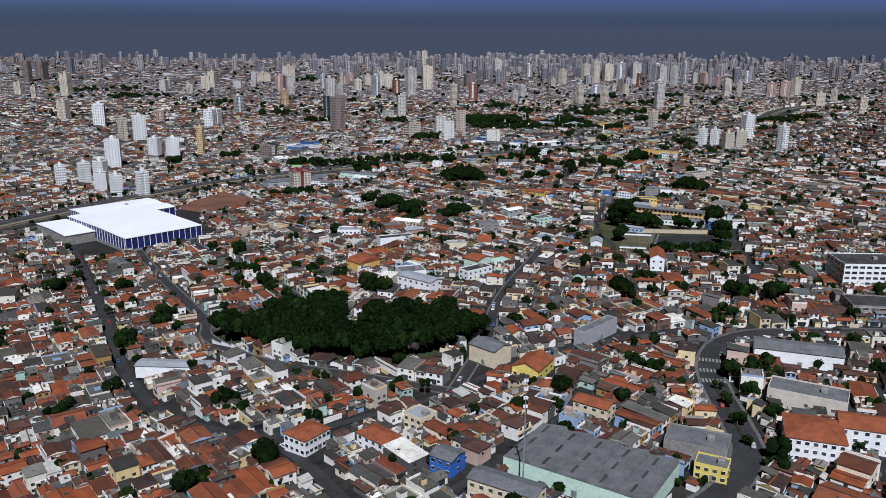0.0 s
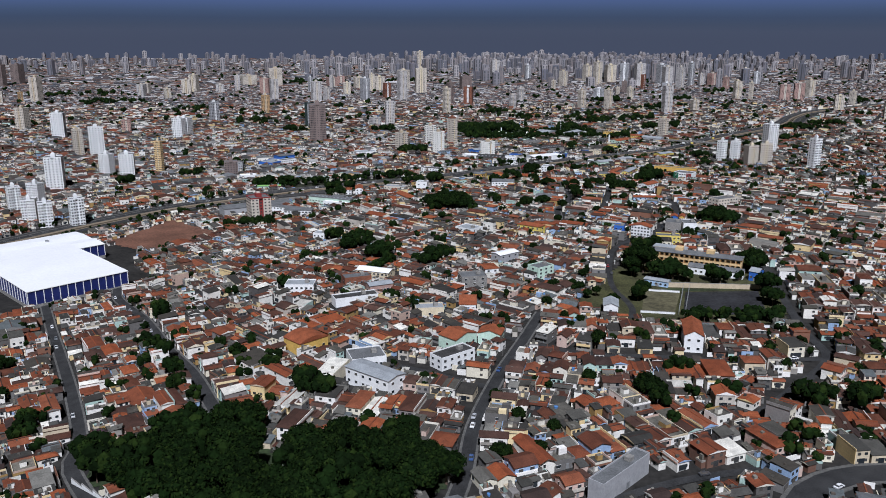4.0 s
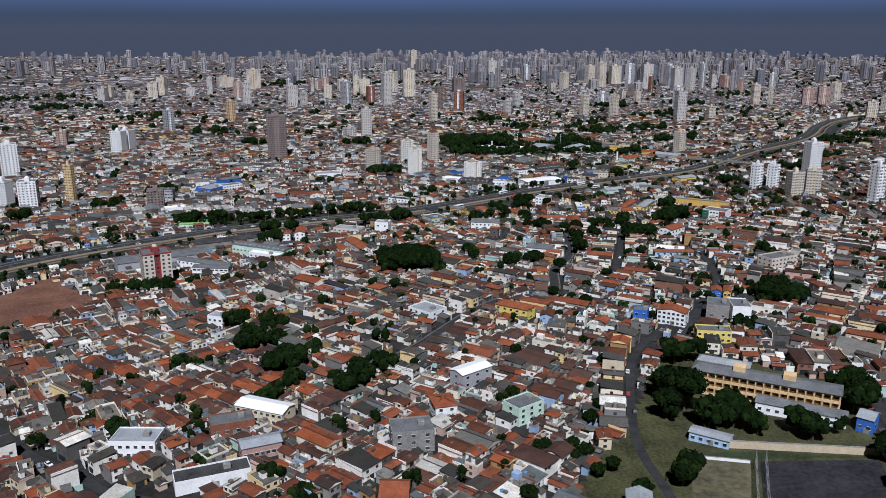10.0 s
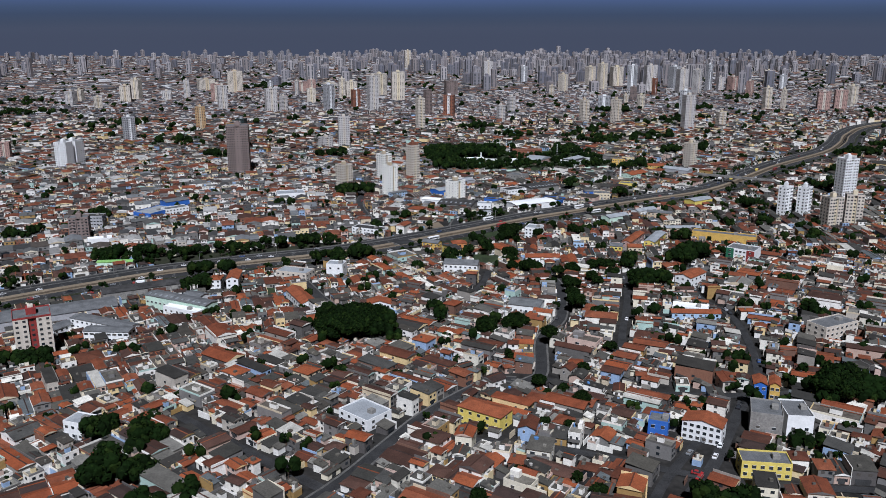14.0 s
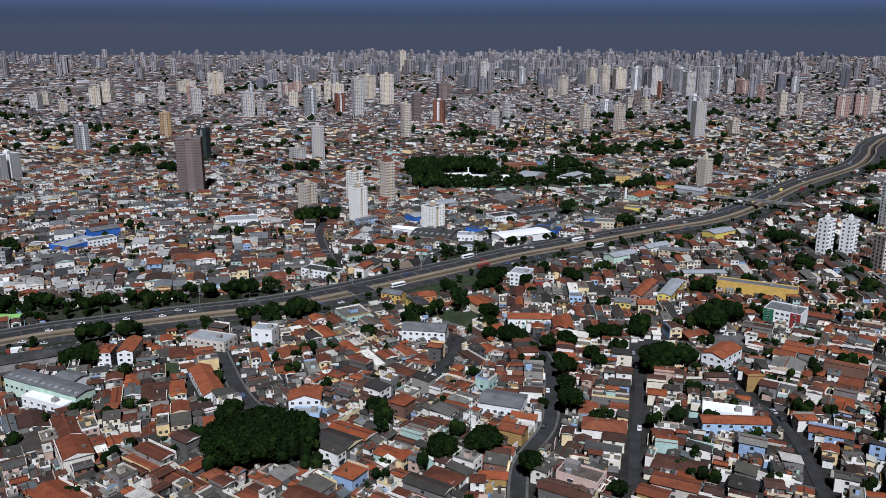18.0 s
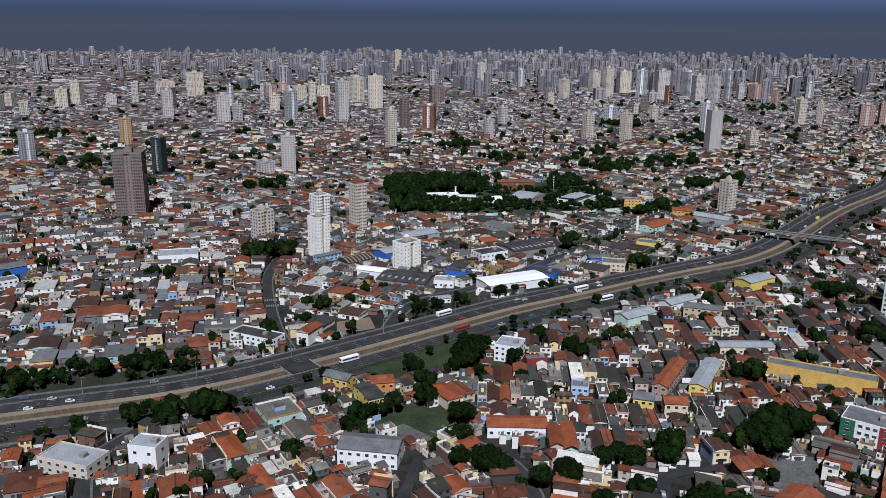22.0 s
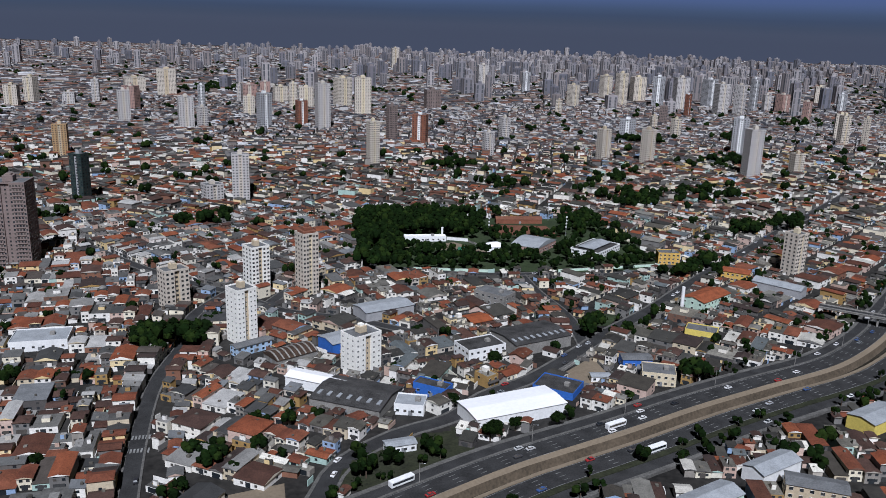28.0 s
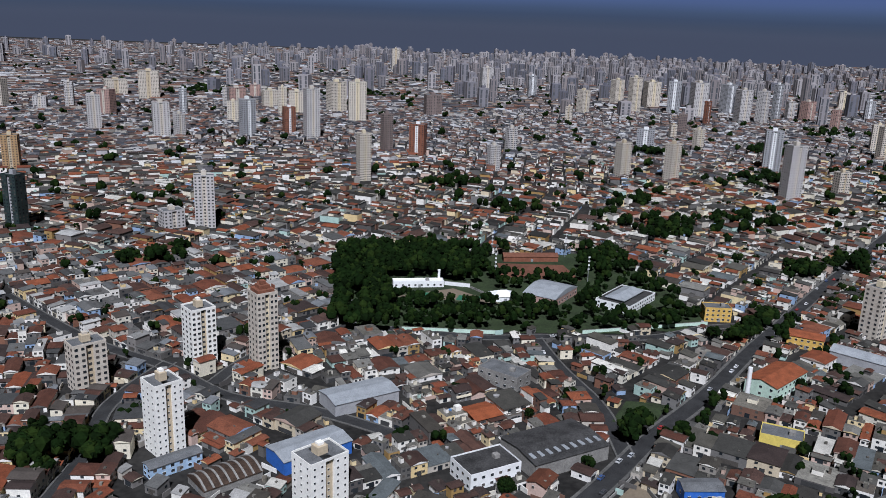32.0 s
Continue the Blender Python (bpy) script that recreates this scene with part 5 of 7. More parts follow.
def tower(x, y, w, h, kind, ang, d=None, single=False, label="", bays=0, name="apartment_tower"):
    """An apartment tower: recessed body, side bays, slabs, penthouse and windows storey by storey."""
    wall, trim = KIND[kind]
    d = d or w * 0.8
    floors = max(3, int(round(h / 2.9)))
    st = h / floors
    X, Y = w / 2, d / 2
    root = empty(name, x, y, None, ang)
    part("wall", box(bmesh.new(), -X, -Y, -4, -X * 0.22, Y, h), M[wall], root)
    part("wall", box(bmesh.new(), X * 0.22, -Y, -4, X, Y, h), M[wall], root)
    part("stair_core", box(bmesh.new(), -X * 0.22, -Y + 1.1, -4, X * 0.22, Y - 1.1, h + 0.3), M[trim], root)
    part("parapet", tub(bmesh.new(), -X - 0.05, -Y - 0.05, X + 0.05, Y + 0.05, h + 0.01, h + 1.1, 0.25, 0.9), M[trim if kind == "K" else wall], root)
    part("roof", box(bmesh.new(), -X + 0.25, -Y + 0.25, h + 0.22, X - 0.25, Y - 0.25, h + 0.3), M["roof_grey"], root)
    pent = part("penthouse", box(bmesh.new(), -X * 0.27, -Y * 0.3, h + 0.3, X * 0.27, Y * 0.4, h + 3.4 + 0.02 * h, bevel=0.1), M[trim], root)
    part("water_tank", box(bmesh.new(), -X * 0.15, -Y * 0.15, h + 3.4 + 0.02 * h, X * 0.15, Y * 0.25, h + 4.6 + 0.02 * h, bevel=0.1), M[wall], pent)
    n = bays or max(2, int(w * 0.39 / 3.2))
    ns = max(2, int(d / 3.6))
    spots = []
    for f in range(floors):
        z = f * st + st * 0.36
        for s in (-1, 1):
            for i in range(n):
                px = s * (X * 0.22 + X * 0.78 * (i + 0.5) / n)
                spots.append((px, -Y, z, 0))
            for i in range(ns):
                spots.append((s * X, -Y + d * (i + 0.5) / ns, z, 90 * s))
        spots += [(0, -Y + 1.1, z, 0)]
    ww = min(1.7, X * 0.78 / n * 0.62)
    if single:
        for px, py, z, f in spots:
            if f != 180:
                window_on(root, px, py, z, f, ww * 0.45, 0.8, trim="white")
    else:
        so = Soup()
        a = np.array(spots)
        rot = np.radians(a[:, 3])
        so.add(boxes(a[:, 0], a[:, 1], rot, np.full(len(a), ww * 0.9), np.full(len(a), 0.24), a[:, 2], a[:, 2] + st * 0.43), BOX, [0] * 5)
        ob = so.build("window", [M["glass_many"]])
        ob.parent = root
        ob["kind"] = "stuff"
    if kind in "WGT" and not single:
        so = Soup()
        zz = np.arange(1, floors) * st
        k = len(zz)
        for s in (-1, 1):
            so.add(boxes(np.full(k, s * X * 0.6), np.full(k, -Y), np.zeros(k), np.full(k, X * 0.5), np.full(k, 1.0), zz - 0.1, zz + 0.55), BOX, [0] * 5)
        ob = so.build("balcony", [M[wall]])
        ob.parent = root
        ob["kind"] = "stuff"
    if "stepped brick" in label:
        for i, (a_, b_) in enumerate(((0.8, 2.0), (0.5, 4.0), (0.25, 6.0))):
            part("crown", box(bmesh.new(), -X * a_, -Y * a_, h + 0.3 + 2.0 * i, X * a_, Y * a_, h + 0.3 + b_, bevel=0.1), M["brick"], root, "stepped brick-red crown")
        part("crown", box(bmesh.new(), X + 0.02, -Y * 0.3, 0, X + 0.5, Y * 0.3, h + 3, bevel=0.05), M["brick"], root, "brick-red wall strip")
    return tagged(root, label or f"{KIND_LABEL[kind]} high-rise apartment tower with rows of windows", "apartment tower")


NEAR_TOWERS = [
    (90, 1359, 12.5, 31.5, "V", 42, 12.5, "white apartment tower with cream corner strips and sand penthouse"),
    (82, 1454, 13.5, 31, "V", 38, 13, "plain white apartment tower among low houses"),
    (117, 1448, 11.5, 42, "C", 34, 12, "tall beige tower with stepped brick-red crown and balconies"),
    (160, 1318, 17, 20, "V", 40, 13, "white mid-rise apartment block with square windows"),
    (35, 1421, 16, 24, "B", 40, 12, "cream mid-rise apartment block with paired windows"),
    (-105.5, 898, 19, 26, "K", 25, 18, "sand and red apartment tower with a red crown"),
    (480, 1500, 12.5, 32, "C", 30, 12, "cream apartment tower with dark balcony slots beside the highway"),
    (520, 1065, 10, 36, "W", 18, 10, "slim white apartment tower with a tall lift head"),
]
for x, y, w, h, k, a, d, lab in NEAR_TOWERS:
    tower(x, y, w, h, k, a, d, y < 1400 and 0 < x < 400, lab)
tower(-104, 1512, 27, 62, "T", 6, 22, False, "tall taupe-brown tower with stacked balconies", 5)
TOWERS = [
    (-263, 1997, 20, 40, "O"), (-140, 1735, 17, 46, "D"), (15, 1752, 19, 46, "W"), (-14, 1750, 24, 15, "W"), (-290, 2331, 24, 55, "W"), (-177, 2292, 28, 51, "W"), (-150, 2291, 19, 35, "W"),
    (-52, 2313, 26, 58, "G"), (-109, 2487, 23, 36, "C"), (5, 2358, 22, 43, "R"), (45, 2321, 27, 76, "W"), (53, 2686, 40, 61, "C"), (102, 2549, 34, 72, "C"), (-42, 2610, 18, 53, "C"),
    (-85, 2731, 34, 36, "C"), (-20, 2645, 32, 43, "C"), (142, 1992, 18, 54, "C"), (164, 2202, 18, 54, "T"), (208, 2179, 25, 44, "R"), (346, 2235, 18, 36, "W"), (304, 2078, 17, 32, "W"),
    (462, 2042, 19, 45, "B"), (524, 2039, 21, 46, "B"), (572, 2323, 32, 29, "G"), (655, 2316, 18, 32, "C"), (691, 2129, 26, 55, "G"), (632, 1942, 22, 61, "W"), (706, 1970, 17, 27, "B"),
    (965, 2349, 22, 44, "C"), (511, 2645, 16, 30, "B"), (579, 2837, 29, 49, "C"), (712, 3068, 33, 59, "C"), (702, 2873, 30, 77, "C"), (776, 2993, 36, 62, "C"), (793, 2876, 34, 71, "G"),
    (828, 2818, 34, 74, "W"), (796, 2670, 15, 47, "R"), (888, 2721, 30, 68, "W"), (935, 2733, 29, 66, "W"), (932, 2915, 36, 66, "G"), (984, 2775, 20, 78, "G"), (1063, 2795, 31, 43, "P"),
    (1051, 2650, 21, 40, "P"), (1296, 3082, 30, 45, "C"), (1247, 2875, 24, 42, "G"), (1036, 2820, 18, 40, "W"), (693, 2511, 19, 36, "T"), (655, 2444, 12, 23, "B"), (-437, 2614, 16, 50, "W"),
    (-485, 2599, 26, 24, "W"), (-457, 2922, 56, 33, "B"), (-356, 2834, 46, 60, "B"), (-345, 2544, 31, 45, "P"), (-221, 2589, 15, 46, "G"), (-168, 2706, 12, 41, "W"), (-175, 2844, 42, 30, "P"),
    (-155, 2960, 26, 28, "P"), (244, 2679, 36, 42, "T"), (520, 3200, 23, 54, "G"), (406, 3260, 34, 68, "W"), (-346, 1602, 27, 32, "W"), (-343, 1837, 21, 39, "G"), (-566, 2534, 27, 42, "B"),
    (-672, 2467, 25, 34, "W"), (-576, 2367, 21, 29, "B"), (-464, 1659, 18, 23, "P"), (450, 1169, 14, 27, "W"), (467, 1167, 14, 26, "W"), (466, 1117, 15, 25, "C"), (486, 1119, 16, 26, "C"),
    (551, 1250, 18, 40, "W"), (923, 2259, 18, 51, "C"), (960, 2256, 13, 47, "C"), (1048, 2250, 30, 42, "P"), (1085, 2247, 30, 45, "P"), (1153, 2322, 27, 49, "C"), (-375, 1105, 22, 39, "W"),
    (-452, 1388, 17, 37, "B"), (-424, 1387, 24, 41, "W"), (-347, 1199, 18, 28, "W"), (-321, 1198, 21, 28, "W"), (-286, 1220, 11, 41, "Y"), (-668, 1706, 24, 41, "B"), (-556, 1585, 23, 43, "W"),
    (-350, 1581, 22, 33, "W"), (-889, 2307, 29, 63, "B"), (-1232, 2878, 28, 71, "T"), (-1249, 3035, 40, 65, "T"), (-1031, 2346, 26, 35, "B"), (-946, 2233, 13, 33, "B"), (-922, 2288, 14, 27, "O"),
    (-679, 2540, 21, 32, "B"), (-563, 2612, 27, 52, "C"), (-187, 1188, 19, 19, "T"), (1047, 1976, 23, 33, "C"), (1010, 1723, 18, 38, "C"), (1146, 2095, 19, 35, "C"), (-396, 979, 15, 24, "W"),
    (-371, 986, 16, 26, "W"), (-366, 1027, 17, 22, "W"), (-336, 940, 15, 22, "W"), (-312, 918, 16, 23, "W"), (-284, 922, 15, 26, "W"), (150, 4158, 30, 78, "B"),
]
tr = random.Random(5)
for x, y, w, h, k in TOWERS:
    a, r = tr.choice((8, 25, -18, 35, 12)), tr.uniform(0.6, 0.9)
    w /= math.cos(radians(abs(a))) + r * math.sin(radians(abs(a)))
    # beyond 1700 m white towers take the white dulled by painted haze
    tower(x, y, w, h, "H" if k == "W" and y > 1700 else k, a, w * r)

# the skyline: many more towers, too far off to tell one from another
rng = np.random.default_rng(11)
NS = 1050
pxa = np.where(rng.random(NS) < 0.70, rng.normal(980, 230, NS), rng.uniform(-150, 1700, NS))
dist = 2750 + 3050 * rng.beta(2.2, 1.3, NS)
bear = np.arctan((pxa - 784) / 1444) + 0.0594
sx, sy = dist * np.sin(bear), dist * np.cos(bear)
keep = ~((pxa < 420) & (dist < 3500) & (rng.random(NS) < 0.7)) & (sy < 5900)
sx, sy, dist = sx[keep], sy[keep], dist[keep]
k = len(sx)
sh = np.clip(rng.normal(44, 12, k), 20, 84) * np.where(dist > 4100, 0.78, 1.0)
sw = rng.uniform(15, 25, k)
sd = sw * rng.uniform(0.6, 1.0, k)
sa = rng.choice([0.1, 0.4, -0.3, 0.7, 0.2], k)
sz = land(sx, sy)
sky = Soup()
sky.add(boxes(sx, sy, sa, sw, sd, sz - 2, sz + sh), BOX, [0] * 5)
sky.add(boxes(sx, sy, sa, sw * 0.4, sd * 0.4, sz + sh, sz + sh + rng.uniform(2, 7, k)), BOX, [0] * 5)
# the haze over the skyline is painted in: grey-mauve walls, lifted window tones
M["tower_far"] = material("hazed_tower_plaster", [(0.276, 0.2576, 0.2668), (0.2208, 0.2116, 0.23), (0.3312, 0.3082, 0.3128), (0.1748, 0.1656, 0.1886), (0.2668, 0.2346, 0.23), (0.3864, 0.3588, 0.3588), (0.1564, 0.1564, 0.184), (0.2392, 0.2116, 0.2116)], 0.9, "island", bump=0, coarse=0.02, fine=0.2, stain=0.15)
M["glass_far"] = material("hazed_window_glass", [(0.10, 0.10, 0.11), (0.14, 0.13, 0.13), (0.08, 0.085, 0.095)], 0.6, "island", bump=0, stain=0.1)
cs, sn = np.cos(sa), np.sin(sa)
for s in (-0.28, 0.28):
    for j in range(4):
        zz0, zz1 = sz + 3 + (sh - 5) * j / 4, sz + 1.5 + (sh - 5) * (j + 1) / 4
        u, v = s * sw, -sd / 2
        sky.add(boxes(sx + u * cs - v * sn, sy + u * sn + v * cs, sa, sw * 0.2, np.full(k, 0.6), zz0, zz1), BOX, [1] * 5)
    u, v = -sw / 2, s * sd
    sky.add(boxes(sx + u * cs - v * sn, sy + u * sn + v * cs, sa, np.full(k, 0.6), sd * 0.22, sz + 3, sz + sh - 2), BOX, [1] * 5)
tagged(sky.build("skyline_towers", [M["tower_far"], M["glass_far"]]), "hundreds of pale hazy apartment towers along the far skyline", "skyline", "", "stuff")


# ------------------------------------------------------------------ houses
ZONES = [(-140, 420, 30), (-60, 300, 35), (20, 270, 40), (110, 290, 45), (190, 300, -20), (100, 400, 20), (60, 450, -20), (150, 490, -7), (230, 430, -10), (-10, 560, 42), (-100, 600, 30), (60, 600, 48),
         (-160, 760, 35), (-30, 740, 50), (110, 700, 54), (260, 620, -12), (320, 720, 52), (60, 830, 52), (180, 780, 56), (280, 830, 62), (-60, 880, 30), (120, 900, 55), (230, 930, 72), (340, 930, 55),
         (30, 980, 15), (130, 1040, 28), (250, 1060, 32), (340, 1150, 30), (430, 1090, 35), (480, 1230, 40), (560, 1180, 45), (-60, 1200, 12), (20, 1250, 10), (-140, 1180, 25), (120, 1260, -25), (40, 1400, 8),
         (110, 1400, -37), (200, 1400, 28), (190, 1470, 25), (330, 1350, -35), (330, 1460, 45), (450, 1440, 40), (420, 1600, 50), (80, 1560, 40), (-60, 1420, 15), (-180, 1320, 20)]
zr = np.random.default_rng(3)
for yy in np.arange(200, 6000, 230):
    for xx in np.arange(-0.50 * yy - 150, 0.66 * yy + 180, 250):
        x, y = xx + zr.uniform(-70, 70), yy + zr.uniform(-70, 70)
        if min((x - a) ** 2 + (y - b) ** 2 for a, b, _ in ZONES) > 140 ** 2:
            ZONES.append((x, y, float(zr.uniform(0, 90))))
# the rows of narrow deep houses on the slope below the highway
ROWS = [i for i, (x, y, _) in enumerate(ZONES) if 190 < x < 600 and 1040 < y < 1260 and x > y - 960]
for i in ROWS:
    ZONES[i] = (*ZONES[i][:2], -6.0)
ZA = np.array(ZONES)
BLOCKED = [SCHOOL_YARD, VERGE, GROVE, PARK, EARTH, ISLAND, [(-232, 655), (-165, 712), (-200, 830), (-262, 860), (-350, 800)], [(112, 1164), (146, 1176), (140, 1206), (112, 1196)], [(3, 977), (20, 970), (18, 996), (3, 999)], [(286, 972), (307, 974), (319, 1000), (298, 1007)], [(270, 1289), (292, 1299), (288, 1333), (262, 1304)], [(286, 1386), (297, 1373), (324, 1402), (302, 1412)], GREEN_A, GREEN_B]
FOOT = [(o.matrix_world.translation.x, o.matrix_world.translation.y, o) for o in scene.objects if o.type == "EMPTY"]


def footprint(ob):
    pts = [c.matrix_basis @ v.co for c in ob.children if c.name.startswith(("wall", "plinth", "shaft")) for v in c.data.vertices]
    if not pts:
        return None
    x0, x1, y0, y1 = min(p.x for p in pts) - 1, max(p.x for p in pts) + 1, min(p.y for p in pts) - 1, max(p.y for p in pts) + 1
    m = ob.matrix_basis
    return [tuple((m @ Vector((a, b, 0)))[:2]) for a, b in ((x0, y0), (x1, y0), (x1, y1), (x0, y1))]


TAKEN = [f for f in (footprint(o) for _, _, o in FOOT) if f]


def lots(zone, far):
    """Rows of lots in one zone: centres, turn, width, depth, front or back building."""
    zx, zy, deg = ZONES[zone]
    r_ = np.random.default_rng(1000 + zone)
    R = 210.0
    block_, cross = (50.0, 118.0) if not far else (34.0, 96.0) if zy < 2900 else (54.0, 110.0)
    out = []
    a = radians(deg)
    for row in np.arange(-R, R, block_):
        for s, v0 in ((1, row + (4.0 if not far else 1.4)), (-1, row + block_ - (4.0 if not far else 1.4))):
            widths = np.where(r_.random(80) < (0.07 if zy < 1080 else 0.20), r_.uniform(10, 17, 80), r_.uniform(5.0, 9.4, 80) if zy < 760 else r_.uniform(4.4, 9.0, 80)) if not far else r_.uniform(6.5, 14, 70) if zy < 2900 else r_.uniform(18, 36, 34)
            if zone in ROWS:
                widths = r_.uniform(4.2, 6.6, 80)
            u = -R + np.cumsum(widths) - widths / 2 + r_.uniform(0, 5)
            ok = (u < R) & (((u + row * 0.7) % cross) > (8 if not far else 4))
            u, widths = u[ok], widths[ok]
            k = len(u)
            deep = (20.9 if not far else block_ / 2 - 1.6) + r_.uniform(-0.6, 0.1, k)
            setb = r_.uniform(0.0, 2.4, k)
            wide = widths - r_.uniform(-0.1, 0.25, k)
            cut1 = r_.uniform(0.36, 0.52, k) if not far else r_.uniform(0.5, 0.7, k)
            cut1 = np.where(widths > 9.5, r_.uniform(0.62, 0.9, k), cut1)
            if not far:
                cut1 = np.where(r_.random(k) < (0.6 if zone in ROWS else 0.30), r_.uniform(0.72, 0.98, k), cut1)
            cut2 = np.minimum(cut1 + r_.uniform(0.22, 0.34, k), 0.93)
            run = deep - setb
            hi = r_.choice([2.9, 5.2, 7.4], k, p=[0.54, 0.41, 0.05]) + r_.uniform(-0.3, 0.5, k)
            for j, (c0, c1) in enumerate(((0 * cut1, cut1), (cut1, cut2), (cut2, 0 * cut1 + 1))):
                if far and j == 2:
                    continue
                d = (c1 - c0) * run - r_.uniform(-0.1, 1.0, k) * (j > 0)
                v = v0 + s * (setb + (c0 + c1) / 2 * run) + (r_.normal(0, 1.4, k) if far else 0.0)
                h = hi if j == 0 else r_.choice([2.3, 2.8, 4.9], k, p=[0.42, 0.40, 0.18]) + r_.uniform(-0.2, 0.4, k)
                w = wide if j == 0 else wide * r_.uniform(0.55, 1.0, k)
                du = 0 * wide if j == 0 else (wide - w) / 2 * r_.choice([-1, 1], k)
                sel = (d > 2.2) & (r_.random(k) < ((1.0 if not far else 0.84 if zy < 3000 else 0.76) if j == 0 else 0.86))
                out.append(np.stack([u + du, v, w, d, h, np.full(k, 1.0 if j == 0 else 0.0)], 1)[sel])
    q = np.concatenate(out)
    x = zx + q[:, 0] * math.cos(a) - q[:, 1] * math.sin(a)
    y = zy + q[:, 0] * math.sin(a) + q[:, 1] * math.cos(a)
    d2 = (x[:, None] - ZA[None, :, 0]) ** 2 + (y[:, None] - ZA[None, :, 1]) ** 2
    ok = (np.argmin(d2, 1) == zone) & (x > -0.49 * y - 60) & (x < 0.65 * y + 70) & (y > 195) & (y < 5950)
    return np.column_stack([x, y, np.full(len(x), a), q[:, 2:], np.full(len(x), float(zone))])[ok]


B = np.concatenate([lots(i, ZONES[i][1] > 1900) for i in range(len(ZONES))])


def street_lots():
    """Houses that line the traced streets on both sides, with a second building behind."""
    r_ = np.random.default_rng(77)
    out = []
    for line, w in ROADS:
        n = sides(line)
        run = np.concatenate([[0], np.cumsum(np.hypot(*np.diff(line, axis=0).T))])
        for s in (-1, 1):
            own = -100.0 - len(out)
            at = r_.uniform(0, 4)
            while at < run[-1] - 4:
                wd = r_.uniform(4.8, 9.0)
                c = at + wd / 2
                at += wd
                if r_.random() < 0.06:
                    continue
                p = np.array([np.interp(c, run, line[:, 0]), np.interp(c, run, line[:, 1])])
                q = np.array([np.interp(c, run, n[:, 0]), np.interp(c, run, n[:, 1])])
                q /= np.hypot(*q)
                a = math.atan2(-q[0], q[1])
                d, back = r_.uniform(6.5, 10.5), r_.uniform(4, 7)
                o = w / 2 + 1.0 + r_.uniform(0, 0.7)
                f = p + s * q * (o + d / 2)
                g = p + s * q * (o + d + 0.6 + back / 2)
                out.append((f[0], f[1], a, wd - r_.uniform(0, 0.5), d, float(r_.choice([2.9, 5.3, 7.6], p=[0.36, 0.54, 0.10])) + r_.uniform(-0.3, 0.5), 2.0, own))
                out.append((g[0], g[1], a, wd * r_.uniform(0.6, 1.0), back, float(r_.choice([2.5, 4.7], p=[0.7, 0.3])) + r_.uniform(-0.2, 0.5), 0.0, own))
    return np.array(out)


def infill():
    """Sheds, lean-tos and annexes in the yards, square to their neighbours."""
    r_ = np.random.default_rng(91)
    gx_, gy_ = np.meshgrid(np.arange(-420, 620, 4.6), np.arange(200, 1720, 4.6))
    x, y = gx_.ravel() + r_.uniform(-2, 2, gx_.size), gy_.ravel() + r_.uniform(-2, 2, gx_.size)
    ok = (x > -0.49 * y - 20) & (x < 0.6 * y + 40) & (r_.random(len(x)) < 0.8)
    x, y = x[ok], y[ok]
    z = np.argmin((x[:, None] - ZA[None, :, 0]) ** 2 + (y[:, None] - ZA[None, :, 1]) ** 2, 1)
    a = np.radians(ZA[z, 2])
    dx, dy = x - ZA[z, 0], y - ZA[z, 1]
    v = (-dx * np.sin(a) + dy * np.cos(a) + 210) % 50.0
    ok = ((v > 5.5) & (v < 44.5)) | ((y < 1090) & (r_.random(len(x)) < 0.6))
    k = ok.sum()
    return np.column_stack([x, y, a, r_.uniform(3.0, 7.5, len(x)), r_.uniform(3.0, 7.5, len(x)), r_.choice([2.4, 3.0, 5.2], len(x), p=[0.5, 0.3, 0.2]), np.full(len(x), -1.0), np.full(len(x), -2.0)])[ok]


def sheds():
    """Car ports, awnings, wash houses and lean-tos that fill what is left of the yards."""
    r_ = np.random.default_rng(92)
    gx_, gy_ = np.meshgrid(np.arange(-420, 560, 4.0), np.arange(200, 1060, 4.0))
    x, y = gx_.ravel() + r_.uniform(-1.5, 1.5, gx_.size), gy_.ravel() + r_.uniform(-1.5, 1.5, gx_.size)
    ok = (x > -0.45 * y - 10) & (x < 0.56 * y + 30) & (r_.random(len(x)) < 0.72)
    x, y = x[ok], y[ok]
    z = np.argmin((x[:, None] - ZA[None, :, 0]) ** 2 + (y[:, None] - ZA[None, :, 1]) ** 2, 1)
    k = len(x)
    return np.column_stack([x, y, np.radians(ZA[z, 2]), r_.uniform(2.4, 4.4, k), r_.uniform(2.4, 4.8, k), r_.uniform(2.0, 3.1, k), np.full(k, -1.5), np.full(k, -3.0)])


# terraces of alike orange-roofed houses on the slope: both ends of each row and its depth
TERRACES = [((-99.7, 748.8), (-61, 707.6), 9.0), ((-62.7, 702.6), (-8, 648.3), 8.2), ((-38.5, 691.2), (4.4, 651.7), 8.2), ((-27.2, 696), (20, 656.9), 7.6), ((-12.1, 706.5), (29.7, 662.4), 8.0),
            ((-58.1, 706.4), (-19.3, 730.6), 8.0), ((-63, 714.5), (-24, 738.8), 8.0), ((-108, 741), (-69, 699), 7.0), ((-74, 691), (-20, 637), 7.4)]


def terraces():
    r_ = np.random.default_rng(93)
    out = []
    for k, (p, q, d) in enumerate(TERRACES):
        p, q = np.array(p), np.array(q)
        n = max(2, round(float(np.hypot(*(q - p))) / 9.2))
        for i in range(n):
            c = p + (q - p) * (i + 0.5) / n
            out.append((c[0], c[1], math.atan2(*(q - p)[::-1]), np.hypot(*(q - p)) / n - 0.1, d, 3.1 + r_.uniform(-0.3, 0.5), 3.0, -50.0 - k))
    return np.array(out)


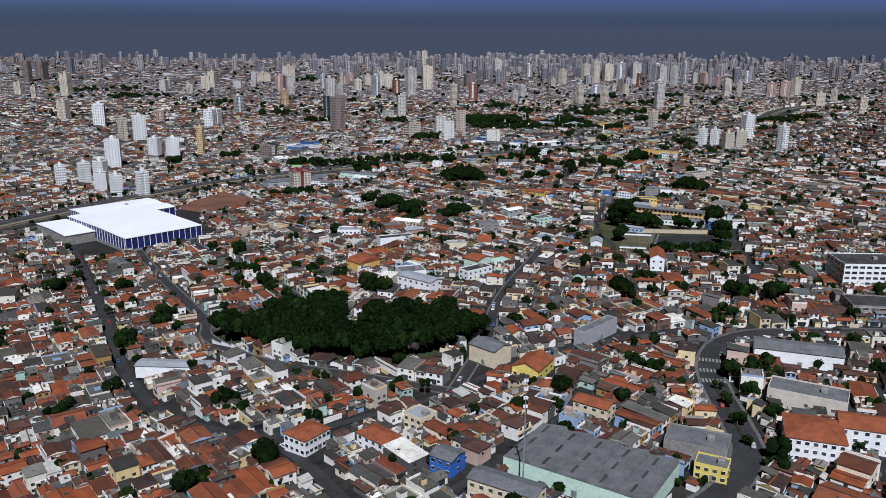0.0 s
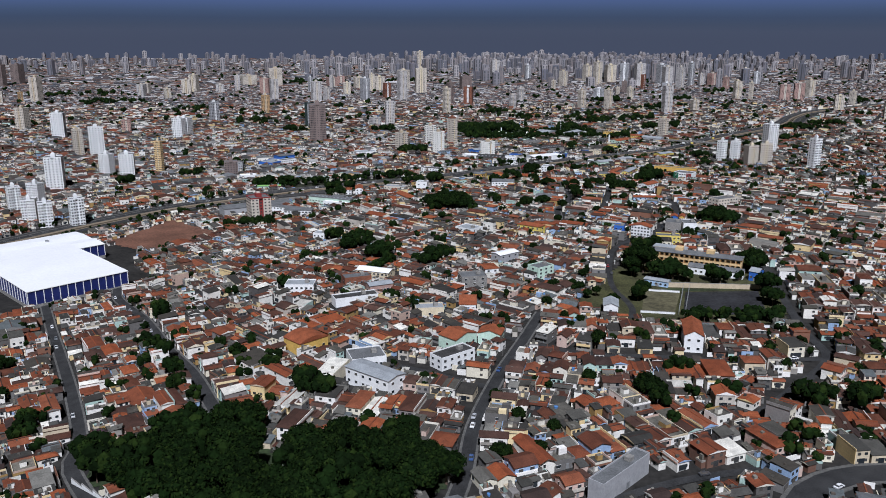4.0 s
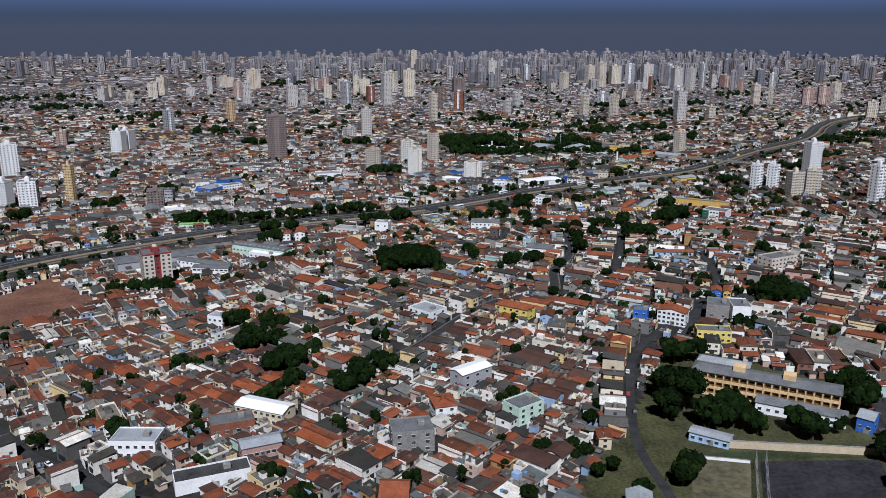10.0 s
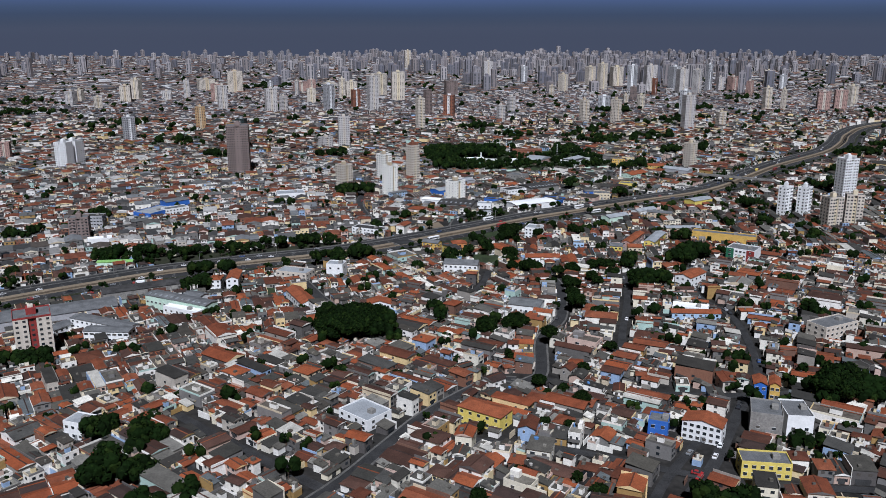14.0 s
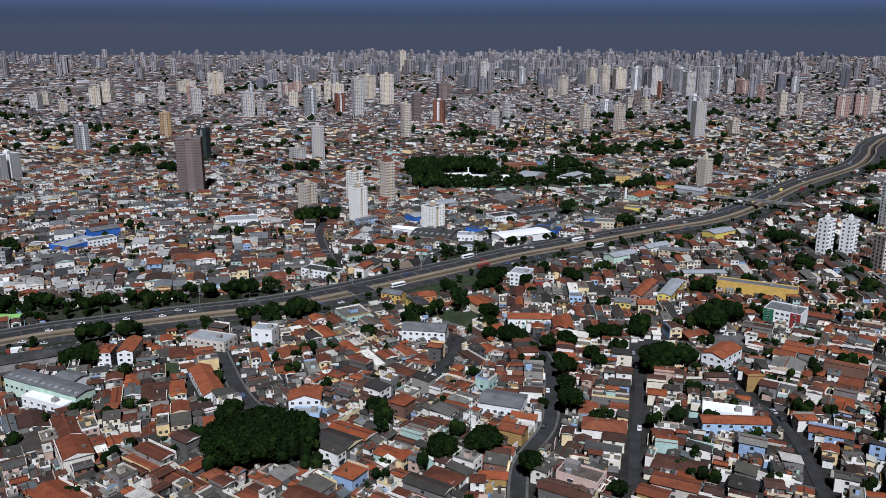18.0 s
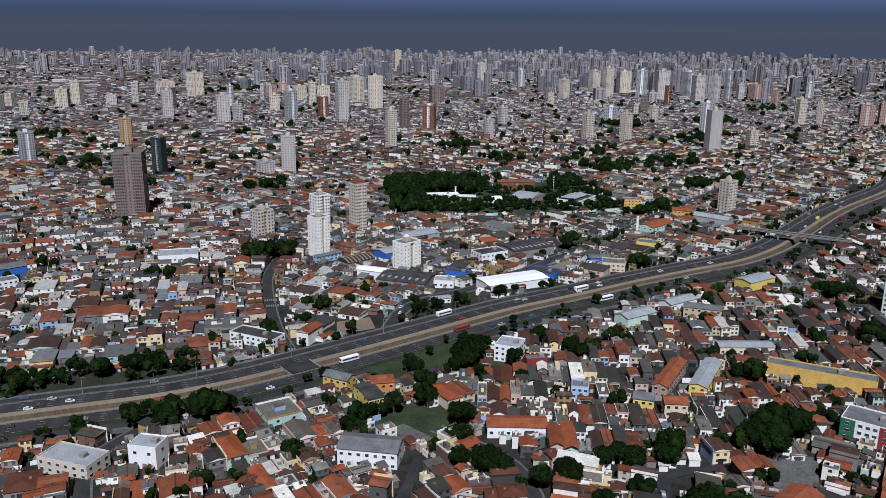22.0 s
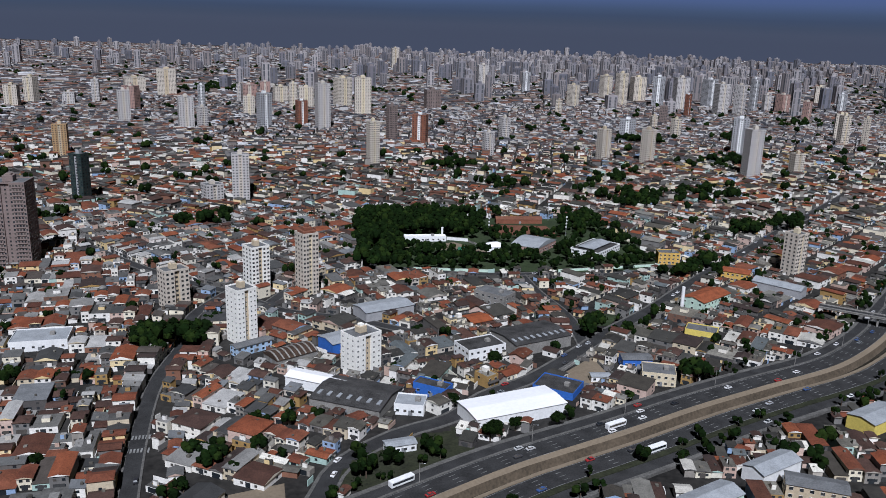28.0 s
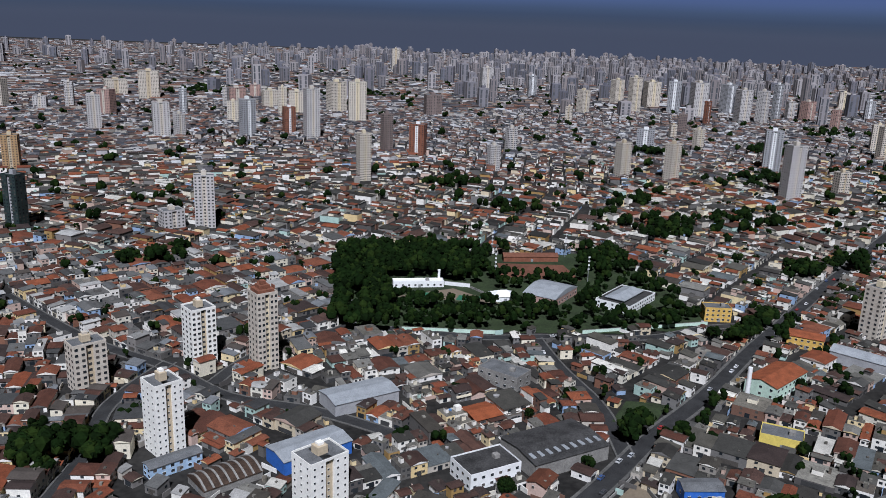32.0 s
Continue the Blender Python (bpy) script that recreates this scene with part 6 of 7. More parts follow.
B = np.concatenate([terraces(), street_lots(), B, infill(), sheds()])
x, y = B[:, 0], B[:, 1]
half = np.maximum(B[:, 3], B[:, 4]) / 2
free = (distance(x, y, CHANNEL) > 28 + half * 0.85) & (y > 195)
for poly in BLOCKED:
    free &= ~inside(x, y, poly)
B = B[free]
# nothing may stand in another building
cells = {}


def cover(cx, cy, a, w, d, step=2.2):
    nu, nv = max(2, int(w / step) + 1), max(2, int(d / step) + 1)
    u, v = np.meshgrid(np.linspace(-w / 2 + 0.45, w / 2 - 0.45, nu), np.linspace(-d / 2 + 0.45, d / 2 - 0.45, nv))
    c, s = math.cos(a), math.sin(a)
    return set(zip(np.floor((cx + u * c - v * s) / 1.6).astype(int).ravel().tolist(), np.floor((cy + u * s + v * c) / 1.6).astype(int).ravel().tolist()))


for f in TAKEN:
    p = np.array(f)
    c, w, d = p.mean(0), np.hypot(*(p[1] - p[0])), np.hypot(*(p[3] - p[0]))
    cells.update(dict.fromkeys(cover(c[0], c[1], math.atan2(*(p[1] - p[0])[::-1]), w, d, 0.9), -9.0))
for line, w in ROADS:
    fine_ = smooth([tuple(p) for p in line], 1.3)
    n = sides(fine_)
    for o in np.arange(-w / 2 - 0.9, w / 2 + 1.0, 0.95):
        q = fine_ + n * o
        cells.update(dict.fromkeys(zip(np.floor(q[:, 0] / 1.6).astype(int).tolist(), np.floor(q[:, 1] / 1.6).astype(int).tolist()), -9.0))
hr = np.random.default_rng(21)
keep, gardens = np.ones(len(B), bool), []
for i in np.argsort(-B[:, 6], kind="stable"):
    bx, by, a, w, d = B[i, :5]
    if by > 2000:
        continue
    if B[i, 6] < 1.5 and hr.random() < (0.03 if B[i, 6] > 0 else 0.05 if B[i, 6] == 0 else 0.02 if B[i, 6] > -1.2 else 0.004) * (0.8 if by > 1600 else 1.0) * (2.2 if bx > 0.25 * by + 20 else 1.0):
        gardens.append((bx, by))
        keep[i] = False
        continue
    c = cover(bx, by, a, w, d)
    own = B[i, 7]
    if any(cells.get(q, own) != own or (own in (-2, -3) and q in cells) for q in c):
        keep[i] = False
    else:
        cells.update(dict.fromkeys(c, own))
B = B[keep]
# roof kinds: 0 tiled gable, 1 tiled hip, 2 sheet gable, 3 sheet lean-to, 4 flat slab
near_p, far_p = [0.38, 0.14, 0.14, 0.18, 0.16], [0.36, 0.10, 0.18, 0.20, 0.16]
hill_p = [0.45, 0.16, 0.10, 0.14, 0.15]
west_p = [0.36, 0.11, 0.17, 0.19, 0.17]
kinds = np.array([hr.choice(5, p=[0.10, 0.02, 0.18, 0.42, 0.28] if b[6] < -1.2 else hill_p if b[1] < 700 else near_p if b[1] < 1050 else west_p if b[0] < 0.1 * b[1] and b[1] > 1120 else far_p) for b in B])
rise_k = hr.uniform(0.8, 1.5, len(B))
kinds[B[:, 6] == 3] = 0


def add_houses(soup, b, kind, rise, windows, detail=True):
    """Adds whole houses to a soup. Slots: wall, tile, sheet, slab, glass."""
    cx, cy, a, w, d, h = b[:, :6].T
    z = land(cx, cy)
    lid = kind >= 3
    soup.add(boxes(cx[lid], cy[lid], a[lid], w[lid], d[lid], z[lid] - 3.0, z[lid] + h[lid]), BOX, [0, 0, 0, 0, 3])
    lid = ~lid
    soup.add(boxes(cx[lid], cy[lid], a[lid], w[lid], d[lid], z[lid] - 3.0, z[lid] + h[lid]), BOX[:4], [0, 0, 0, 0])
    # ridge along the longer side
    turn = d > w
    ra, rw, rd = np.where(turn, a + math.pi / 2, a), np.where(turn, d, w), np.where(turn, w, d)
    for kk, mat in ((0, 1), (2, 2), (1, 1)):
        s = kind == kk
        if s.any():
            n = s.sum()
            X, Y, e_ = rw[s] / 2 + 0.45, rd[s] / 2 + 0.5, z[s] + h[s] + 0.02
            hp = (0.85 * Y if kk == 1 else 0 * Y)
            top = e_ + rise[s] * np.clip(rd[s] / 8, 0.5, 1.4)
            o = np.zeros(n)
            u = np.stack([-X, X, X, -X, -X + hp, X - hp], 1)
            v = np.stack([-Y, -Y, Y, Y, o, o], 1)
            zz = np.stack([e_, e_, e_, e_, top, top], 1)
            side = 0 if kk != 1 else mat
            soup.add(frame_of(cx[s], cy[s], ra[s], u, v, zz), [(0, 1, 5, 4), (2, 3, 4, 5), (1, 2, 5), (3, 0, 4)] + ([(3, 2, 1, 0)] if detail else []), [mat, mat, side, side, mat])
    s = kind == 3
    if s.any():
        X, Y, e_ = w[s] / 2 + 0.25, d[s] / 2 + 0.25, z[s] + h[s] + 0.02
        u = np.stack([-X, X, X, -X] * 2, 1)
        v = np.stack([-Y, -Y, Y, Y] * 2, 1)
        up = 0.5 + 0.4 * rise[s]
        zz = np.stack([e_, e_, e_ + up, e_ + up, e_ + 0.15, e_ + 0.15, e_ + up + 0.15, e_ + up + 0.15], 1)
        soup.add(frame_of(cx[s], cy[s], a[s], u, v, zz), BOX, [2] * 5)
    s = kind == 4
    if s.any():
        n = s.sum()
        t = z[s] + h[s]
        # parapets round a slab, and a stair head or tank
        for u0, v0, ww, dd in () if not detail else ((0, -0.5, 1, 0), (0, 0.5, 1, 0), (-0.5, 0, 0, 1), (0.5, 0, 0, 1)):
            px, py = u0 * (w[s] - 0.2), v0 * (d[s] - 0.2)
            c, sn_ = np.cos(a[s]), np.sin(a[s])
            soup.add(boxes(cx[s] + px * c - py * sn_, cy[s] + px * sn_ + py * c, a[s], np.where(ww, w[s] - 0.41 * (1 - ww), 0.2), np.where(dd, d[s] - 0.41, 0.2), t, t + 0.8), BOX, [0] * 5)
        soup.add(boxes(cx[s], cy[s], a[s], w[s] * 0.3, d[s] * 0.25, t, t + 1.9), BOX, [0, 0, 0, 0, 3])
    if windows and detail:
        # white-washed party walls that stand above the tiles, and ridge caps
        pw = (np.arange(len(cx)) % 5 < 2) & (kind < 4) & (d > 5)
        for sgn in (-1, 1):
            g = pw & (np.arange(len(cx)) % 2 == (sgn + 1) // 2)
            u = sgn * (w[g] / 2 + 0.12)
            soup.add(boxes(cx[g] + u * np.cos(a[g]), cy[g] + u * np.sin(a[g]), a[g], np.full(g.sum(), 0.24), d[g] + 0.9, z[g] - 1, z[g] + h[g] + 0.75 + 0.3 * rise[g]), BOX, [0] * 5)
        g = (kind == 0) | (kind == 2)
        soup.add(boxes(cx[g], cy[g], ra[g], rw[g] + 0.9, np.full(g.sum(), 0.45), z[g] + h[g] + 0.1, z[g] + h[g] + 0.14 + rise[g] * np.clip(rd[g] / 8, 0.5, 1.4)), [BOX[4], BOX[0], BOX[2]], [1, 1, 1])
    if windows:
        for face, along, out_, reach in ((0, w, d, (-0.22, 0.24)), (math.pi, w, d, (-0.2, 0.25)), (math.pi / 2, d, w, (0.2,)), (-math.pi / 2, d, w, (0.0,))):
            fa = a + face
            ny = -np.cos(fa)
            s = (ny < 0.1) & (along > 4.2)
            for q in reach:
                if q > 0.21 and face == 0:
                    # garage and veranda openings: their inner shade is a flat dark panel, glass slot
                    g = s & (along > 5)
                    c, sn_, u, v = np.cos(fa[g]), np.sin(fa[g]), -0.02 * along[g], -out_[g] / 2
                    soup.add(boxes(cx[g] + u * c - v * sn_, cy[g] + u * sn_ + v * c, fa[g], np.where(np.arange(g.sum()) % 3 == 0, 0.62 * along[g], 2.3), np.full(g.sum(), 0.2), z[g], z[g] + 2.2), [BOX[0], BOX[4]], [4] * 2)
                for lev in (0, 1):
                    g = s & (h > 4.6) if lev else s & (h > 2.7)
                    n = g.sum()
                    if not n:
                        continue
                    c, sn_ = np.cos(fa[g]), np.sin(fa[g])
                    u, v = q * along[g], -out_[g] / 2
                    zb = z[g] + 0.95 + 2.5 * lev
                    soup.add(boxes(cx[g] + u * c - v * sn_, cy[g] + u * sn_ + v * c, fa[g], np.full(n, 1.3), np.full(n, 0.16), zb, zb + 1.1), [BOX[0], BOX[4]], [4] * 2)


TRACK = smooth([(40, 215), (60, 330), (85, 430), (130, 620), (180, 860), (210, 1000), (225, 1180), (235, 1400)], 30)
near_d = distance(B[:, 0], B[:, 1], TRACK)
order = np.argsort(near_d + 1e6 * (B[:, 6] < 0.5))
THINGS = set(order[:175].tolist())
rest = np.array([i not in THINGS for i in range(len(B))])
blur = B[:, 1] + np.where(B[:, 1] > 1950, np.clip(hr.normal(0, 110, len(B)), -230, 230), 0.0)
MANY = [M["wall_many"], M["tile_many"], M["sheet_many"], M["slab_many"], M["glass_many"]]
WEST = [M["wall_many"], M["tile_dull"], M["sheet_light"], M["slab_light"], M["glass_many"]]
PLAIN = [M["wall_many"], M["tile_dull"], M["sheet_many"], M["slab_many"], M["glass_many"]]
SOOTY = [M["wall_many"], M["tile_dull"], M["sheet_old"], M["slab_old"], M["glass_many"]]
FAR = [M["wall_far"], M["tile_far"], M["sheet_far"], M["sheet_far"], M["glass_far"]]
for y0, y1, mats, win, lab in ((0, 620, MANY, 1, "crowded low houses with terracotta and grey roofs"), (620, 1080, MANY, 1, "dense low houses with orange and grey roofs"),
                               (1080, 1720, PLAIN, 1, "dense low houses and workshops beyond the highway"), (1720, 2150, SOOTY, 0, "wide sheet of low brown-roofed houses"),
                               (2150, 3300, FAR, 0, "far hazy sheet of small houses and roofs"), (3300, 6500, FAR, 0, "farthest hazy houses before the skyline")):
    band = rest & (blur >= y0) & (blur < y1)
    west = (B[:, 0] < 0.1 * B[:, 1]) & (mats is PLAIN)
    for s, mt, extra in ((band & ~west, mats, ""), (band & west, WEST, " with pale roofs")):
        if s.any():
            so = Soup()
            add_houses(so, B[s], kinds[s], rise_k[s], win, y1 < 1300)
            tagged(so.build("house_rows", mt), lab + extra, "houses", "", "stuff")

# water tanks, chimneys and sheds' boxes on the roofs, and walls between the yards
cl = np.random.default_rng(33)
pick = np.where((B[:, 1] < 1500) & (cl.random(len(B)) < 0.42))[0]
b = B[pick]
n = len(pick)
tall = np.where(kinds[pick] == 4, 1.9, np.where(kinds[pick] == 3, 0.7, rise_k[pick] * 0.8))
u, v = cl.uniform(-0.3, 0.3, n) * b[:, 3], cl.uniform(-0.3, 0.3, n) * b[:, 4]
c, sn_ = np.cos(b[:, 2]), np.sin(b[:, 2])
cx, cy = b[:, 0] + u * c - v * sn_, b[:, 1] + u * sn_ + v * c
z = land(b[:, 0], b[:, 1]) + b[:, 5]
bits = Soup()
sz_ = cl.uniform(0.6, 1.5, n)
bits.add(boxes(cx, cy, b[:, 2], sz_, sz_ * cl.uniform(0.7, 1.3, n), z - 0.2, z + tall + cl.uniform(0.1, 0.8, n)), BOX, [0] * 5)
yard = infill()
yard = yard[cl.random(len(yard)) < 0.75]
wl_ = []
for q in yard:
    ln, tn = (cl.uniform(3, 9), 0.25)
    a_ = q[2] + (math.pi / 2 if cl.random() < 0.5 else 0)
    cc = cover(q[0], q[1], a_, ln, 1.0, 1.0)
    if not any(k in cells for k in cc) and distance([q[0]], [q[1]], CHANNEL)[0] > 30 and not any(inside([q[0]], [q[1]], p)[0] for p in BLOCKED):
        cells.update(dict.fromkeys(cc, -5.0))
        wl_.append((q[0], q[1], a_, ln, tn, cl.uniform(1.6, 2.8)))
wl_ = np.array(wl_)
zz = land(wl_[:, 0], wl_[:, 1])
bits.add(boxes(wl_[:, 0], wl_[:, 1], wl_[:, 2], wl_[:, 3], wl_[:, 4], zz - 1.5, zz + wl_[:, 5]), BOX, [1] * 5)
tagged(bits.build("roof_clutter", [M["slab_many"], M["wall_many"]]), "small water tanks, vents and yard walls among the roofs", "clutter", "", "stuff")

# ------------------------------------------------------------------ the nearer houses, one by one
PROTO = {}


def house(kind, storeys):
    """A house 8 m wide and 10 m deep with its parts; kind as for the roofs above."""
    root = new("house")
    h = 2.9 + 2.5 * (storeys - 1)
    if kind in (0, 2):
        part("wall", gabled(bmesh.new(), -4, -5, 4, 5, -3, h, 1.38), M["wall"], root)
    elif kind == 4:
        part("wall", tub(bmesh.new(), -4, -5, 4, 5, -3, h + 0.9, 0.2, 0.9), M["wall"], root)
    else:
        part("wall", box(bmesh.new(), -4, -5, -3, 4, 5, h), M["wall"], root)
    bm = bmesh.new()
    if kind in (0, 1, 2):
        part("roof", gable(bm, -4, -5, 4, 5, h + 0.01, 1.5, 0.45, 0.14, 0.8 if kind == 1 else 0.0), M["sheet" if kind == 2 else "tile"], root)
    elif kind == 3:
        vs = [bm.verts.new((sx_, sy_, h + 0.01 + (0.9 if sy_ > 0 else 0) + t)) for t in (0, 0.14) for sx_, sy_ in ((-4.3, -5.4), (4.3, -5.4), (4.3, 5.4), (-4.3, 5.4))]
        for f in ((0, 3, 2, 1), (4, 5, 6, 7), (0, 1, 5, 4), (1, 2, 6, 5), (2, 3, 7, 6), (3, 0, 4, 7)):
            bm.faces.new([vs[i] for i in f])
        part("roof", bm, M["sheet"], root)
    else:
        part("roof", box(bm, -3.8, -4.8, h + 0.004, 3.8, 4.8, h + 0.12), M["slab"], root)
        part("stair_head", box(bmesh.new(), 0.5, 1.0, h + 0.12, 3.4, 4.4, h + 2.5, bevel=0.05), M["wall"], root)
    for f in range(storeys):
        z = 0.9 + 2.5 * f
        for px, py, face in ((-2.0, -5, 0), (2.0, -5, 0)) if f else ((-2.0, -5, 0), (2.2, 5, 180)):
            window_on(root, px, py, z, face, 1.6, 1.2)
        if f:
            window_on(root, -4, 1.5, z, -90, 1.3, 1.1)
        window_on(root, 4, 0.5, z, 90, 1.3, 1.1)
    part("door", box(bmesh.new(), 0.8, -5.07, 0, 1.8, -4.96, 2.1, bevel=0.01), M["steel"], root)
    if storeys > 1:
        bm = bmesh.new()
        part("balcony", tub(bm, -3.8, -6.1, 3.8, -5.02, 2.55, 3.5, 0.1, 0.8), M["wall"], root)
    if kind in (3, 4):
        bm = cyl(bmesh.new(), -2.0, 2.6, h + (0.12 if kind == 4 else 0.7), h + 1.5, 0.75, 0.85, 12)
        cyl(bm, -2.0, 2.6, h + 1.5, h + 1.7, 0.88, 0.3, 12)
        part("water_tank", bm, M["tank"], root)
    return root


ROOF_WORD = {0: "a tiled gable roof", 1: "a hipped tile roof", 2: "a grey sheet gable roof", 3: "a grey lean-to sheet roof", 4: "a flat concrete roof"}
for i in sorted(THINGS):
    bx, by, a, w, d, h = B[i, :6]
    st = 1 if h < 4.2 else 2
    key = (int(kinds[i]), st)
    turn = 0.0
    if kinds[i] < 3 and d > w:
        a, w, d = a + math.pi / 2, d, w
        turn = 1.0
    m = pose(bx, by, z_at(bx, by), 0, 0, math.degrees(a)) @ Matrix.Diagonal((w / 8, d / 10, 1.0, 1))
    if key not in PROTO:
        ob = house(*key)
        ob.matrix_basis = m
        PROTO[key] = ob
        tagged(ob, f"{'single' if st == 1 else 'two'}-storey painted house with {ROOF_WORD[key[0]]}", "house", "houses of the hill and valley")
    else:
        p = PROTO[key]
        copy_thing(p, m @ Matrix.Diagonal((1 / p.scale.x, 1 / p.scale.y, 1 / p.scale.z, 1)))


# ------------------------------------------------------------------ trees
def crown_arrays(seed, rx, rz, zc, n, size):
    """Leaf sprays over a domed crown of many uneven lumps."""
    r_ = np.random.default_rng(seed)
    k = 16
    turn = np.arange(k) * 2.39996 + r_.uniform(-0.35, 0.35, k)
    rise = np.linspace(-0.35, 0.95, k) + r_.uniform(-0.1, 0.1, k)
    flat = np.sqrt(np.clip(1 - np.clip(rise, -1, 1) ** 2, 0.05, 1))
    lumps = np.stack([np.cos(turn) * flat * rx * 0.66, np.sin(turn) * flat * rx * 0.66, rise * rz * 0.62 + zc], 1) * np.array([1, 1, 1.0])
    lumps[:, :2] *= r_.uniform(0.75, 1.12, (k, 1))
    lr = r_.uniform(0.30, 0.50, k) * rx
    idx = r_.choice(k, n, p=lr ** 2 / (lr ** 2).sum())
    nrm = r_.normal(size=(n, 3))
    nrm /= np.linalg.norm(nrm, axis=1)[:, None]
    nrm[:, 2] = np.where(nrm[:, 2] < -0.3, -nrm[:, 2], nrm[:, 2])
    p = lumps[idx] + nrm * lr[idx][:, None] * np.array([1, 1, 0.85]) * r_.uniform(0.82, 1.05, (n, 1))
    tilt = nrm + 0.5 * r_.normal(size=(n, 3))
    tilt /= np.linalg.norm(tilt, axis=1)[:, None]
    t1 = np.cross(tilt, r_.normal(size=(n, 3)))
    t1 /= np.linalg.norm(t1, axis=1)[:, None]
    t2 = np.cross(tilt, t1)
    s = size * r_.uniform(0.55, 1.2, (n, 1))
    lift = tilt * s * 0.3
    return np.stack([p - t1 * s, p - t2 * s * 0.7 - lift, p + t1 * s, p + t2 * s * 0.7 - lift], 1), lumps, lr


LEAF_F = [(0, 1, 2), (0, 2, 3)]
TREE_KIND = [(3.4, 2.6, 4.6, 720, 0.42), (4.4, 3.2, 6.0, 980, 0.48), (5.4, 3.8, 7.2, 1250, 0.54), (2.4, 3.4, 4.8, 520, 0.36), (4.0, 2.6, 5.0, 860, 0.45)]
TREES = []
for i, spec in enumerate(TREE_KIND):
    rx, rz, zc, n, size = spec
    leaves, lumps, lr = crown_arrays(40 + i, rx, rz, zc, n, size)
    so = Soup()
    so.add(leaves, LEAF_F, [0] * 2)
    # darker inner mass of twigs and leaves so that the crown is not see-through
    ico = bmesh.new()
    bmesh.ops.create_icosphere(ico, subdivisions=1, radius=1.0)
    iv = np.array([v.co[:] for v in ico.verts])
    fi = [tuple(v.index for v in f.verts) for f in ico.faces]
    ico.free()
    rough_ = np.random.default_rng(60 + i).uniform(0.78, 1.08, (len(lumps), len(iv), 1))
    iv = iv[None] * rough_
    so.add(lumps[:, None] + iv * lr[:, None, None] * 0.86, fi, [0] * len(fi))
    TREES.append((leaves, lumps, lr, so, iv, fi))


def tree(kind, x, y, s, a, blossom=False):
    rx, rz, zc, n, size = TREE_KIND[kind]
    root = new("tree")
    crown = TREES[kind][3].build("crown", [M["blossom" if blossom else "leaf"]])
    crown.parent = root
    bm = bmesh.new()
    cyl(bm, 0, 0, -0.8, zc * 0.62, 0.34, 0.22, 8)
    for j in range(4):
        lim = TREES[kind][1][j]
        r = bmesh.ops.create_cone(bm, cap_ends=True, segments=6, radius1=0.17, radius2=0.06, depth=1.0)
        p0, p1 = Vector((0, 0, zc * 0.5)), Vector(lim)
        q = (p1 - p0).to_track_quat("Z", "Y").to_matrix().to_4x4()
        bmesh.ops.transform(bm, matrix=Matrix.Translation((p0 + p1) / 2) @ q @ Matrix.Diagonal((1, 1, (p1 - p0).length, 1)), verts=r["verts"])
    part("trunk", bm, M["bark"], root)
    root.matrix_basis = pose(x, y, z_at(x, y), 0, 0, a) @ Matrix.Diagonal((s, s, s, 1))
    return tagged(root, "purple-flowering street tree beside the wall" if blossom else "dark green leafy broad-crowned tree", "tree", "trees of the squares and streets")


spots = []          # x, y, scale
gr = np.random.default_rng(8)


def fill(poly, spacing, s0, s1, skip=()):
    xs, ys = [p[0] for p in poly], [p[1] for p in poly]
    for yy in np.arange(min(ys), max(ys), spacing):
        for xx in np.arange(min(xs), max(xs), spacing):
            px, py = xx + gr.uniform(-0.4, 0.4) * spacing, yy + gr.uniform(-0.4, 0.4) * spacing
            if inside([px], [py], poly)[0] and not any(inside([px], [py], q)[0] for q in skip):
                spots.append((px, py, gr.uniform(s0, s1)))


fill(GROVE, 9.0, 1.2, 1.7, [[(-26, 412), (-12, 412), (-12, 392), (-24, 392)]])
PARK_OPEN = [[(180, 1564), (222, 1560), (262, 1548), (268, 1575), (240, 1602), (178, 1604)], [(252, 1618), (326, 1622), (330, 1672), (256, 1672)], [(268, 1566), (290, 1543), (316, 1578), (296, 1600)], [(314, 1552), (339, 1532), (370, 1570), (345, 1590)]]
n_park = len(spots)
fill(PARK, 8.6, 1.15, 1.7, PARK_OPEN)
# tall forest in the park's west, low garden trees round the pools, halls and fields
spots[n_park:] = [(x_, y_, s_ if x_ < 184 or (y_ > 1606 and x_ < 250) else s_ * 0.72 if y_ < 1625 else s_ * 0.85) for x_, y_, s_ in spots[n_park:] if x_ < 245 or (int(x_ * 7.3 + y_ * 3.1) % 10) > 3]
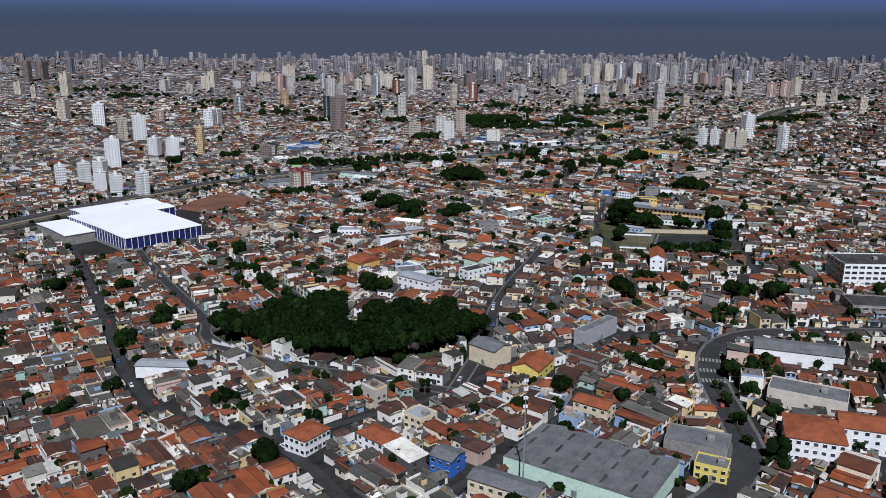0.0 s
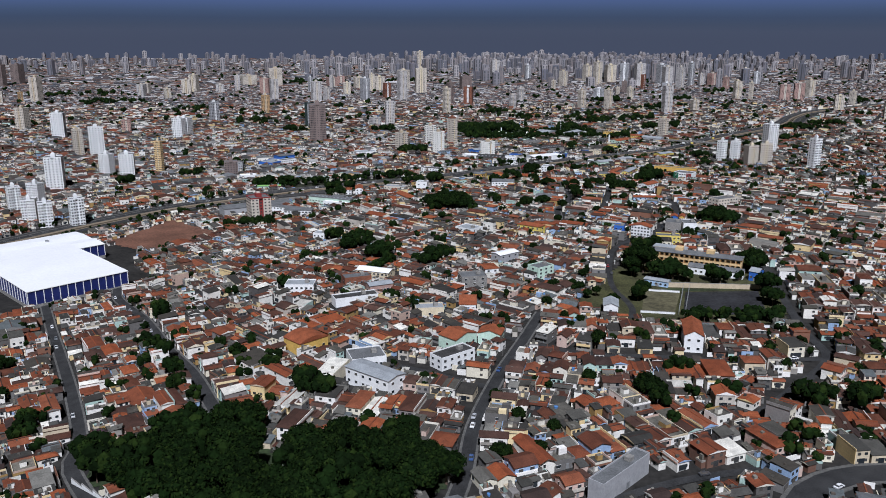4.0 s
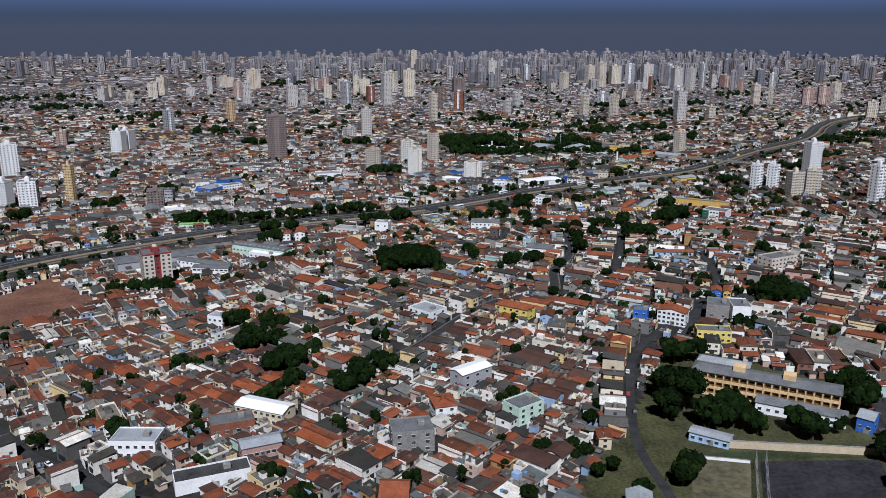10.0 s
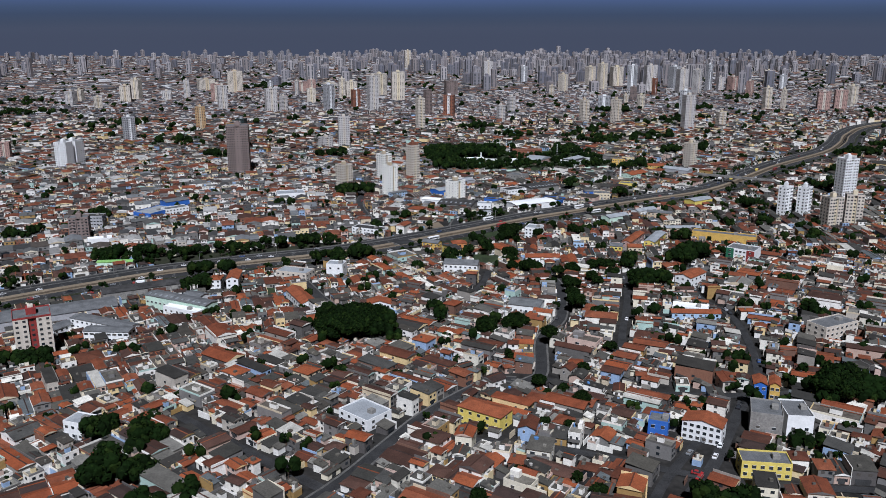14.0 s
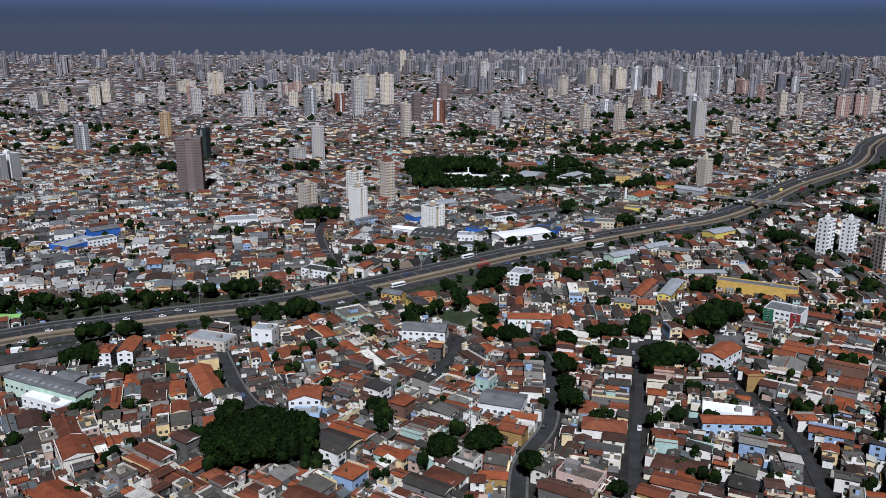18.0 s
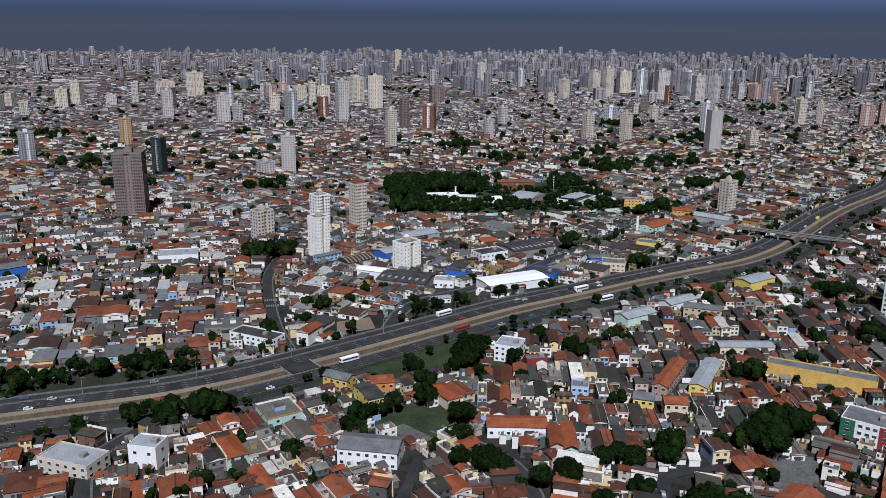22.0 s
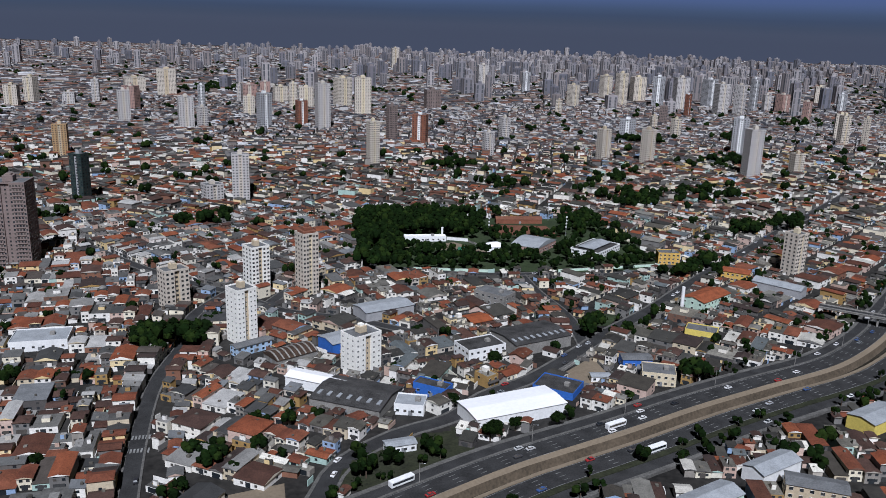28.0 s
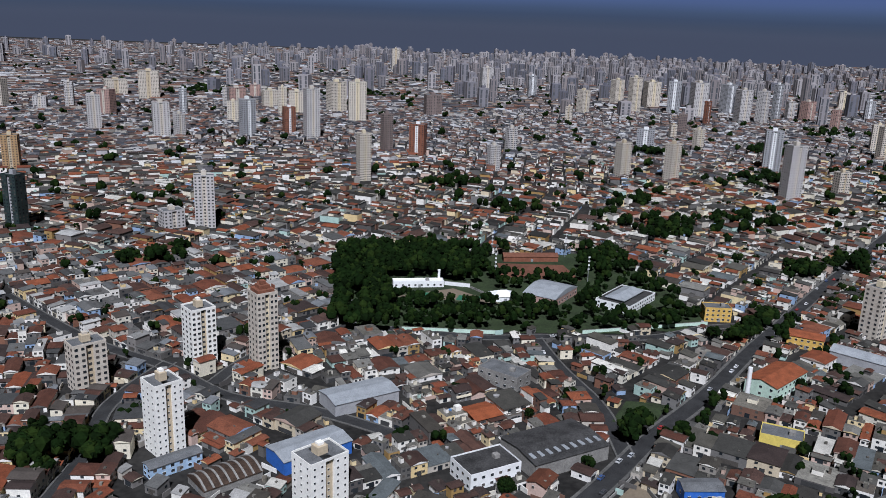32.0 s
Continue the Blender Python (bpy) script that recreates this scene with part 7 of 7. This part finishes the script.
# single trees and clumps along streets and yards: x, y, scale, how many, spread
CLUMPS = [(145.6, 867.5, 1.2, 4, 6), (159.9, 873.6, 1.2, 4, 6), (150, 1121, 1.1, 3, 5), (163, 1132, 1.2, 4, 6), (184, 1146, 1.3, 5, 7), (196, 1130, 1.2, 4, 6), (184, 1112, 1.3, 5, 6), (160, 1106, 1.1, 3, 5), (150, 1056, 1.0, 3, 4), (166, 1062, 1.1, 3, 4), (181, 1044, 1.2, 4, 4), (180, 1030, 1.0, 3, 4), (170, 1019, 0.9, 3, 3), 
          (334, 1298, 1.3, 5, 4), (292, 1362, 1.4, 5, 4), (300, 1368, 1.3, 4, 4), (314, 1382, 1.4, 4, 4), (322, 1386, 1.2, 3, 3), (316, 1366, 1.0, 2, 3), (231, 1320, 1.1, 3, 2), (409, 1500, 1.4, 6, 8), (429, 1520, 1.4, 6, 8), (291, 1407, 1.1, 2, 3), (180, 1022, 1.2, 5, 5), (184, 1000, 1.2, 5, 5), (190, 994, 1.1, 3, 4), (321, 1076, 1.2, 3, 3), (251, 1121, 1.1, 4, 5), (274, 1142, 1.0, 3, 4), (316, 1013, 1.4, 5, 5), (257, 1000, 1.2, 3, 4), (240, 999, 1.1, 3, 4), (218, 990, 1.0, 2, 3), (380, 1126, 1.0, 3, 4), (411, 1122, 1.1, 4, 5), (438, 1206, 1.2, 8, 8), (167, 1206, 0.9, 3, 3), (179, 1215, 0.8, 2, 3), (193, 1224, 0.8, 3, 3), (224, 1236, 0.8, 2, 2), (-25, 770, 1.2, 5, 5), (-5, 759, 1.1, 3, 4), (16, 771, 1.0, 2, 3), (-112, 882, 1.2, 4, 4), (-101, 877, 1.2, 4, 4), (-81, 858, 1.0, 2, 3), (208, 961, 1.1, 2, 2), (208, 949, 1.1, 2, 2), (206, 930, 1.2, 2, 2), (203, 908, 1.2, 2, 2), (197, 962, 1.1, 2, 3), (229, 964, 1.0, 2, 3), (226, 956, 1.0, 1, 2), (252, 952, 1.3, 5, 5), (264, 956, 1.3, 4, 4), (258, 992, 1.1, 4, 5), (306, 1013, 1.6, 7, 6), (242, 889, 1.0, 2, 3), (231, 890, 0.9, 2, 3), (59, 908, 1.3, 3, 4), (-45, 1001, 1.3, 4, 5), (-37, 1000, 1.3, 3, 4), (-44, 1034, 1.3, 6, 7), (-30, 1042, 1.2, 5, 7), (38, 1050, 1.4, 7, 6), (68, 1057, 1.4, 7, 6), (1, 732, 1.2, 4, 5), (38, 666, 1.1, 3, 4), (52, 675, 1.2, 3, 4), (7, 659, 1.0, 2, 3), (-48, 637, 1.0, 2, 2), (-45, 710, 1.0, 2, 3), (190, 622, 1.2, 2, 4), (200, 614, 1.0, 2, 3), (208, 611, 1.0, 2, 3), (227, 605, 1.2, 2, 3), (256, 625, 1.3, 3, 4), (156, 566, 0.8, 2, 1), (181, 538, 0.8, 5, 4), (187, 537, 0.8, 5, 4), (215, 534, 0.85, 6, 5), (232, 537, 0.9, 6, 5), (238, 560, 1.1, 3, 4), (246, 584, 1.2, 3, 4), (-105, 1112, 1.2, 5, 8), (-70, 1108, 1.1, 4, 7), (-22, 1110, 1.1, 3, 6), (18, 1122, 1.0, 3, 6), (-135, 1098, 1.4, 8, 10),
          (183, 645, 1.4, 5, 5), (182, 640, 1.9, 4, 4), (177, 628, 1.3, 3, 3), (188, 622, 1.2, 3, 3), (197, 619, 1.1, 3, 3), (200, 628, 1.1, 3, 6), (222, 606, 1.1, 5, 6), (256, 632, 1.4, 6, 8), (195, 536, 0.85, 8, 7), (198, 686, 1.3, 4, 7), (188, 650, 1.1, 4, 7), (203, 625, 1.1, 3, 5), (166, 576, 1.1, 3, 3), (262, 645, 1.3, 5, 9), (238, 608, 0.9, 2, 4),
          (142, 586, 0.9, 2, 4), (131, 597, 0.9, 3, 5), (208, 534, 0.85, 8, 7), (223, 533, 0.9, 8, 7), (152, 566, 0.9, 2, 4), (-11, 727, 1.5, 4, 4), (-38, 711, 1.1, 3, 4), (10, 661, 1.1, 3, 3), (18, 674, 1.0, 2, 3), (-2, 762, 1.4, 2, 3), (14, 700, 1.2, 4, 8),
          (25, 709, 1.1, 4, 6), (15, 696, 1.3, 4, 5), (57, 690, 1.2, 5, 8), (42, 671, 1.1, 4, 5), (70, 712, 1.1, 3, 6), (66, 821, 1.0, 2, 4), (133, 758, 0.8, 2, 4),
          (-9, 738, 1.2, 4, 6), (59, 727, 1.1, 3, 5), (-11, 772, 0.9, 2, 3), (120, 905, 1.2, 4, 7), (212, 895, 1.0, 2, 3), (178, 855, 1.0, 2, 3), (205, 985, 1.1, 5, 8), (240, 975, 1.0, 3, 5), (232, 1000, 1.0, 3, 5),
          (262, 960, 1.2, 5, 7), (297, 1005, 1.5, 7, 9), (258, 1000, 1.0, 3, 4), (132, 1042, 1.1, 4, 8), (112, 1012, 1.0, 2, 4), (55, 1060, 1.2, 8, 12), (-2, 1062, 1.2, 5, 9),
          (18, 1050, 1.0, 4, 8), (-30, 1052, 1.2, 5, 8), (0, 1118, 1.0, 3, 8), (40, 1132, 0.9, 4, 8), (-40, 1112, 1.0, 3, 8), (80, 1168, 1.0, 3, 5), (148, 1172, 1.0, 3, 4), (128, 1170, 0.9, 2, 4), (104, 1218, 1.1, 7, 9),
          (116, 1242, 0.9, 3, 5), (50, 1344, 1.5, 20, 16), (164, 1213, 0.9, 3, 4), (190, 1226, 0.7, 3, 5), (205, 1268, 0.8, 2, 3), (234, 1245, 0.8, 2, 3), (192, 1100, 1.0, 5, 10), (168, 1088, 1.0, 3, 6), (215, 1112, 1.0, 4, 7),
          (232, 1148, 0.9, 3, 6), (392, 1486, 1.3, 9, 12), (418, 1514, 1.3, 8, 12), (500, 1614, 1.5, 14, 20), (540, 1650, 1.5, 10, 16),
          (345, 1262, 1.1, 6, 7), (380, 1418, 1.0, 3, 5), (-104, 880, 1.1, 6, 9), (-125, 890, 1.0, 5, 8), (-122, 612, 1.3, 4, 4), (-128, 596, 0.9, 2, 3), (-114, 570, 0.9, 2, 3), (-108, 553, 1.1, 2, 3), (-98, 532, 1.1, 3, 3), (-84, 502, 1.2, 2, 3), (-74, 482, 1.0, 2, 3), (-66, 466, 0.9, 2, 3),
          (-40, 500, 1.1, 5, 8), (-15, 462, 1.2, 6, 9), (-2, 575, 1.0, 2, 3), (35, 570, 0.9, 2, 3), (20, 590, 1.0, 2, 3), (-135, 470, 1.2, 5, 8), (-150, 425, 1.3, 5, 6), (-190, 560, 1.0, 4, 6), (-205, 600, 1.0, 3, 5),
          (115, 525, 1.1, 3, 4), (122, 505, 1.0, 2, 4), (150, 470, 0.9, 3, 6), (175, 480, 1.0, 3, 5), (195, 432, 1.2, 5, 6), (215, 428, 1.1, 4, 5), (165, 440, 1.0, 3, 4), (150, 318, 1.0, 4, 5), (147, 300, 0.9, 3, 4),
          (168, 330, 1.0, 2, 3), (92, 300, 0.9, 2, 3), (68, 306, 1.0, 2, 3), (48, 292, 1.0, 2, 3), (-46, 262, 1.1, 3, 4), (-70, 250, 1.1, 3, 4), (0, 258, 0.8, 1, 1), (62, 395, 0.9, 2, 3), (72, 355, 0.9, 2, 3),
          (130, 440, 1.2, 5, 6), (110, 340, 0.9, 2, 3), (-240, 560, 1.1, 4, 6), (330, 880, 1.1, 5, 8), (345, 940, 1.1, 4, 7), (300, 920, 1.0, 3, 6), (420, 1060, 1.1, 5, 9), (560, 1300, 1.3, 9, 14), (640, 1400, 1.4, 10, 18),
          (-200, 1260, 1.3, 9, 16), (-240, 1180, 1.2, 8, 14), (-120, 1105, 1.1, 8, 14), (-180, 1050, 1.1, 6, 12), (-300, 1130, 1.3, 9, 14), (-20, 1300, 1.0, 5, 9)]
for cx, cy, s, n, sp in CLUMPS:
    for _ in range(n):
        spots.append((cx + gr.normal() * sp * 0.6, cy + gr.normal() * sp * 0.6, s * gr.uniform(0.8, 1.15)))
# two great domed groups of trees that stand over the roofs
for cx, cy, R, s0, s1 in ((73, 881, 21, 1.95, 1.25), (286, 770, 15, 1.7, 1.15)):
    for yy in np.arange(-R, R + 1, 6.5):
        for xx in np.arange(-R, R + 1, 6.5):
            r = math.hypot(xx, yy)
            if r <= R:
                spots.append((cx + xx + gr.uniform(-1.5, 1.5), cy + 0.85 * yy + gr.uniform(-1.5, 1.5), s0 + (s1 - s0) * (r / R) ** 2))
fill(VERGE, 12.0, 0.7, 1.2)
# shrubs and small trees on the highway's verges
for i in range(0, len(CHANNEL) - 1):
    n_ = sides(CHANNEL)[i]
    for off, pr in ((-15.1, 0.35), (27.5, 0.35), (-25.2, 0.5), (31, 0.35)):
        if gr.random() < pr and CHANNEL[i][1] < 1700:
            p = CHANNEL[i] + n_ * (off + gr.uniform(-1, 1)) + gr.uniform(-3, 3) * np.array([n_[1], -n_[0]])
            spots.append((p[0], p[1], gr.uniform(0.45, 0.8)))
spots += [(x_, y_, gr.uniform(0.45, 0.95)) for x_, y_ in gardens]
for cx, cy, n, sp in ((430, 1760, 30, 30), (520, 1800, 24, 26), (-420, 2060, 30, 34), (-250, 1800, 22, 24), (640, 2040, 26, 26), (250, 1960, 16, 18), (420, 1880, 18, 18), (-700, 2250, 44, 50), (-900, 2500, 50, 70), (-300, 3050, 60, 70),
                      (90, 3100, 50, 60), (760, 1560, 30, 24), (840, 1640, 26, 22), (-150, 1640, 16, 16), (0, 1640, 18, 18), (300, 1840, 16, 16), (560, 2240, 24, 22), (760, 2300, 24, 26), (1000, 2560, 30, 40), (1200, 2200, 30, 40)):
    for _ in range(n):
        spots.append((cx + gr.normal() * sp, cy + gr.normal() * sp * 0.7, gr.uniform(0.9, 1.6)))
# dark trees scattered all over the far city
for _ in range(1150):
    d_, b_ = gr.uniform(1750, 4300), gr.uniform(-0.42, 0.56)
    spots.append((d_ * math.tan(b_), d_, gr.uniform(0.7, 1.5)))
S3 = np.array(spots)
S3 = S3[(distance(S3[:, 0], S3[:, 1], CHANNEL) > np.where(S3[:, 2] < 0.85, 14.2, 23.5)) & (S3[:, 1] > 190)]
clear = np.ones(len(S3), bool)
for line, w in ROADS:
    clear &= distance(S3[:, 0], S3[:, 1], line) > w / 2 + 0.6
for f in TAKEN:
    clear &= ~inside(S3[:, 0], S3[:, 1], f)
S3 = S3[clear]
S3 = np.concatenate([S3, [(p[0], p[1], 0.5 + 0.15 * (i % 3)) for i, p in enumerate(mid[::1]) if i % 2 == 0]])
rank = np.argsort(distance(S3[:, 0], S3[:, 1], TRACK) - 40 * S3[:, 2] - 90 * (S3[:, 2] > 1.5) * (S3[:, 1] < 1000))
first = {}
one = set(rank[:240].tolist())
wood, garden = Soup(), Soup()
purple = [(-12, 358), (8, 362), (-98, 440), (170, 1094), (176, 1098)]
for i, (px, py, s) in enumerate(S3):
    kind = int(gr.integers(0, 5)) if s < 1.1 else int(gr.choice([1, 2, 2, 4]))
    s_ = s * (0.85 if kind == 2 else 0.95 if kind in (1, 4) else 1.1)
    a = gr.uniform(0, 360)
    if i in one:
        if kind not in first:
            first[kind] = tree(kind, px, py, s_, a)
        else:
            p = first[kind]
            copy_thing(p, pose(px, py, z_at(px, py), 0, 0, a) @ Matrix.Diagonal((s_ / p.scale.x,) * 3 + (1,)))
    else:
        leaves, lumps, lr, _, iv, fi = TREES[kind]
        c, sn_ = math.cos(radians(a)), math.sin(radians(a))
        R = np.array([[c, sn_, 0], [-sn_, c, 0], [0, 0, 1]])
        off = np.array([px, py, z_at(px, py)])
        near_ = py < 1100
        thin = leaves[::(7 if s > 1.05 else 22) if near_ else 24 if py < 1500 and s > 1.05 else 60 if py < 1900 else 160]
        grow = (1.35 if s > 1.05 else 1.7) if near_ else 1.9 if py < 1900 else 2.6
        mid = thin.mean(1, keepdims=True)
        to = wood if s > 1.05 else garden
        to.add((((thin - mid) * grow + mid) * s_) @ R + off, LEAF_F, [0] * 2)
        few = np.arange(0, 16, 2 if s > 1.05 and py < 1700 else 4 if near_ or py < 1900 else 6)
        to.add(((lumps[few, None] + iv[few] * lr[few, None, None] * (1.12 if len(few) > 7 else 1.4 if len(few) > 3 else 1.6)) * s_) @ R + off, fi, [0] * len(fi))
        if py < 1300:
            stem = boxes(np.array([px]), np.array([py]), np.array([0.3]), np.array([0.4 * s_]), np.array([0.4 * s_]), np.array([off[2] - 0.6]), np.array([off[2] + 3.0 * s_]))
            to.add(stem, BOX, [1] * 5)
for px, py in purple:
    tree(4, px, py, 0.9, 30, True)
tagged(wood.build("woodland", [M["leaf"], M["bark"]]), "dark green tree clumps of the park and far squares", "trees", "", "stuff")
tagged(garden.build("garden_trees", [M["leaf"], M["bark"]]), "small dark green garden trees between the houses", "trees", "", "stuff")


# ------------------------------------------------------------------ vehicles
def car():
    root = new("car")
    bm = bmesh.new()
    prof = [(-2.05, 0.35), (2.05, 0.35), (2.1, 0.75), (1.25, 0.92), (-1.75, 0.98), (-2.1, 0.85)]
    rows = [[bm.verts.new((px, s * 0.84, pz)) for px, pz in prof] for s in (-1, 1)]
    bm.faces.new(rows[0][::-1]), bm.faces.new(rows[1])
    for i in range(6):
        bm.faces.new((rows[0][i], rows[0][(i + 1) % 6], rows[1][(i + 1) % 6], rows[1][i]))
    box(bm, -1.05, -0.62, 1.38, 0.35, 0.62, 1.46, bevel=0.03)
    part("body", bm, M["car"], root)
    bm = bmesh.new()
    lo, hi = [(-1.6, -0.76), (1.1, -0.76), (1.1, 0.76), (-1.6, 0.76)], [(-1.1, -0.64), (0.4, -0.64), (0.4, 0.64), (-1.1, 0.64)]
    v0, v1 = [bm.verts.new((*p, 0.93)) for p in lo], [bm.verts.new((*p, 1.40)) for p in hi]
    bm.faces.new(v1), bm.faces.new(v0[::-1])
    for i in range(4):
        bm.faces.new((v0[i], v0[(i + 1) % 4], v1[(i + 1) % 4], v1[i]))
    part("glasshouse", bm, M["glass"], root, "dark tinted windows")
    wheel = None
    for px in (-1.3, 1.3):
        for s in (-0.78, 0.78):
            if wheel is None:
                bm = cyl(bmesh.new(), 0, 0, -0.1, 0.1, 0.31, n=10)
                wheel = part("wheel", bm, M["rubber"], root)
                wheel.matrix_local = pose(px, s, 0.31, 90)
            else:
                more("wheel", wheel, root, pose(px, s, 0.31, 90))
    return tagged(root, "parked or passing small car on the asphalt", "car", "cars on streets and highway")


def bus(name, L, H, mat, label):
    root = new(name)
    part("body", box(bmesh.new(), -L / 2, -1.25, 0.5, L / 2, 1.25, H, bevel=0.15), M[mat], root)
    part("windscreen", box(bmesh.new(), L / 2 - 0.1, -1.1, 1.5, L / 2 + 0.04, 1.1, H - 0.4), M["glass"], root)
    if name == "bus":
        for s in (-1, 1):
            part("window_strip", box(bmesh.new(), -L / 2 + 0.5, s * 1.25 - 0.03, 1.5, L / 2 - 0.6, s * 1.25 + 0.03, 2.5), M["glass"], root)
    else:
        part("cab", box(bmesh.new(), L / 2 + 0.3, -1.15, 0.5, L / 2 + 2.2, 1.15, 2.6, bevel=0.15), M["redpaint"], root, "red lorry cab")
    wheel = None
    for px in (-L / 2 + 2, L / 2 - 1.5):
        for s in (-1.1, 1.1):
            if wheel is None:
                wheel = part("wheel", cyl(bmesh.new(), 0, 0, -0.15, 0.15, 0.5, n=10), M["rubber"], root)
                wheel.matrix_local = pose(px, s, 0.5, 90)
            else:
                more("wheel", wheel, root, pose(px, s, 0.5, 90))
    return tagged(root, label, "bus" if name == "bus" else "lorry", "large vehicles on the highway")


cr = np.random.default_rng(17)
CAR = {}


def put(kind, m):
    if kind not in CAR:
        CAR[kind] = {"car": car, "bus": lambda: bus("bus", 11, 3.1, "white", "white city bus with dark windows"), "coach": lambda: bus("bus", 11, 3.1, "redpaint", "red and dark city bus"),
                     "lorry": lambda: bus("lorry", 7.5, 3.3, "white", "white box lorry with a red cab"), "van": lambda: bus("lorry", 5, 2.8, "yellow", "yellow box lorry with a red cab")}[kind]()
        CAR[kind].matrix_basis = m
    else:
        copy_thing(CAR[kind], m)


dense = smooth([tuple(p) for p in CHANNEL[::3]], 4.0)
nd = sides(dense)
ok = np.where((dense[:, 1] > 1000) & (dense[:, 1] < 1650) & (dense[:, 0] > -220))[0]
used = []
for lane, n in ((9.3, 9), (11.9, 12), (14.5, 12), (17.1, 9), (-4.5, 7), (-7.1, 10), (-9.7, 9), (-12.2, 8), (22.4, 10), (-19.5, 8)):
    for i in cr.choice(ok, n, replace=False):
        p = dense[i] + nd[i] * lane
        if any((p[0] - q[0]) ** 2 + (p[1] - q[1]) ** 2 < 13 ** 2 and abs(lane - q[2]) < 0.1 for q in used):
            continue
        used.append((p[0], p[1], lane))
        t = np.array([nd[i][1], -nd[i][0]]) * (1 if lane > 0 else -1)
        z = z_at(*dense[i]) + (0.45 if -15 < lane < 19 else 0.25)
        kind = cr.choice(["car", "bus", "coach", "lorry", "van"], p=[0.86, 0.04, 0.03, 0.05, 0.02])
        put(kind, pose(p[0], p[1], z, 0, 0, math.degrees(math.atan2(t[1], t[0]))))
for line, w in ROADS:
    n_ = sides(line)
    for i in range(2, len(line) - 2):
        if cr.random() < (0.26 if w > 7.5 else 0.13) and line[i][1] > 225:
            s = cr.choice([-1, 1])
            p = line[i] + n_[i] * s * (w / 2 - 1.15 if cr.random() < 0.7 else w / 2 - 3.2)
            t = np.array([n_[i][1], -n_[i][0]])
            put("car", pose(p[0], p[1], z_at(*p) + 0.06, 0, 0, math.degrees(math.atan2(t[1], t[0]))))


# ------------------------------------------------------------------ poles
def pole(x, y, h, label, name="street_lamp", arm=2.0):
    root = empty(name, x, y)
    part("pole", cyl(bmesh.new(), 0, 0, -0.5, h, 0.16, 0.10, 8), M["concrete"], root)
    if arm:
        part("arm", box(bmesh.new(), 0, -0.05, h - 0.3, arm, 0.05, h - 0.2), M["steel"], root)
        part("lamp_head", box(bmesh.new(), arm - 0.4, -0.15, h - 0.42, arm + 0.3, 0.15, h - 0.25, bevel=0.03), M["steel"], root)
    return tagged(root, label, "mast" if not arm else "street lamp")


def mast(x, y, h, label):
    root = empty("radio_mast", x, y)
    part("pole", cyl(bmesh.new(), 0, 0, -0.5, h, 0.32, 0.14, 8), M["steel"], root)
    for i in range(4):
        z = h - 1.5 - i * 3.0
        part("antenna", box(bmesh.new(), -0.7, -0.12, z, 0.7, 0.12, z + 1.1, bevel=0.02), M["white"], root)
    return tagged(root, label, "mast")


mast(41, 236, 42, "tall slim grey radio mast between the houses")
mast(157, 887, 19, "tall slim grey radio mast behind the workshop")
for px, py in ((258, 1612), (326, 1608), (262, 1676), (322, 1676)):
    mast(px, py, 20, "slim floodlight mast of the baseball ground")
for i in range(6, len(CHANNEL) - 2, 5):
    if 1000 < CHANNEL[i][1] < 1500:
        n_ = sides(CHANNEL)[i]
        p = CHANNEL[i] + n_ * 19.1
        pole(p[0], p[1], 10, "tall concrete street lamp on the highway verge")
